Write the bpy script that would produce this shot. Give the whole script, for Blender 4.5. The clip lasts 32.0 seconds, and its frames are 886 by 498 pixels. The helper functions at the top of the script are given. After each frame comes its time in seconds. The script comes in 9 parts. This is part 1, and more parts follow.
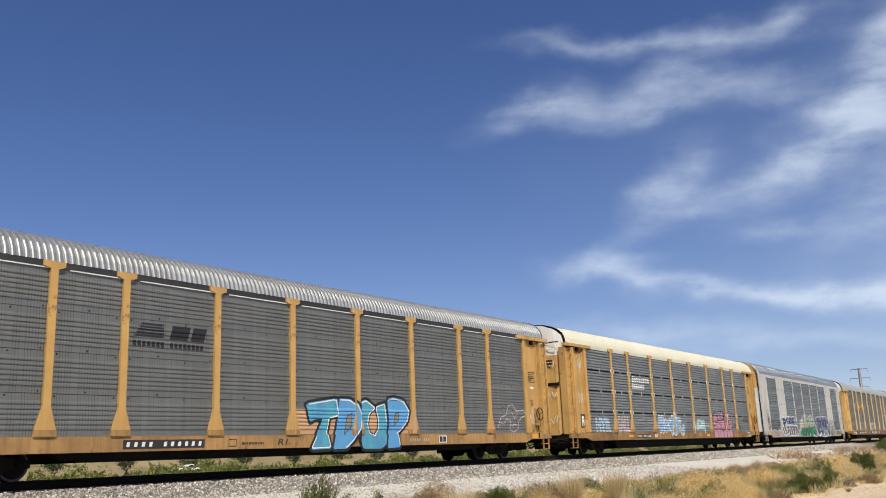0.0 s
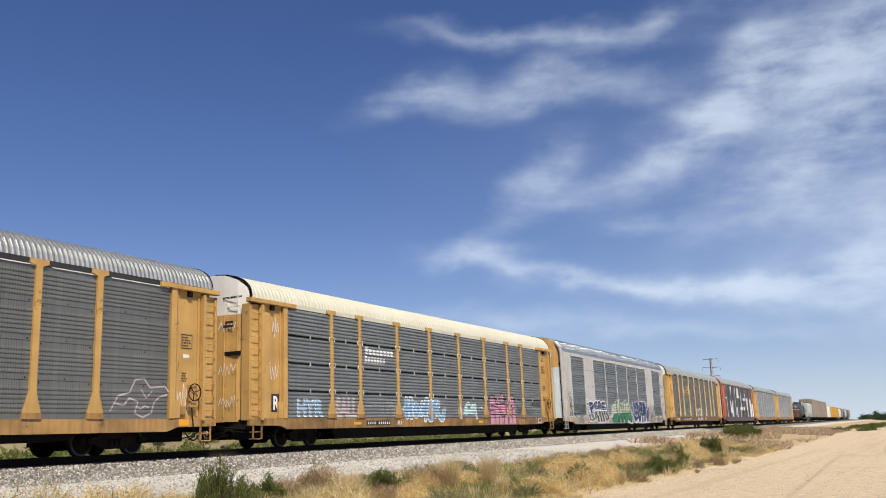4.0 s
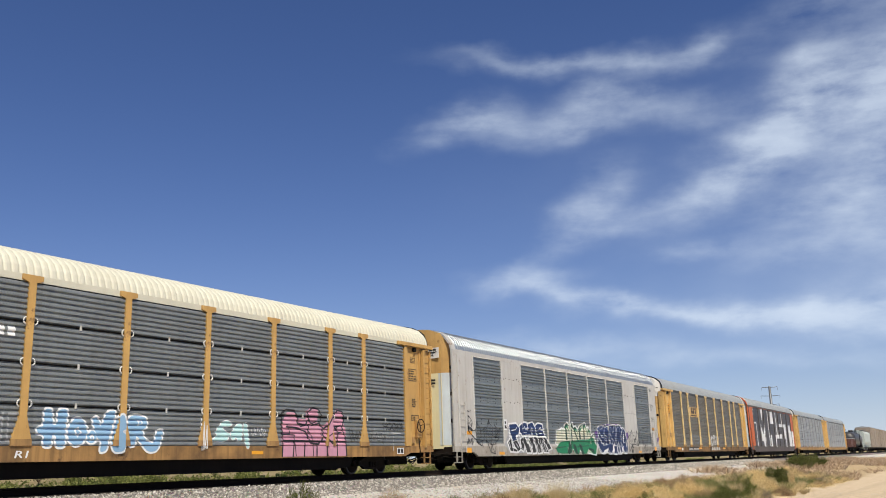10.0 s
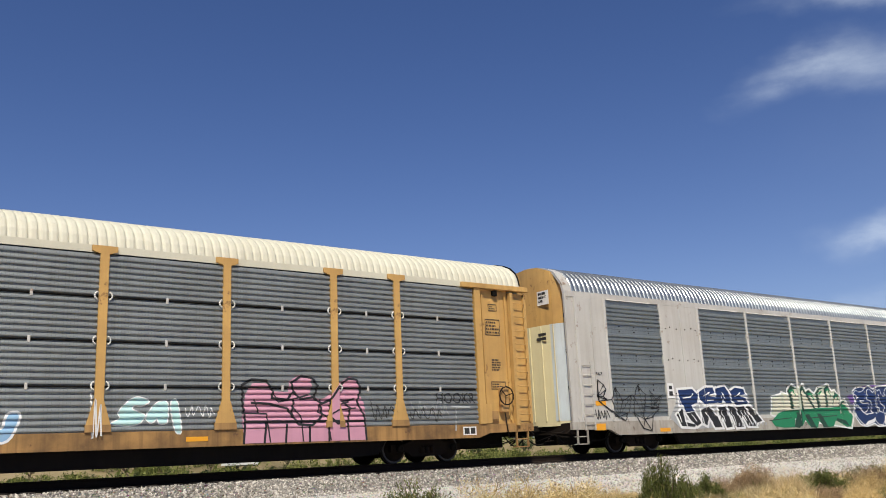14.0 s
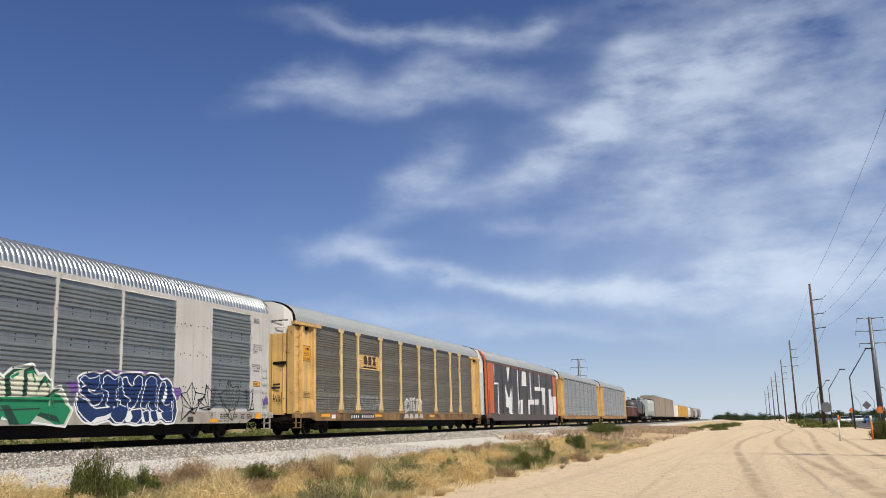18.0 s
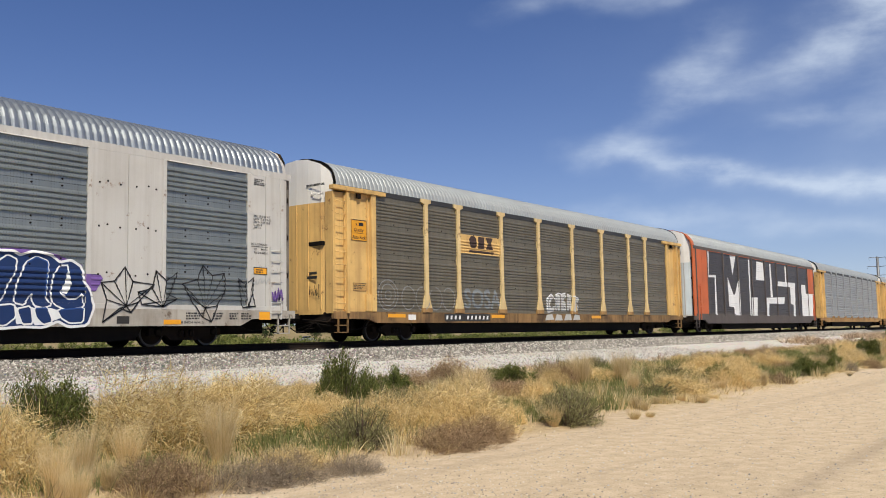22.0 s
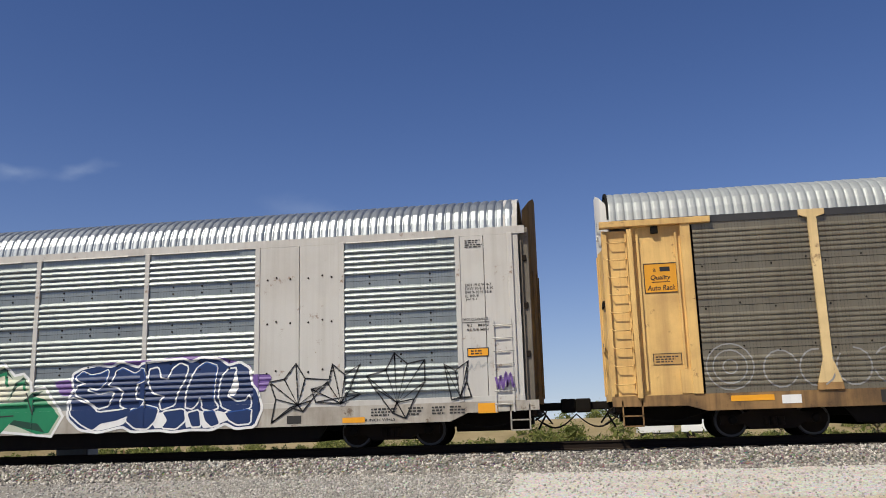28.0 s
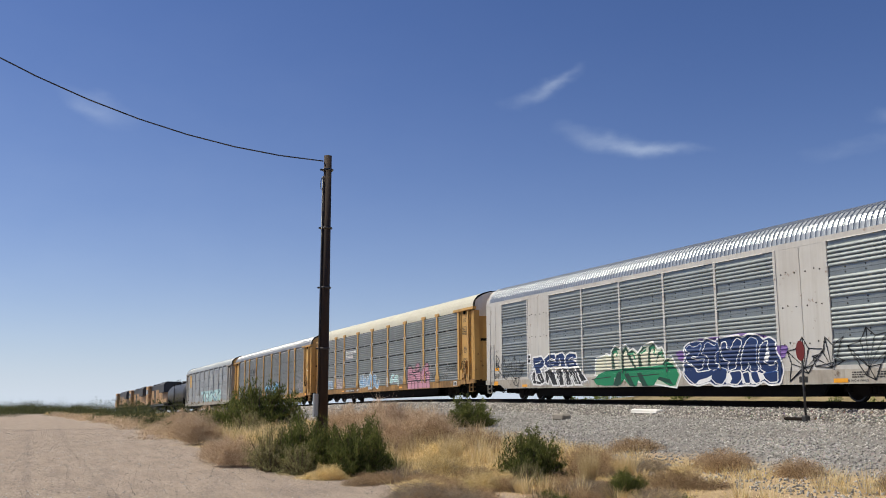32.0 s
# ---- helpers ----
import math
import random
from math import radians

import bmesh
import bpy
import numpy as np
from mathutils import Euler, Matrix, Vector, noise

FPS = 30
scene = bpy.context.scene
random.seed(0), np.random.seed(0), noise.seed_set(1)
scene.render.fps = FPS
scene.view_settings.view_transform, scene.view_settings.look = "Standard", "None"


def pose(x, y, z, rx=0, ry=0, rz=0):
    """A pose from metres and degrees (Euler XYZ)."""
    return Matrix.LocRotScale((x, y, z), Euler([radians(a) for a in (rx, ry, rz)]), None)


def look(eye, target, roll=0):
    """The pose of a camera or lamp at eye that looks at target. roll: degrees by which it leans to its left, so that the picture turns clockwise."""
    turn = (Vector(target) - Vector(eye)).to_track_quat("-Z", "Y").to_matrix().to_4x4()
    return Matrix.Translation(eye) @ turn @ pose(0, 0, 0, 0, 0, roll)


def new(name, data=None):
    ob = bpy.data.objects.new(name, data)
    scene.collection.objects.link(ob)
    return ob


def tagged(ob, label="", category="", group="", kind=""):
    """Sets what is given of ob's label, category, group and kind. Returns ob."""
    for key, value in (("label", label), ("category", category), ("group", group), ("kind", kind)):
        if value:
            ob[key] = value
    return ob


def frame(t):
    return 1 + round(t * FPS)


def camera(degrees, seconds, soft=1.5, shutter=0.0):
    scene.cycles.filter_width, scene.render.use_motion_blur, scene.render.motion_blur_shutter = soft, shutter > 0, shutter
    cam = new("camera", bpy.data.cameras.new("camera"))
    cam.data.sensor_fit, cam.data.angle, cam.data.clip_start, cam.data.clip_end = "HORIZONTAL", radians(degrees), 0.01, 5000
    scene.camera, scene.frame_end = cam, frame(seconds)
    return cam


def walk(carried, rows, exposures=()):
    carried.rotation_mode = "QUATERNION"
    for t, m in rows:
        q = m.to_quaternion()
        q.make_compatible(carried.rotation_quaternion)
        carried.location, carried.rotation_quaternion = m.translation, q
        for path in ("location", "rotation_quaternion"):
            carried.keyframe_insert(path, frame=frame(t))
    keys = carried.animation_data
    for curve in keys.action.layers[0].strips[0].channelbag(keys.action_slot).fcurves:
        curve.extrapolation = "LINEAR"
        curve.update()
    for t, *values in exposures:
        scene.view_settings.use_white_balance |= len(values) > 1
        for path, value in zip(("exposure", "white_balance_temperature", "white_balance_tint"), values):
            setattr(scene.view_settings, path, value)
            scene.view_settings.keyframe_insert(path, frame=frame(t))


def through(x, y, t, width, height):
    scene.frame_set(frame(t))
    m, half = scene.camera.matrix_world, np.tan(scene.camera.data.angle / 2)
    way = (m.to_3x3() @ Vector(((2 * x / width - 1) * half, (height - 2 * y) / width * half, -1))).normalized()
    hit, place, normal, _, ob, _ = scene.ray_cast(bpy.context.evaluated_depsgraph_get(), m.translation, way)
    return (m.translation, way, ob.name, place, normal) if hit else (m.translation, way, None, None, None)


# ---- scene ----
cam = camera(52.89, 32.0, soft=0.95)
EYE = 1.6
# seconds, x, y, yaw, pitch, roll of the hand-held camera, eye height over the dirt road
ROWS = [
    (0, 0.655, 0.620, -53.697, 13.033, 2.232),
    (0.5, 0.450, 0.579, -54.867, 12.603, 2.169),
    (1, 0.245, 0.538, -52.926, 12.151, 1.604),
    (1.5, 0.039, 0.497, -49.379, 12.359, 1.311),
    (2, -0.166, 0.456, -47.422, 12.613, 1.287),
    (2.5, -0.210, 0.447, -47.670, 13.059, 1.464),
    (3, -0.254, 0.438, -50.380, 13.482, 1.749),
    (3.5, -0.298, 0.430, -55.405, 13.296, 1.829),
    (4, -0.342, 0.421, -61.972, 11.763, 2.131),
    (4.5, -0.386, 0.412, -66.308, 9.803, 2.624),
    (6.5, -0.457, 0.575, -65.827, 8.535, 1.181),
    (7, -0.483, 0.576, -67.033, 9.641, 1.859),
    (7.5, -0.510, 0.577, -67.814, 11.615, 1.481),
    (8, -0.536, 0.578, -66.981, 12.104, 0.081),
    (8.5, -0.562, 0.579, -65.284, 11.587, 0.250),
    (9, -0.673, 0.587, -64.433, 11.961, 1.019),
    (9.5, -0.783, 0.594, -62.288, 12.682, 1.405),
    (10, -0.894, 0.602, -58.723, 13.638, 1.840),
    (10.5, -1.004, 0.610, -56.299, 14.030, 2.248),
    (11, -0.945, 0.664, -58.794, 10.873, 2.280),
    (11.5, -0.885, 0.718, -66.224, 9.247, 2.041),
    (12, -0.826, 0.772, -74.887, 11.916, 1.785),
    (12.5, -0.766, 0.825, -70.522, 13.033, -0.211),
    (13, -0.928, 0.648, -65.487, 10.852, 1.556),
    (13.5, -1.090, 0.470, -57.209, 12.074, 3.283),
    (14, -1.290, 0.210, -36.550, 12.920, 2.500),
    (14.5, -1.414, 0.115, -11.740, 12.423, 0.059),
    (16.5, -1.333, 0.250, -6.870, 12.878, 1.763),
    (17, -1.194, 0.266, -36.257, 12.213, 2.045),
    (17.5, -1.054, 0.282, -60.626, 12.073, 1.234),
    (18, -0.915, 0.298, -70.054, 11.234, 1.501),
    (18.5, -0.775, 0.314, -69.477, 10.928, 1.181),
    (19, -0.652, 0.303, -66.352, 11.502, 1.026),
    (19.5, -0.528, 0.293, -61.594, 11.235, 1.021),
    (20, -0.405, 0.283, -57.380, 10.575, 0.709),
    (20.5, -0.281, 0.272, -54.654, 9.908, 0.455),
    (21, -0.081, 0.280, -53.156, 8.756, 0.253),
    (21.5, 0.120, 0.288, -52.195, 7.152, 0.412),
    (22, 0.321, 0.296, -52.589, 5.409, 1.041),
    (22.5, 0.521, 0.304, -50.476, 6.809, 0.983),
    (23, 0.648, 0.235, -47.948, 9.786, 2.361),
    (23.5, 0.775, 0.166, -44.965, 11.062, 2.342),
    (24, 0.902, 0.098, -39.749, 11.644, 2.283),
    (24.5, 1.029, 0.029, -32.107, 12.105, 2.602),
    (25, 1.002, 0.060, -24.283, 12.906, 2.480),
    (25.5, 0.976, 0.091, -17.781, 13.076, 1.667),
    (27.5, -0.446, -0.182, 2.171, 11.927, 1.373),
    (28, -0.744, -0.614, 8.362, 11.856, 1.655),
    (28.5, -1.042, -1.046, 18.583, 11.328, 2.245),
    (29, -0.843, -1.177, 34.334, 10.389, 3.168),
    (29.5, -0.781, -1.273, 46.870, 10.206, 2.910),
    (30, -0.914, -1.108, 56.715, 10.333, 2.006),
    (30.5, -0.735, -1.213, 63.527, 9.580, 1.526),
    (31, -0.434, -1.432, 66.634, 9.068, 1.251),
    (31.5, -0.250, -1.652, 67.118, 9.093, 1.046),
    (32, 0.124, -1.693, 65.925, 9.300, 0.008),
]
walk(cam, [(t, pose(x, y, EYE, 90 + pitch, roll, yaw)) for t, x, y, yaw, pitch, roll in ROWS],
     exposures=((0.0, 0.14), (4.0, 0.14), (8.0, 0.1), (20.0, 0.08), (28.0, 0.03), (29.0, 0.02), (30.0, 0.08), (32.0, 0.1)))

# ---- daylight ----
SUN_EL, SUN_AZ = 53.0, 234.0          # degrees; azimuth of the sun from +x towards +y
world = bpy.data.worlds.new("sky")
scene.world = world
world.use_nodes = True
wn = world.node_tree
wn.nodes.clear()
sky = wn.nodes.new("ShaderNodeTexSky")
sky.sky_type, sky.sun_disc = "NISHITA", False
sky.sun_elevation, sky.sun_rotation = radians(SUN_EL), radians(90 - SUN_AZ)
sky.altitude, sky.air_density, sky.dust_density, sky.ozone_density = 1200, 1.15, 0.7, 4.8
bg = wn.nodes.new("ShaderNodeBackground")
bg.inputs[1].default_value = 0.061
wout = wn.nodes.new("ShaderNodeOutputWorld")
tint = wn.nodes.new("ShaderNodeMix")
tint.data_type, tint.blend_type = "RGBA", "MULTIPLY"
tint.inputs[0].default_value, tint.inputs[7].default_value = 1.0, (0.832, 0.945, 1.315, 1)
wn.links.new(sky.outputs[0], tint.inputs[6])
wn.links.new(tint.outputs[2], bg.inputs[0])
wn.links.new(bg.outputs[0], wout.inputs[0])
sun_data = bpy.data.lights.new("sun", "SUN")
sun_data.energy, sun_data.angle, sun_data.color = 5.0, radians(0.5), (1.0, 0.93, 0.77)
sun = new("sun", sun_data)
sa, se = radians(SUN_AZ), radians(SUN_EL)
sun.matrix_world = look((60 * math.cos(sa), 60 * math.sin(sa), 60 * math.tan(se)), (0, 0, 0))
scene.view_settings.exposure = 0.0


# ---- materials ----
def shader(name, base, rough=0.7, metal=0.0, spec=0.4):
    m = bpy.data.materials.new(name)
    m.use_nodes = True
    n = m.node_tree.nodes["Principled BSDF"]
    n.inputs["Base Color"].default_value = (*base, 1)
    n.inputs["Roughness"].default_value = rough
    n.inputs["Metallic"].default_value = metal
    n.inputs["Specular IOR Level"].default_value = spec
    return m, m.node_tree, n


def coords(nt, kind="Object", scale=(1, 1, 1)):
    c = nt.nodes.new("ShaderNodeTexCoord")
    v = nt.nodes.new("ShaderNodeMapping")
    v.inputs["Scale"].default_value = scale
    nt.links.new(c.outputs[kind], v.inputs[0])
    return v.outputs[0]


def noise_tex(nt, vec, scale, detail=5.0, rough=0.6):
    n = nt.nodes.new("ShaderNodeTexNoise")
    n.inputs["Scale"].default_value, n.inputs["Detail"].default_value, n.inputs["Roughness"].default_value = scale, detail, rough
    nt.links.new(vec, n.inputs["Vector"])
    return n.outputs["Fac"]


def ramp(nt, fac, stops):
    r = nt.nodes.new("ShaderNodeValToRGB")
    el = r.color_ramp.elements
    while len(el) < len(stops):
        el.new(0.5)
    for e, (p, c) in zip(el, stops):
        e.position = p
        e.color = (*c, 1) if len(c) == 3 else c
    nt.links.new(fac, r.inputs[0])
    return r.outputs[0]


def mix(nt, fac, a, b, kind="MIX"):
    m = nt.nodes.new("ShaderNodeMix")
    m.data_type, m.blend_type = "RGBA", kind
    for sock, v in ((m.inputs[0], fac), (m.inputs[6], a), (m.inputs[7], b)):
        if isinstance(v, (int, float)):
            sock.default_value = v
        elif isinstance(v, tuple):
            sock.default_value = (*v, 1)
        else:
            nt.links.new(v, sock)
    return m.outputs[2]


def maths(nt, op, a, b=0.0, c=None):
    m = nt.nodes.new("ShaderNodeMath")
    m.operation = op
    for sock, v in zip(m.inputs, (a, b) if c is None else (a, b, c)):
        if isinstance(v, (int, float)):
            sock.default_value = v
        else:
            nt.links.new(v, sock)
    return m.outputs[0]


def bump(nt, n, height, strength, dist):
    b = nt.nodes.new("ShaderNodeBump")
    b.inputs["Strength"].default_value, b.inputs["Distance"].default_value = strength, dist
    nt.links.new(height, b.inputs["Height"])
    nt.links.new(b.outputs[0], n.inputs["Normal"])


def worn(name, base, dirt, rough=0.6, metal=0.0, amount=0.45, scale=0.7, streak=0.25, relief=0.003, rust=None, spec=0.4):
    """Weathered paint or metal: broad stains, vertical streaks and fine grain."""
    m, nt, n = shader(name, base, rough, metal, spec)
    v = coords(nt)
    broad = ramp(nt, noise_tex(nt, v, scale, 6), [(0.42, (0, 0, 0)), (0.72, (1, 1, 1))])
    runs = ramp(nt, noise_tex(nt, coords(nt, scale=(4.0, 4.0, streak)), 1.6, 4), [(0.45, (0, 0, 0)), (0.75, (1, 1, 1))])
    col = mix(nt, maths(nt, "MULTIPLY", broad, amount), base, dirt)
    col = mix(nt, maths(nt, "MULTIPLY", runs, amount * 0.8), col, dirt)
    grain = noise_tex(nt, v, 45, 3)
    col = mix(nt, 0.14, col, mix(nt, grain, tuple(x * 0.5 for x in base), tuple(min(1, x * 1.5) for x in base)))
    if rust:
        spots = ramp(nt, noise_tex(nt, v, 2.2, 9, 0.75), [(0.6, (0, 0, 0)), (0.66, (1, 1, 1))])
        col = mix(nt, maths(nt, "MULTIPLY", spots, 0.8), col, rust)
    nt.links.new(col, n.inputs["Base Color"])
    bump(nt, n, grain, 0.35, relief)
    return m


M_PALEBLUE = worn("pale_blue_paint", (0.52, 0.58, 0.62), (0.34, 0.33, 0.32), 0.5, amount=0.6)
M_BUFF = worn("cream_buff_paint", (0.66, 0.60, 0.38), (0.5, 0.4, 0.22), 0.55, amount=0.35)
M_YELLOW = worn("yellow_paint", (0.53, 0.32, 0.105), (0.25, 0.135, 0.05), 0.58, amount=0.55, streak=0.12, rust=(0.14, 0.065, 0.028))
M_YELLOW2 = worn("pale_yellow_paint", (0.68, 0.44, 0.16), (0.27, 0.15, 0.06), 0.6, amount=0.65, streak=0.15, rust=(0.13, 0.06, 0.03))
M_SILL = worn("rusty_yellow_sill", (0.41, 0.235, 0.085), (0.09, 0.05, 0.028), 0.75, amount=0.75, rust=(0.12, 0.06, 0.03))
M_DARKSILL = worn("grimy_rusted_sill", (0.26, 0.15, 0.06), (0.035, 0.022, 0.015), 0.8, amount=1.0, scale=1.1, rust=(0.07, 0.035, 0.02))
M_CPSILL = worn("dirt_streaked_yellow_sill", (0.36, 0.2, 0.07), (0.06, 0.034, 0.02), 0.78, amount=1.0, scale=0.9, streak=0.15, rust=(0.09, 0.045, 0.025))
M_DUSTGREY = worn("dusty_grey_paint", (0.34, 0.325, 0.30), (0.22, 0.19, 0.16), 0.6, amount=0.5)
M_WHITE = worn("white_paint", (0.72, 0.70, 0.66), (0.42, 0.37, 0.32), 0.5, amount=0.3)
M_CREAM = worn("cream_roof_paint", (0.57, 0.55, 0.45), (0.43, 0.39, 0.3), 0.55, amount=0.35)
M_SILVER = worn("silver_grey_paint", (0.49, 0.475, 0.45), (0.26, 0.215, 0.175), 0.4, amount=0.42, scale=0.45, streak=0.12, rust=(0.2, 0.12, 0.075))
M_DIRTYSILVER = worn("road_grimed_silver_paint", (0.40, 0.37, 0.325), (0.15, 0.115, 0.085), 0.6, amount=0.75, scale=0.8, streak=0.5, rust=(0.1, 0.06, 0.035))
M_GALV = worn("galvanised_sheet", (0.36, 0.385, 0.40), (0.22, 0.23, 0.235), 0.42, 0.8, amount=0.45)
M_OLDGALV = worn("old_galvanised_sheet", (0.40, 0.40, 0.39), (0.25, 0.245, 0.235), 0.45, 0.75, amount=0.45)
M_ROOFGREY = worn("dull_galvanised_roof", (0.36, 0.38, 0.38), (0.24, 0.24, 0.24), 0.5, 0.3, amount=0.4)
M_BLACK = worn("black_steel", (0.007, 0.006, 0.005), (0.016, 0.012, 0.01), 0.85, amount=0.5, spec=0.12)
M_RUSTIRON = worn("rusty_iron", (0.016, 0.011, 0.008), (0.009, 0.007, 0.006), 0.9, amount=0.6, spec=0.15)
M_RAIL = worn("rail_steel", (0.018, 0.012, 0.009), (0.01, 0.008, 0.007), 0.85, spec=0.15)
M_ORANGE = worn("orange_paint", (0.52, 0.12, 0.04), (0.25, 0.08, 0.04), 0.6, amount=0.5)
M_BROWN = worn("dark_brown_panel", (0.075, 0.06, 0.055), (0.13, 0.11, 0.10), 0.6, amount=0.5)
M_TIE = worn("creosoted_tie", (0.02, 0.015, 0.012), (0.04, 0.032, 0.026), 0.85)
M_POLE = worn("weathered_pole_wood", (0.10, 0.065, 0.045), (0.05, 0.035, 0.028), 0.85, streak=0.05)
M_MAST = worn("dark_creosoted_pole_wood", (0.042, 0.027, 0.02), (0.02, 0.014, 0.011), 0.9, streak=0.05)
M_STEELPOLE = worn("grey_steel_pole", (0.17, 0.175, 0.185), (0.12, 0.12, 0.12), 0.5, 0.4)
M_DARKMETAL = worn("dark_metal", (0.05, 0.05, 0.052), (0.08, 0.075, 0.07), 0.5, 0.5)
# two grimy colours that also hold the shade of the east car ends
M_SHADEGRIME = worn("shaded_grimy_olive_paint", (0.15, 0.09, 0.03), (0.035, 0.025, 0.015), 0.9, amount=1.0, rust=(0.06, 0.035, 0.02))
M_SHADEDIRT = worn("shaded_dirty_grey_steel", (0.17, 0.15, 0.125), (0.06, 0.048, 0.036), 0.9, amount=1.0, rust=(0.09, 0.05, 0.03))
M_PALEPOST = worn("sun_bleached_yellow_paint", (0.68, 0.51, 0.26), (0.31, 0.2, 0.09), 0.6, amount=0.6, streak=0.15, rust=(0.16, 0.08, 0.04))
M_SIGNRED = worn("red_sign_paint", (0.12, 0.009, 0.009), (0.07, 0.01, 0.01), 0.6)
M_REFLECT = worn("amber_reflector", (0.75, 0.33, 0.02), (0.5, 0.2, 0.02), 0.35, amount=0.2)


def screen_material(name, base, dirt, holes=True, metal=0.5, pierced=0.7):
    """Galvanised side screen: grey sheet with rows of small perforations, dust and water runs."""
    m, nt, n = shader(name, base, 0.42, metal)
    v = coords(nt)
    broad = ramp(nt, noise_tex(nt, v, 0.45, 6), [(0.4, (0, 0, 0)), (0.75, (1, 1, 1))])
    runs = ramp(nt, noise_tex(nt, coords(nt, scale=(5, 5, 0.18)), 1.5, 5), [(0.45, (0, 0, 0)), (0.72, (1, 1, 1))])
    col = mix(nt, maths(nt, "MULTIPLY", broad, 0.55), base, dirt)
    col = mix(nt, maths(nt, "MULTIPLY", runs, 0.4), col, dirt)
    info = nt.nodes.new("ShaderNodeObjectInfo")
    col = mix(nt, maths(nt, "MULTIPLY", info.outputs["Random"], 0.25), col, tuple(x * 0.72 for x in base))
    if holes:
        sep = nt.nodes.new("ShaderNodeSeparateXYZ")
        nt.links.new(v, sep.inputs[0])
        px = maths(nt, "LESS_THAN", maths(nt, "PINGPONG", sep.outputs[0], 0.036), 0.0075)
        pz = maths(nt, "LESS_THAN", maths(nt, "PINGPONG", sep.outputs[2], 0.033), 0.019)
        gap = ramp(nt, noise_tex(nt, coords(nt, scale=(1, 1, 0.02)), 4.0, 2), [(0.45, (0, 0, 0)), (0.48, (1, 1, 1))])
        hole = maths(nt, "MULTIPLY", maths(nt, "MULTIPLY", px, pz), gap)
        col = mix(nt, maths(nt, "MULTIPLY", hole, pierced), col, (0.02, 0.02, 0.02))
    nt.links.new(col, n.inputs["Base Color"])
    bump(nt, n, noise_tex(nt, v, 12, 4), 0.2, 0.004)
    return m


M_SCREEN_NS = screen_material("grey_perforated_screen", (0.22, 0.225, 0.212), (0.14, 0.132, 0.11))
M_SCREEN_CP = screen_material("blue_grey_screen", (0.28, 0.30, 0.305), (0.17, 0.17, 0.16), pierced=0.25)
M_SCREEN_SL = screen_material("pale_blue_grey_screen", (0.26, 0.288, 0.292), (0.17, 0.185, 0.185), metal=0.6, pierced=0.3)
M_SCREEN_CSX = screen_material("dusty_brown_grey_screen", (0.21, 0.187, 0.14), (0.085, 0.066, 0.042), pierced=0.4)
M_SCREEN_FAR = screen_material("light_grey_screen", (0.40, 0.41, 0.41), (0.3, 0.29, 0.27), False)
M_SCREEN_BROWN = screen_material("black_brown_screen", (0.06, 0.05, 0.048), (0.1, 0.085, 0.08), False)


# ---- mesh helpers ----
def box(bm, x0, x1, y0, y1, z0, z1, bevel=0.0):
    v = [bm.verts.new((x, y, z)) for x in (x0, x1) for y in (y0, y1) for z in (z0, z1)]
    f = [bm.faces.new([v[i] for i in q]) for q in ((0, 1, 3, 2), (4, 6, 7, 5), (0, 4, 5, 1), (2, 3, 7, 6), (0, 2, 6, 4), (1, 5, 7, 3))]
    if bevel:
        bmesh.ops.bevel(bm, geom=list({e for q in f for e in q.edges}), offset=bevel, segments=1, affect="EDGES")
    return bm


def rod(bm, a, b, r0, r1=None, seg=10, caps=True):
    """A tapered round bar from a to b."""
    a, b = Vector(a), Vector(b)
    r1 = r0 if r1 is None else r1
    turn = (b - a).to_track_quat("Z", "Y").to_matrix()
    rings = []
    for p, r in ((a, r0), (b, r1)):
        rings.append([bm.verts.new(p + turn @ Vector((r * math.cos(k * math.tau / seg), r * math.sin(k * math.tau / seg), 0))) for k in range(seg)])
    for k in range(seg):
        bm.faces.new((rings[0][k], rings[0][(k + 1) % seg], rings[1][(k + 1) % seg], rings[1][k])).smooth = True
    if caps:
        bm.faces.new(rings[0][::-1])
        bm.faces.new(rings[1])
    return bm


def lathe(bm, profile, axis="y", at=(0, 0, 0), seg=24):
    """Turn (radius, along) pairs round an axis."""
    rings = []
    for r, u in profile:
        ring = []
        for k in range(seg):
            c, s = r * math.cos(k * math.tau / seg), r * math.sin(k * math.tau / seg)
            p = {"y": (c, u, s), "x": (u, c, s), "z": (c, s, u)}[axis]
            ring.append(bm.verts.new(Vector(p) + Vector(at)))
        rings.append(ring)
    for a, b in zip(rings, rings[1:]):
        for k in range(seg):
            bm.faces.new((a[k], a[(k + 1) % seg], b[(k + 1) % seg], b[k])).smooth = True
    bm.faces.new(rings[0][::-1])
    bm.faces.new(rings[-1])
    return bm


def prism(bm, pts, y0, y1):
    """A flat outline in x, z given depth in y."""
    a = [bm.verts.new((x, y0, z)) for x, z in pts]
    b = [bm.verts.new((x, y1, z)) for x, z in pts]
    n = len(pts)
    bm.faces.new(a)
    bm.faces.new(b[::-1])
    for k in range(n):
        bm.faces.new((a[k], b[k], b[(k + 1) % n], a[(k + 1) % n]))
    return bm


def prism_x(bm, pts, x0, x1):
    """A flat outline in y, z given length in x."""
    a = [bm.verts.new((x0, y, z)) for y, z in pts]
    b = [bm.verts.new((x1, y, z)) for y, z in pts]
    n = len(pts)
    bm.faces.new(a[::-1])
    bm.faces.new(b)
    for k in range(n):
        bm.faces.new((a[k], a[(k + 1) % n], b[(k + 1) % n], b[k]))
    return bm


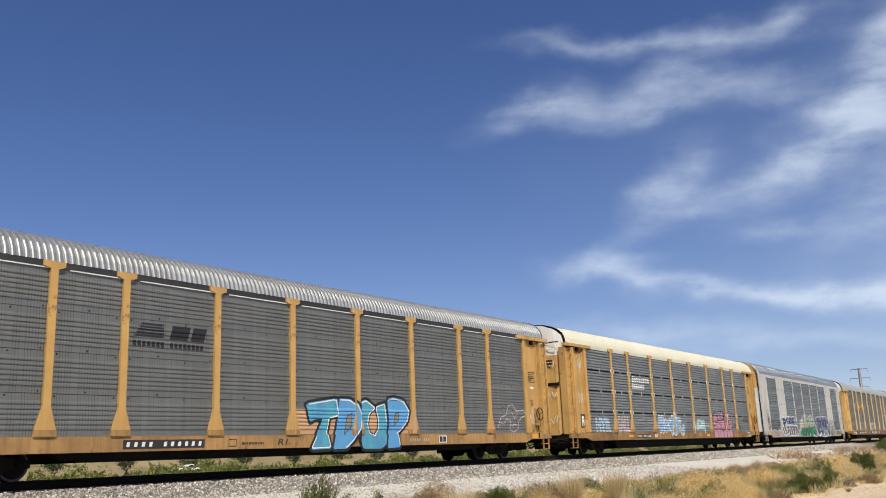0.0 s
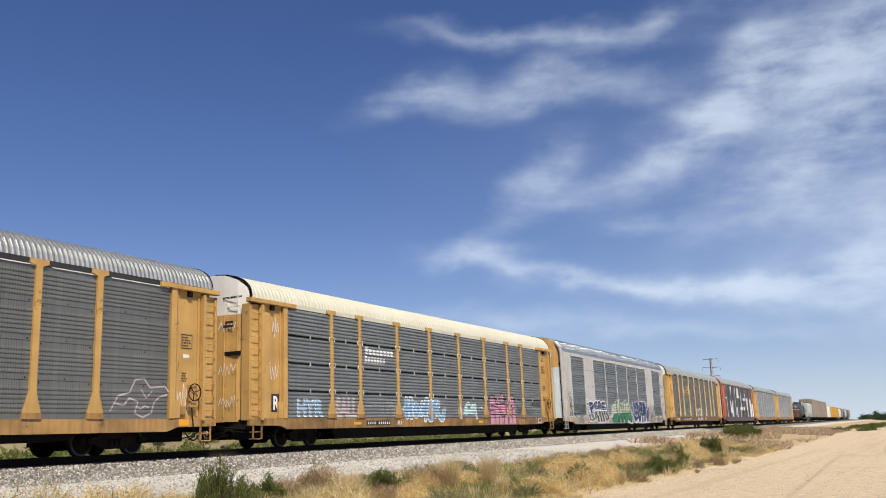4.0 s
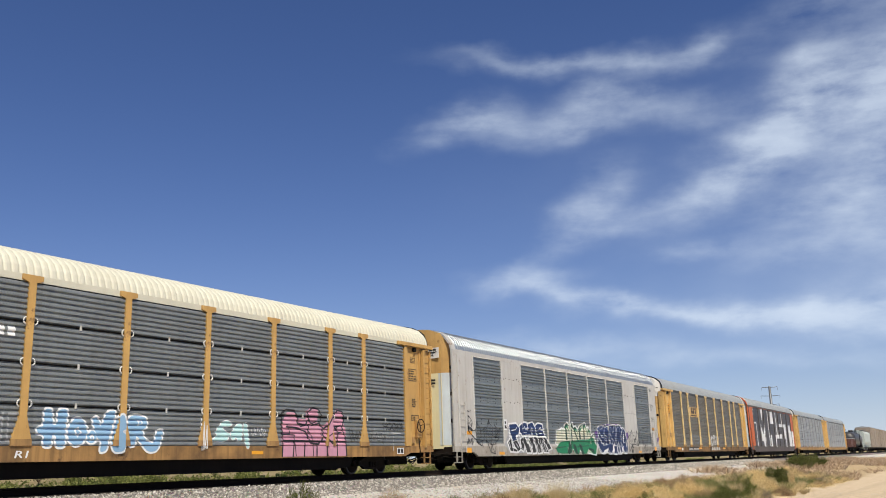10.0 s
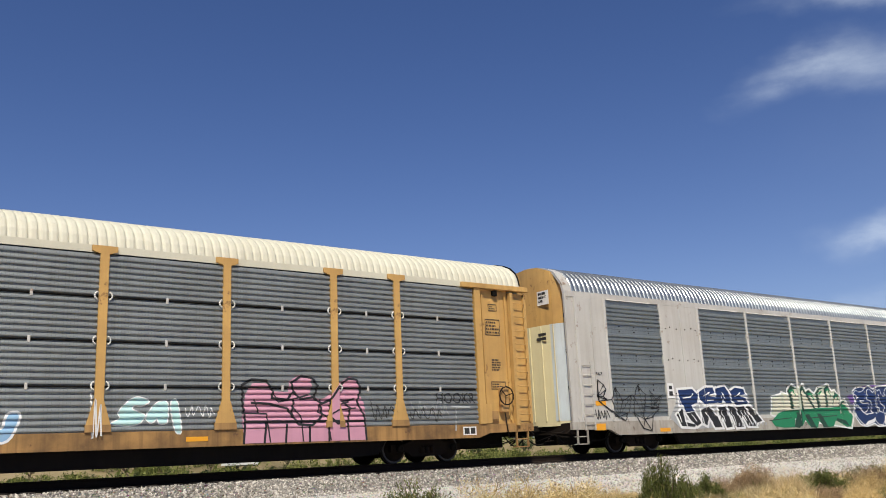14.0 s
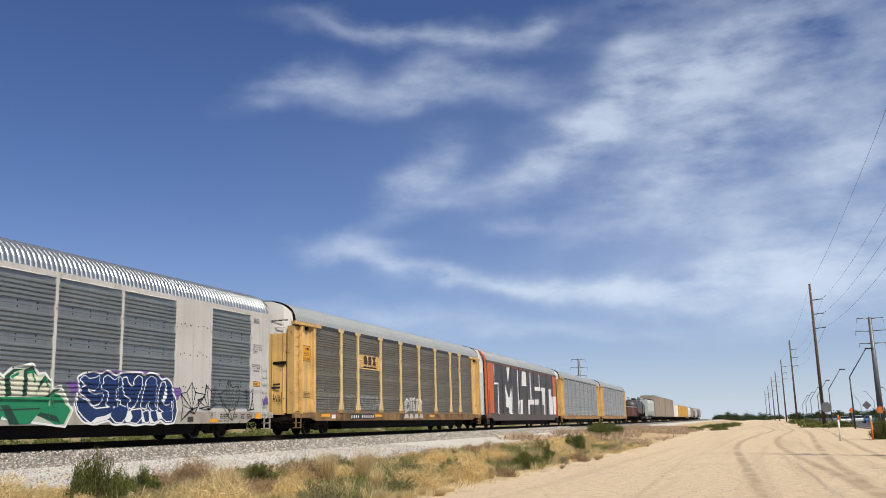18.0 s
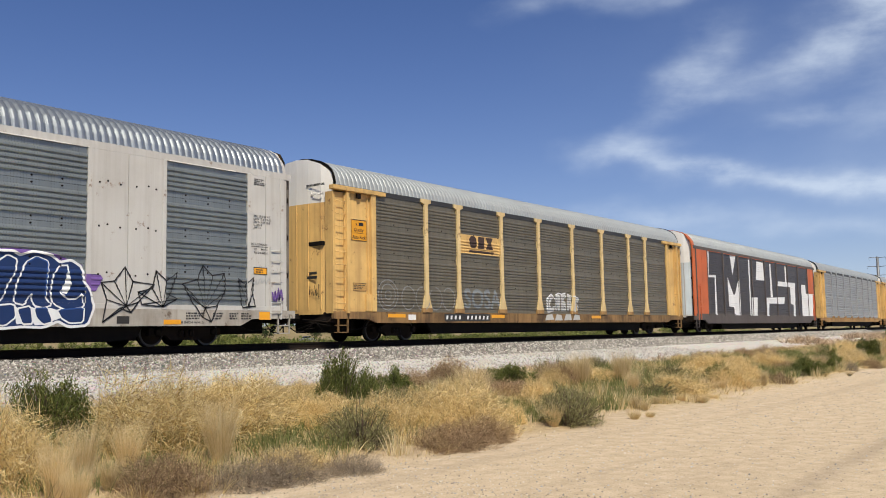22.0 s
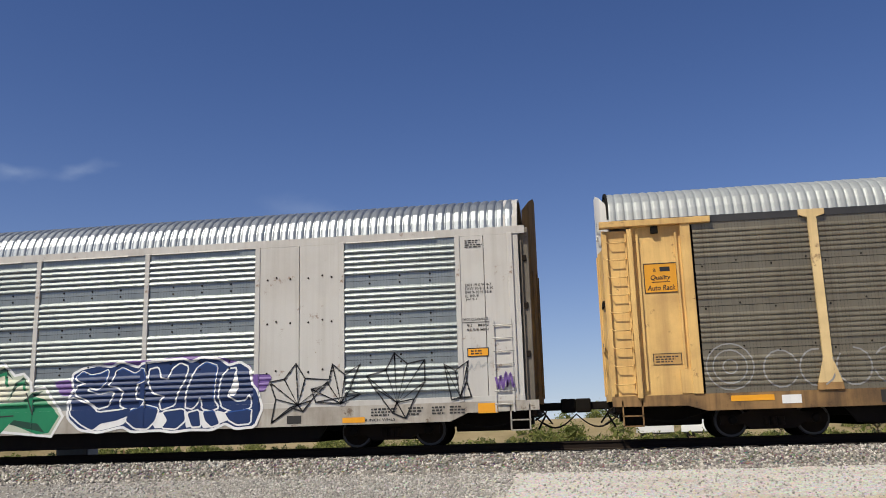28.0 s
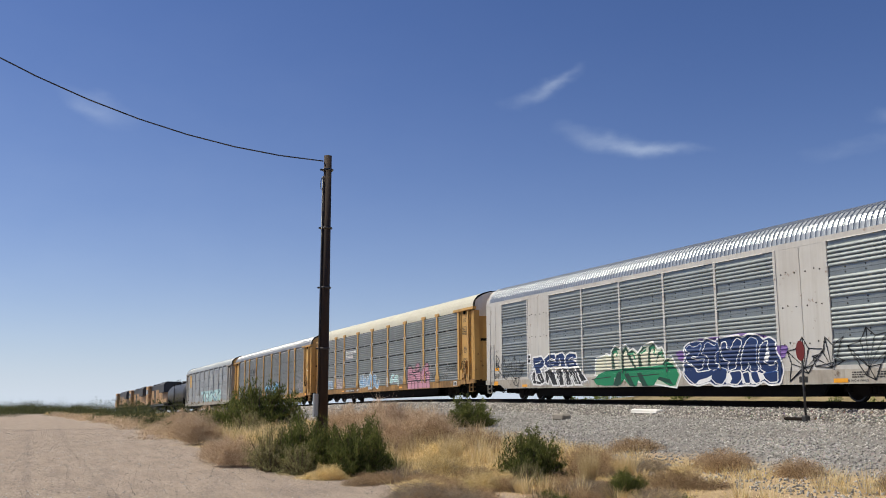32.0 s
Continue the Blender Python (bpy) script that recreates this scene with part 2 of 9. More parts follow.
def mesh_of(name, bm, material):
    bmesh.ops.recalc_face_normals(bm, faces=bm.faces)
    me = bpy.data.meshes.new(name)
    bm.to_mesh(me)
    bm.free()
    for m in material if isinstance(material, (list, tuple)) else (material,):
        me.materials.append(m)
    return me


def part(name, bm, material, parent=None, label=""):
    """Link a bmesh as one mesh object under a thing or a part."""
    ob = new(name, mesh_of(name, bm, material) if isinstance(bm, bmesh.types.BMesh) else bm)
    ob.parent = parent
    return tagged(ob, label)


def thing(name, at, label, category, group=""):
    ob = new(name)
    ob.matrix_world = at if isinstance(at, Matrix) else Matrix.Translation(at)
    return tagged(ob, label, category, group)


def B():
    return bmesh.new()

# ---- the line of the track ----
RAIL_Z, SPEED, TRACK_Y = 1.39, 3.308, 21.0


def bend(x):
    """Sideways offset and slope of the track: straight before the camera, a gentle curve at both ends."""
    if x < -36:
        d = min(-36 - x, 20.0)
        r = max(-56 - x, 0.0)
        return -d * d / 1143 - 0.035 * r, d / 571.5
    if x > 40:
        d = min(x - 40, 30.0)
        r = max(x - 70, 0.0)
        return d * d / 2000 + 0.03 * r, d / 1000
    return 0.0, 0.0


def fall(x):
    """The line goes gently downhill far to the west: height lost and slope."""
    d = -42.0 - x
    if d <= 0:
        return 0.0, 0.0
    return (0.026 * d * d / 40, 0.026 * d / 20) if d < 20 else (0.026 * (d - 10), 0.026)


def on_track(x):
    dy, slope = bend(x)
    low, down = fall(x)
    return Matrix.Translation((x, TRACK_Y + dy, RAIL_Z - low)) @ Matrix.Rotation(math.atan(slope), 4, "Z") @ Matrix.Rotation(-math.atan(down), 4, "Y")


def bank(x, y):
    """How far up the long earth bank beyond the field a place lies, from 0 to 1."""
    return max(0.0, min(1.0, (y - bend(max(-400, min(400, x)))[0] - 168) / 24))


def ground_z(x, y):
    """Height of the ground: it follows the line down to the west, less on the road's side and on the bank."""
    x0 = max(-400, min(400, x))
    o = y - bend(x0)[0]
    share = 0.5 + 0.5 * max(0.0, min(1.0, (o - 6) / 9)) - bank(x, y) * max(0.0, min(1.0, (x + 300) / 120))
    return relief_z(x0, y) - fall(x)[0] * share


def relief_z(x, y):
    """Cross-section of the land: dirt road, rising verge, ballast bed, flat land beyond."""
    o = y - bend(x)[0]
    n = noise.noise(Vector((x * 0.35, y * 0.35, 0.0)))
    n2 = noise.noise(Vector((x * 0.06, y * 0.06, 3.0)))
    if o < 7.6:
        z = 0.03 * n * (1 if abs(y) < 40 else 0) + (0.05 * n2 if abs(x) < 200 else 0)
        return z - (0.04 if -60 < y < -9.4 else 0.0)
    if o < 18.5:
        f = (o - 7.6) / 10.9
        return 0.83 * f + (0.06 * n + 0.05 * n2) * min(1, 4 * f, 6 * (1 - f))
    if o < 19.45:
        return 0.83 + 0.33 * (o - 18.5) / 0.95
    if o < 22.55:
        return 1.16 - 0.05 * min(1, (o - 19.45) / 0.3, (22.55 - o) / 0.3)
    if o < 23.6:
        return 1.16 - 0.26 * (o - 22.55) / 1.05
    if o < 40:
        return 0.9 - 0.9 * (o - 23.6) / 16.4 + 0.05 * n2
    # low field, then a long earth bank
    return 0.05 * n2 + 4.4 * max(0.0, min(1.0, (o - 168) / 24))


def verge_in(x):
    """How far the verge comes nearer to the camera's side, west of it."""
    return max(0.0, min(1.0, (-5.0 - x) / 14.0)) * 4.8


def ground_material():
    m, nt, n = shader("desert_ground", (0.4, 0.3, 0.2), 0.95, 0, 0.15)
    geo = nt.nodes.new("ShaderNodeTexCoord")
    v = geo.outputs["Object"]
    attr = nt.nodes.new("ShaderNodeAttribute")
    attr.attribute_name = "across"
    across = attr.outputs["Fac"]
    wob = maths(nt, "ADD", maths(nt, "MULTIPLY", maths(nt, "SUBTRACT", noise_tex(nt, v, 0.35, 6, 0.65), 0.5), 3.4),
                maths(nt, "MULTIPLY", maths(nt, "SUBTRACT", noise_tex(nt, v, 3.0, 4), 0.5), 0.8))
    o = maths(nt, "ADD", across, wob)
    fine, mid, big = noise_tex(nt, v, 60, 4, 0.7), noise_tex(nt, v, 4, 6), noise_tex(nt, v, 0.25, 5)
    # packed sandy road with pale wheel lanes along it
    sep = nt.nodes.new("ShaderNodeSeparateXYZ")
    nt.links.new(v, sep.inputs[0])
    road = ramp(nt, mid, [(0.3, (0.50, 0.39, 0.25)), (0.55, (0.67, 0.535, 0.365)), (0.75, (0.77, 0.64, 0.465))])
    road = mix(nt, 0.3, road, ramp(nt, fine, [(0.3, (0.24, 0.17, 0.11)), (0.5, (0.5, 0.37, 0.25)), (0.72, (0.68, 0.56, 0.42))]))
    # greyer, stonier road west of the camera; broad pale lanes elsewhere
    west = ramp(nt, maths(nt, "MULTIPLY_ADD", sep.outputs[0], -0.09, -0.15), [(0.0, (0, 0, 0)), (1.0, (1, 1, 1))])
    pebb = ramp(nt, fine, [(0.25, (0.15, 0.115, 0.095)), (0.5, (0.36, 0.285, 0.23)), (0.75, (0.54, 0.455, 0.385))])
    road = mix(nt, maths(nt, "MULTIPLY", west, maths(nt, "MULTIPLY", ramp(nt, mid, [(0.3, (0.75, 0.75, 0.75)), (0.6, (1, 1, 1))]), 0.97)), road, pebb)
    worn_road = ramp(nt, noise_tex(nt, coords(nt, scale=(0.35, 1.3, 1)), 1.6, 9, 0.72), [(0.46, (0, 0, 0)), (0.6, (0.75, 0.75, 0.75))])
    road = mix(nt, maths(nt, "MULTIPLY", west, maths(nt, "MULTIPLY", worn_road, 0.7)), road, (0.22, 0.18, 0.15))
    # wheel ruts of a few vehicles, wandering along the road east of the camera
    rut = None
    for y0, swing, length, phase in ((1.3, 1.1, 19.5, -1.64), (-0.95, 1.1, 19.5, -1.64), (-2.4, 0.8, 27.0, 0.5), (-4.3, 0.8, 27.0, 0.5)):
        mid_line = maths(nt, "MULTIPLY_ADD", maths(nt, "SINE", maths(nt, "MULTIPLY_ADD", sep.outputs[0], 1 / length, phase)), swing, y0)
        off = maths(nt, "ABSOLUTE", maths(nt, "SUBTRACT", sep.outputs[1], mid_line))
        one = ramp(nt, off, [(0.08, (1, 1, 1)), (0.26, (0, 0, 0))])
        rut = one if rut is None else maths(nt, "MAXIMUM", rut, one)
    rut = maths(nt, "MULTIPLY", rut, ramp(nt, maths(nt, "MULTIPLY", sep.outputs[0], 0.05), [(0.3, (0, 0, 0)), (0.8, (1, 1, 1))]))
    rut = maths(nt, "MULTIPLY", rut, ramp(nt, noise_tex(nt, v, 0.7, 5), [(0.35, (0.15, 0.15, 0.15)), (0.6, (0.75, 0.75, 0.75))]))
    road = mix(nt, maths(nt, "MULTIPLY", rut, maths(nt, "SUBTRACT", 1.0, west)), road, (0.27, 0.195, 0.125))
    lanes = ramp(nt, noise_tex(nt, coords(nt, scale=(0.012, 0.5, 1)), 1.9, 5, 0.6), [(0.5, (0, 0, 0)), (0.62, (1, 1, 1))])
    road = mix(nt, maths(nt, "MULTIPLY", lanes, maths(nt, "MULTIPLY_ADD", west, -0.36, 0.36)), road, (0.40, 0.30, 0.20))
    crumb = noise_tex(nt, v, 34, 4, 0.75)
    road = mix(nt, ramp(nt, crumb, [(0.57, (0, 0, 0)), (0.66, (0.55, 0.55, 0.55))]), road, (0.30, 0.215, 0.14))
    road = mix(nt, ramp(nt, crumb, [(0.34, (0.5, 0.5, 0.5)), (0.43, (0, 0, 0))]), road, (0.82, 0.71, 0.55))
    # coarse dark and pale specks in the stony part
    speck = noise_tex(nt, v, 22, 3, 0.7)
    road = mix(nt, maths(nt, "MULTIPLY", west, ramp(nt, speck, [(0.52, (0, 0, 0)), (0.62, (0.7, 0.7, 0.7))])), road, (0.12, 0.095, 0.08))
    road = mix(nt, maths(nt, "MULTIPLY", west, ramp(nt, speck, [(0.3, (0.6, 0.6, 0.6)), (0.4, (0, 0, 0))])), road, (0.62, 0.54, 0.47))
    # straw-littered verge
    straw = ramp(nt, noise_tex(nt, v, 9, 7, 0.7), [(0.3, (0.22, 0.155, 0.085)), (0.5, (0.46, 0.345, 0.19)), (0.72, (0.62, 0.49, 0.29))])
    straw = mix(nt, ramp(nt, big, [(0.45, (0, 0, 0)), (0.7, (1, 1, 1))]), straw, (0.44, 0.31, 0.205))
    # pale crushed limestone apron
    vor = nt.nodes.new("ShaderNodeTexVoronoi")
    vor.inputs["Scale"].default_value = 26
    nt.links.new(v, vor.inputs["Vector"])
    grav = mix(nt, 0.6, ramp(nt, fine, [(0.28, (0.2, 0.185, 0.165)), (0.5, (0.55, 0.525, 0.485)), (0.7, (0.74, 0.71, 0.665))]), vor.outputs["Color"], "SOFT_LIGHT")
    grav = mix(nt, ramp(nt, noise_tex(nt, v, 0.5, 6, 0.7), [(0.48, (0, 0, 0)), (0.68, (0.6, 0.6, 0.6))]), grav, (0.42, 0.33, 0.24))
    # older, darker gravel west of the camera
    grav = mix(nt, maths(nt, "MULTIPLY", west, ramp(nt, noise_tex(nt, v, 0.4, 6, 0.7), [(0.3, (0.5, 0.5, 0.5)), (0.55, (0.95, 0.95, 0.95))])), grav, mix(nt, fine, (0.07, 0.066, 0.06), (0.37, 0.345, 0.315)))
    ball = mix(nt, 0.7, ramp(nt, mid, [(0.3, (0.06, 0.052, 0.045)), (0.7, (0.3, 0.27, 0.24))]), vor.outputs["Color"], "SOFT_LIGHT")
    far = ramp(nt, noise_tex(nt, v, 0.05, 8, 0.7), [(0.35, (0.13, 0.105, 0.05)), (0.47, (0.23, 0.18, 0.095)), (0.65, (0.31, 0.245, 0.14))])

    def step(edge, soft, along):
        r = nt.nodes.new("ShaderNodeMapRange")
        r.inputs[1].default_value, r.inputs[2].default_value = edge - soft, edge + soft
        nt.links.new(along, r.inputs[0])
        return r.outputs[0]

    inner = nt.nodes.new("ShaderNodeMapRange")
    inner.inputs[1].default_value, inner.inputs[2].default_value, inner.inputs[3].default_value, inner.inputs[4].default_value = -5.0, -19.0, 0.0, 4.8
    nt.links.new(sep.outputs[0], inner.inputs[0])
    col = mix(nt, step(7.9, 0.4, maths(nt, "ADD", o, inner.outputs[0])), road, straw)
    nearer = nt.nodes.new("ShaderNodeMapRange")
    nearer.inputs[1].default_value, nearer.inputs[2].default_value, nearer.inputs[3].default_value, nearer.inputs[4].default_value = 5.0, -4.0, 0.0, 3.3
    nt.links.new(sep.outputs[0], nearer.inputs[0])
    o = maths(nt, "ADD", o, nearer.outputs[0])
    col = mix(nt, step(14.6, 0.5, o), col, grav)
    hard = nt.nodes.new("ShaderNodeMapRange")
    hard.inputs[1].default_value, hard.inputs[2].default_value = 18.3, 18.6
    nt.links.new(across, hard.inputs[0])
    col = mix(nt, hard.outputs[0], col, ball)
    # oil-dark bed; the shade under the cars is mixed into this colour too
    oily_shaded = nt.nodes.new("ShaderNodeMapRange")
    oily_shaded.inputs[1].default_value, oily_shaded.inputs[2].default_value = 19.3, 19.7
    nt.links.new(across, oily_shaded.inputs[0])
    col = mix(nt, maths(nt, "MULTIPLY", oily_shaded.outputs[0], 0.93), col, (0.028, 0.022, 0.018))
    beyond = nt.nodes.new("ShaderNodeMapRange")
    beyond.inputs[1].default_value, beyond.inputs[2].default_value = 23.4, 23.9
    nt.links.new(across, beyond.inputs[0])
    col = mix(nt, beyond.outputs[0], col, far)
    nt.links.new(col, n.inputs["Base Color"])
    bump(nt, n, maths(nt, "ADD", fine, maths(nt, "MULTIPLY", mid, 0.35)), 0.7, 0.03)
    return m


def grade(lo, hi, near, far, grow):
    """Grid lines from lo to hi, dense round zero and sparser outwards."""
    out, x, s = [0.0], 0.0, near
    while x < hi:
        s = near if x < far else s * grow
        x += s
        out.append(min(x, hi))
    x, s = 0.0, near
    while x > lo:
        s = near if -x < far else s * grow
        x -= s
        out.insert(0, max(x, lo))
    return out


def build_ground():
    xs = grade(-4000, 4000, 0.6, 90, 1.12)
    base = [7.6, 10, 13, 16, 18.5, 18.8, 19.15, 19.45, 21, 22.55, 23.05, 23.6]
    ys = sorted(set([round(-k * 0.6, 2) for k in range(0, 20)] + [-12.5, -14, -17, -21, -26, -33, -45, -60, -90, -140, -220, -380, -700, -1500, -4000]
                    + [round(k * 0.55, 2) for k in range(1, 14)] + [round(7.6 + k * 0.5, 2) for k in range(0, 22)] + base
                    + [24.2, 25, 27, 30, 36, 40, 46, 60, 90, 99, 140, 168, 180, 192, 220, 400, 800, 1700, 4000]))
    verts, across = [], []
    for x in xs:
        dy = bend(max(-400, min(400, x)))[0]
        for y in ys:
            yy = y + dy
            verts.append((x, yy, ground_z(x, yy)))
            across.append(y)
    nx, ny = len(xs), len(ys)
    faces = [(i * ny + j, (i + 1) * ny + j, (i + 1) * ny + j + 1, i * ny + j + 1) for i in range(nx - 1) for j in range(ny - 1)]
    me = bpy.data.meshes.new("ground")
    me.from_pydata(verts, [], faces)
    me.attributes.new("across", "FLOAT", "POINT").data.foreach_set("value", across)
    me.materials.append(ground_material())
    for p in me.polygons:
        p.use_smooth = True
    return tagged(new("ground", me), "sandy desert ground with a dirt road, straw verge and pale gravel apron", "ground", kind="structure")


build_ground()

# ---- rails and ties ----
X_LINE = [x * 6.0 for x in range(-70, 90)]
RAIL_SHAPE = [(-0.07, -0.18), (0.07, -0.18), (0.07, -0.165), (0.012, -0.14), (0.012, -0.045), (0.036, -0.03), (0.036, -0.004), (0.028, 0.0),
              (-0.028, 0.0), (-0.036, -0.004), (-0.036, -0.03), (-0.012, -0.045), (-0.012, -0.14), (-0.07, -0.165)]
track = thing("railway_track", (0, 0, 0), "single railway track on pale stone ballast", "railway track")
tagged(track, kind="structure")
for off in (-0.753, 0.753):
    bm = B()
    rings = []
    for x in X_LINE:
        m = on_track(x)
        rings.append([bm.verts.new(m @ Vector((0, off + y, z))) for y, z in RAIL_SHAPE])
    for a, b in zip(rings, rings[1:]):
        for k in range(len(a)):
            bm.faces.new((a[k], a[(k + 1) % len(a)], b[(k + 1) % len(a)], b[k]))
    part("rail", bm, M_RAIL, track, "brown steel rail with a worn head")
tie_me = mesh_of("tie", box(B(), -0.11, 0.11, -1.3, 1.3, -0.36, -0.185, 0.012), M_TIE)
for k in range(-130, 170):
    ob = part("tie", tie_me, None, track)
    ob.matrix_world = on_track(k * 0.5) @ pose(0, random.uniform(-0.04, 0.04), 0, 0, 0, random.uniform(-1, 1))


# ---- autorack cars ----
SILL0, SILL1, EAVE, TOP = 0.58, 0.94, 4.86, 5.72
SIDE = -1.5            # the outer face of the side screens, towards the dirt road
HALF = 13.55           # half the length of the rack


ROOF = [(-1.49, 4.88), (-1.44, 5.08), (-1.33, 5.27), (-1.13, 5.43), (-0.83, 5.56), (-0.43, 5.66), (0, 5.70), (0.43, 5.66), (0.83, 5.56), (1.13, 5.43), (1.33, 5.27), (1.44, 5.08), (1.49, 4.88)]


def roof_mesh(name, x0, x1, material, rib=0.36, depth=0.032, rise=0.0):
    """Arched roof of sheets with ribs running across the car."""
    n = int((x1 - x0) / rib)
    step = (x1 - x0) / n
    xs = []
    for k in range(n):
        a = x0 + k * step
        xs += [(a + step * p, h) for p, h in ((0.0, 0.0), (0.14, 0.75), (0.3, 1.0), (0.62, 1.0), (0.78, 0.75), (0.92, 0.0))]
    xs.append((x1, 0.0))
    norm = []
    for i, p in enumerate(ROOF):
        a, b = ROOF[max(i - 1, 0)], ROOF[min(i + 1, len(ROOF) - 1)]
        d = Vector((b[0] - a[0], b[1] - a[1])).normalized()
        norm.append((-d.y, d.x))
    verts = [(x, y + ny * h * depth, z + nz * h * depth + rise * (z - 4.88) / 0.82) for x, h in xs for (y, z), (ny, nz) in zip(ROOF, norm)]
    m = len(ROOF)
    faces = [(i * m + j, (i + 1) * m + j, (i + 1) * m + j + 1, i * m + j + 1) for i in range(len(xs) - 1) for j in range(m - 1)]
    me = bpy.data.meshes.new(name)
    me.from_pydata(verts, [], faces)
    me.materials.append(material)
    return me


def rib_profile(z0, z1, ribs, band, depth=0.042):
    """Heights and outward offsets of a side sheet with horizontal ribs; band: a flat margin at top and bottom."""
    out = [(z0, 0.0)]
    if band:
        out.append((z0 + band, 0.0))
    a, b = z0 + band, z1 - band
    s = (b - a) / ribs
    for k in range(ribs):
        out += [(a + s * (k + p), h * depth) for p, h in ((0.10, 0.0), (0.14, 0.7), (0.24, 0.95), (0.42, 1.0), (0.62, 0.8), (0.82, 0.4), (0.95, 0.0))]
    out.append((z1, 0.0))
    return out


def sheet_mesh(name, width, prof, material):
    bm = B()
    cols = [[bm.verts.new((x, -o, z)) for z, o in prof] for x in (0.0, width)]
    for k in range(len(prof) - 1):
        bm.faces.new((cols[0][k], cols[1][k], cols[1][k + 1], cols[0][k + 1]))
    # returned edges give the sheet thickness
    back = [[bm.verts.new((x, 0.02, z)) for z in (prof[0][0], prof[-1][0])] for x in (0.0, width)]
    bm.faces.new((cols[0][0], back[0][0], back[1][0], cols[1][0]))
    bm.faces.new((cols[0][-1], cols[1][-1], back[1][1], back[0][1]))
    return mesh_of(name, bm, material)


def text_mesh(body, size, material, bold=0.0, spacing=1.0, shear=0.0, width=1.0):
    """Lettering as a flat mesh in x, z, lower left at the origin."""
    cu = bpy.data.curves.new("lettering", "FONT")
    cu.body, cu.size, cu.offset, cu.space_character, cu.shear = body, size, bold, spacing, shear
    cu.resolution_u = 3
    tmp = new("lettering", cu)
    dg = bpy.context.evaluated_depsgraph_get()
    me = bpy.data.meshes.new_from_object(tmp.evaluated_get(dg))
    bpy.data.objects.remove(tmp)
    bpy.data.curves.remove(cu)
    bm = B()
    bm.from_mesh(me)
    bpy.data.meshes.remove(me)
    for v in bm.verts:
        v.co = (v.co.x * width, 0, v.co.y)
    return bm


POSTS = (-8.93, -7.03, -4.2, -1.42, 1.42, 4.2, 7.03, 8.93)
PANEL_END = 11.55


def wheelset(truck, x):
    bm = B()
    for s in (-1, 1):
        lathe(bm, [(0.12, s * 0.82), (0.30, s * 0.815), (0.305, s * 0.80), (0.355, s * 0.80), (0.355, s * 0.69), (0.385, s * 0.685), (0.385, s * 0.66), (0.3, s * 0.665), (0.1, s * 0.65)], "y", (x, 0, 0.36), 28)
    rod(bm, (x, -0.66, 0.36), (x, 0.66, 0.36), 0.08)
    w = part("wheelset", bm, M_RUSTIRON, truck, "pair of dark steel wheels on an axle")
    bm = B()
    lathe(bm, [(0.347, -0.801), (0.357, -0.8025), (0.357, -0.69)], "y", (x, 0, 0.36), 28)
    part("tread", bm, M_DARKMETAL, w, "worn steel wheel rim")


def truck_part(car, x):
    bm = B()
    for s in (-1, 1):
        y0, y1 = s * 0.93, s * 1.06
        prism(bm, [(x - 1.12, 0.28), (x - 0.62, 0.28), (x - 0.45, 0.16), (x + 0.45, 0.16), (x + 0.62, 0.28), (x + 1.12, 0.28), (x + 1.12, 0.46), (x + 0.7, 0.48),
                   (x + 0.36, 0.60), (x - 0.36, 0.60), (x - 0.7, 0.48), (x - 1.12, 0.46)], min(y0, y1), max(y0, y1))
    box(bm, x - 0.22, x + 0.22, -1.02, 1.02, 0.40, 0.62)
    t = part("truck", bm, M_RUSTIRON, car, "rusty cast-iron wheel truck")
    for d in (-0.87, 0.87):
        wheelset(t, x + d)
    for k in (-0.16, 0.0, 0.16):
        bm = B()
        lathe(bm, [(0.055, 0.24), (0.07, 0.27), (0.055, 0.30), (0.07, 0.33), (0.055, 0.36), (0.07, 0.39), (0.055, 0.42)], "z", (x + k, -1.075, 0), 10)
        part("spring", bm, M_RUSTIRON, t)
    for d in (-0.87, 0.87):
        bm = B()
        lathe(bm, [(0.10, -1.0), (0.10, -1.13), (0.06, -1.15)], "y", (x + d, 0, 0.37), 12)
        part("bearing_cap", bm, M_BLACK, t)


def ladder(car, x0, x1, z0, z1, y, material, rungs, name="ladder", sag=0.0):
    bm = B()
    for x in (x0, x1):
        box(bm, x - 0.02, x + 0.02, y - 0.05, y, z0, z1)
    lad = part(name, bm, material, car)
    for k in range(rungs):
        z = z0 + (k + 0.6) * (z1 - z0) / rungs
        bm = B()
        if sag:
            xm = (x0 + x1) / 2
            rod(bm, (x0, y - 0.04, z), (x0 + 0.05, y - 0.1, z - sag), 0.013, seg=6)
            rod(bm, (x0 + 0.05, y - 0.1, z - sag), (x1 - 0.05, y - 0.1, z - sag), 0.013, seg=6)
            rod(bm, (x1 - 0.05, y - 0.1, z - sag), (x1, y - 0.04, z), 0.013, seg=6)
        else:
            rod(bm, (x0 - 0.03, y - 0.045, z), (x1 + 0.03, y - 0.045, z), 0.014, seg=6)
        part("rung", bm, material, lad)
    return lad


def tube(bm, pts, r, seg=6):
    """One unbroken round tube along a line that runs mostly in x and z."""
    rings = []
    for x, y, z in pts:
        rings.append([bm.verts.new((x, y + r * math.cos(math.tau * k / seg), z + r * math.sin(math.tau * k / seg))) for k in range(seg)])
    for p, q in zip(rings, rings[1:]):
        for k in range(seg):
            bm.faces.new((p[k], p[(k + 1) % seg], q[(k + 1) % seg], q[k]))
    return bm


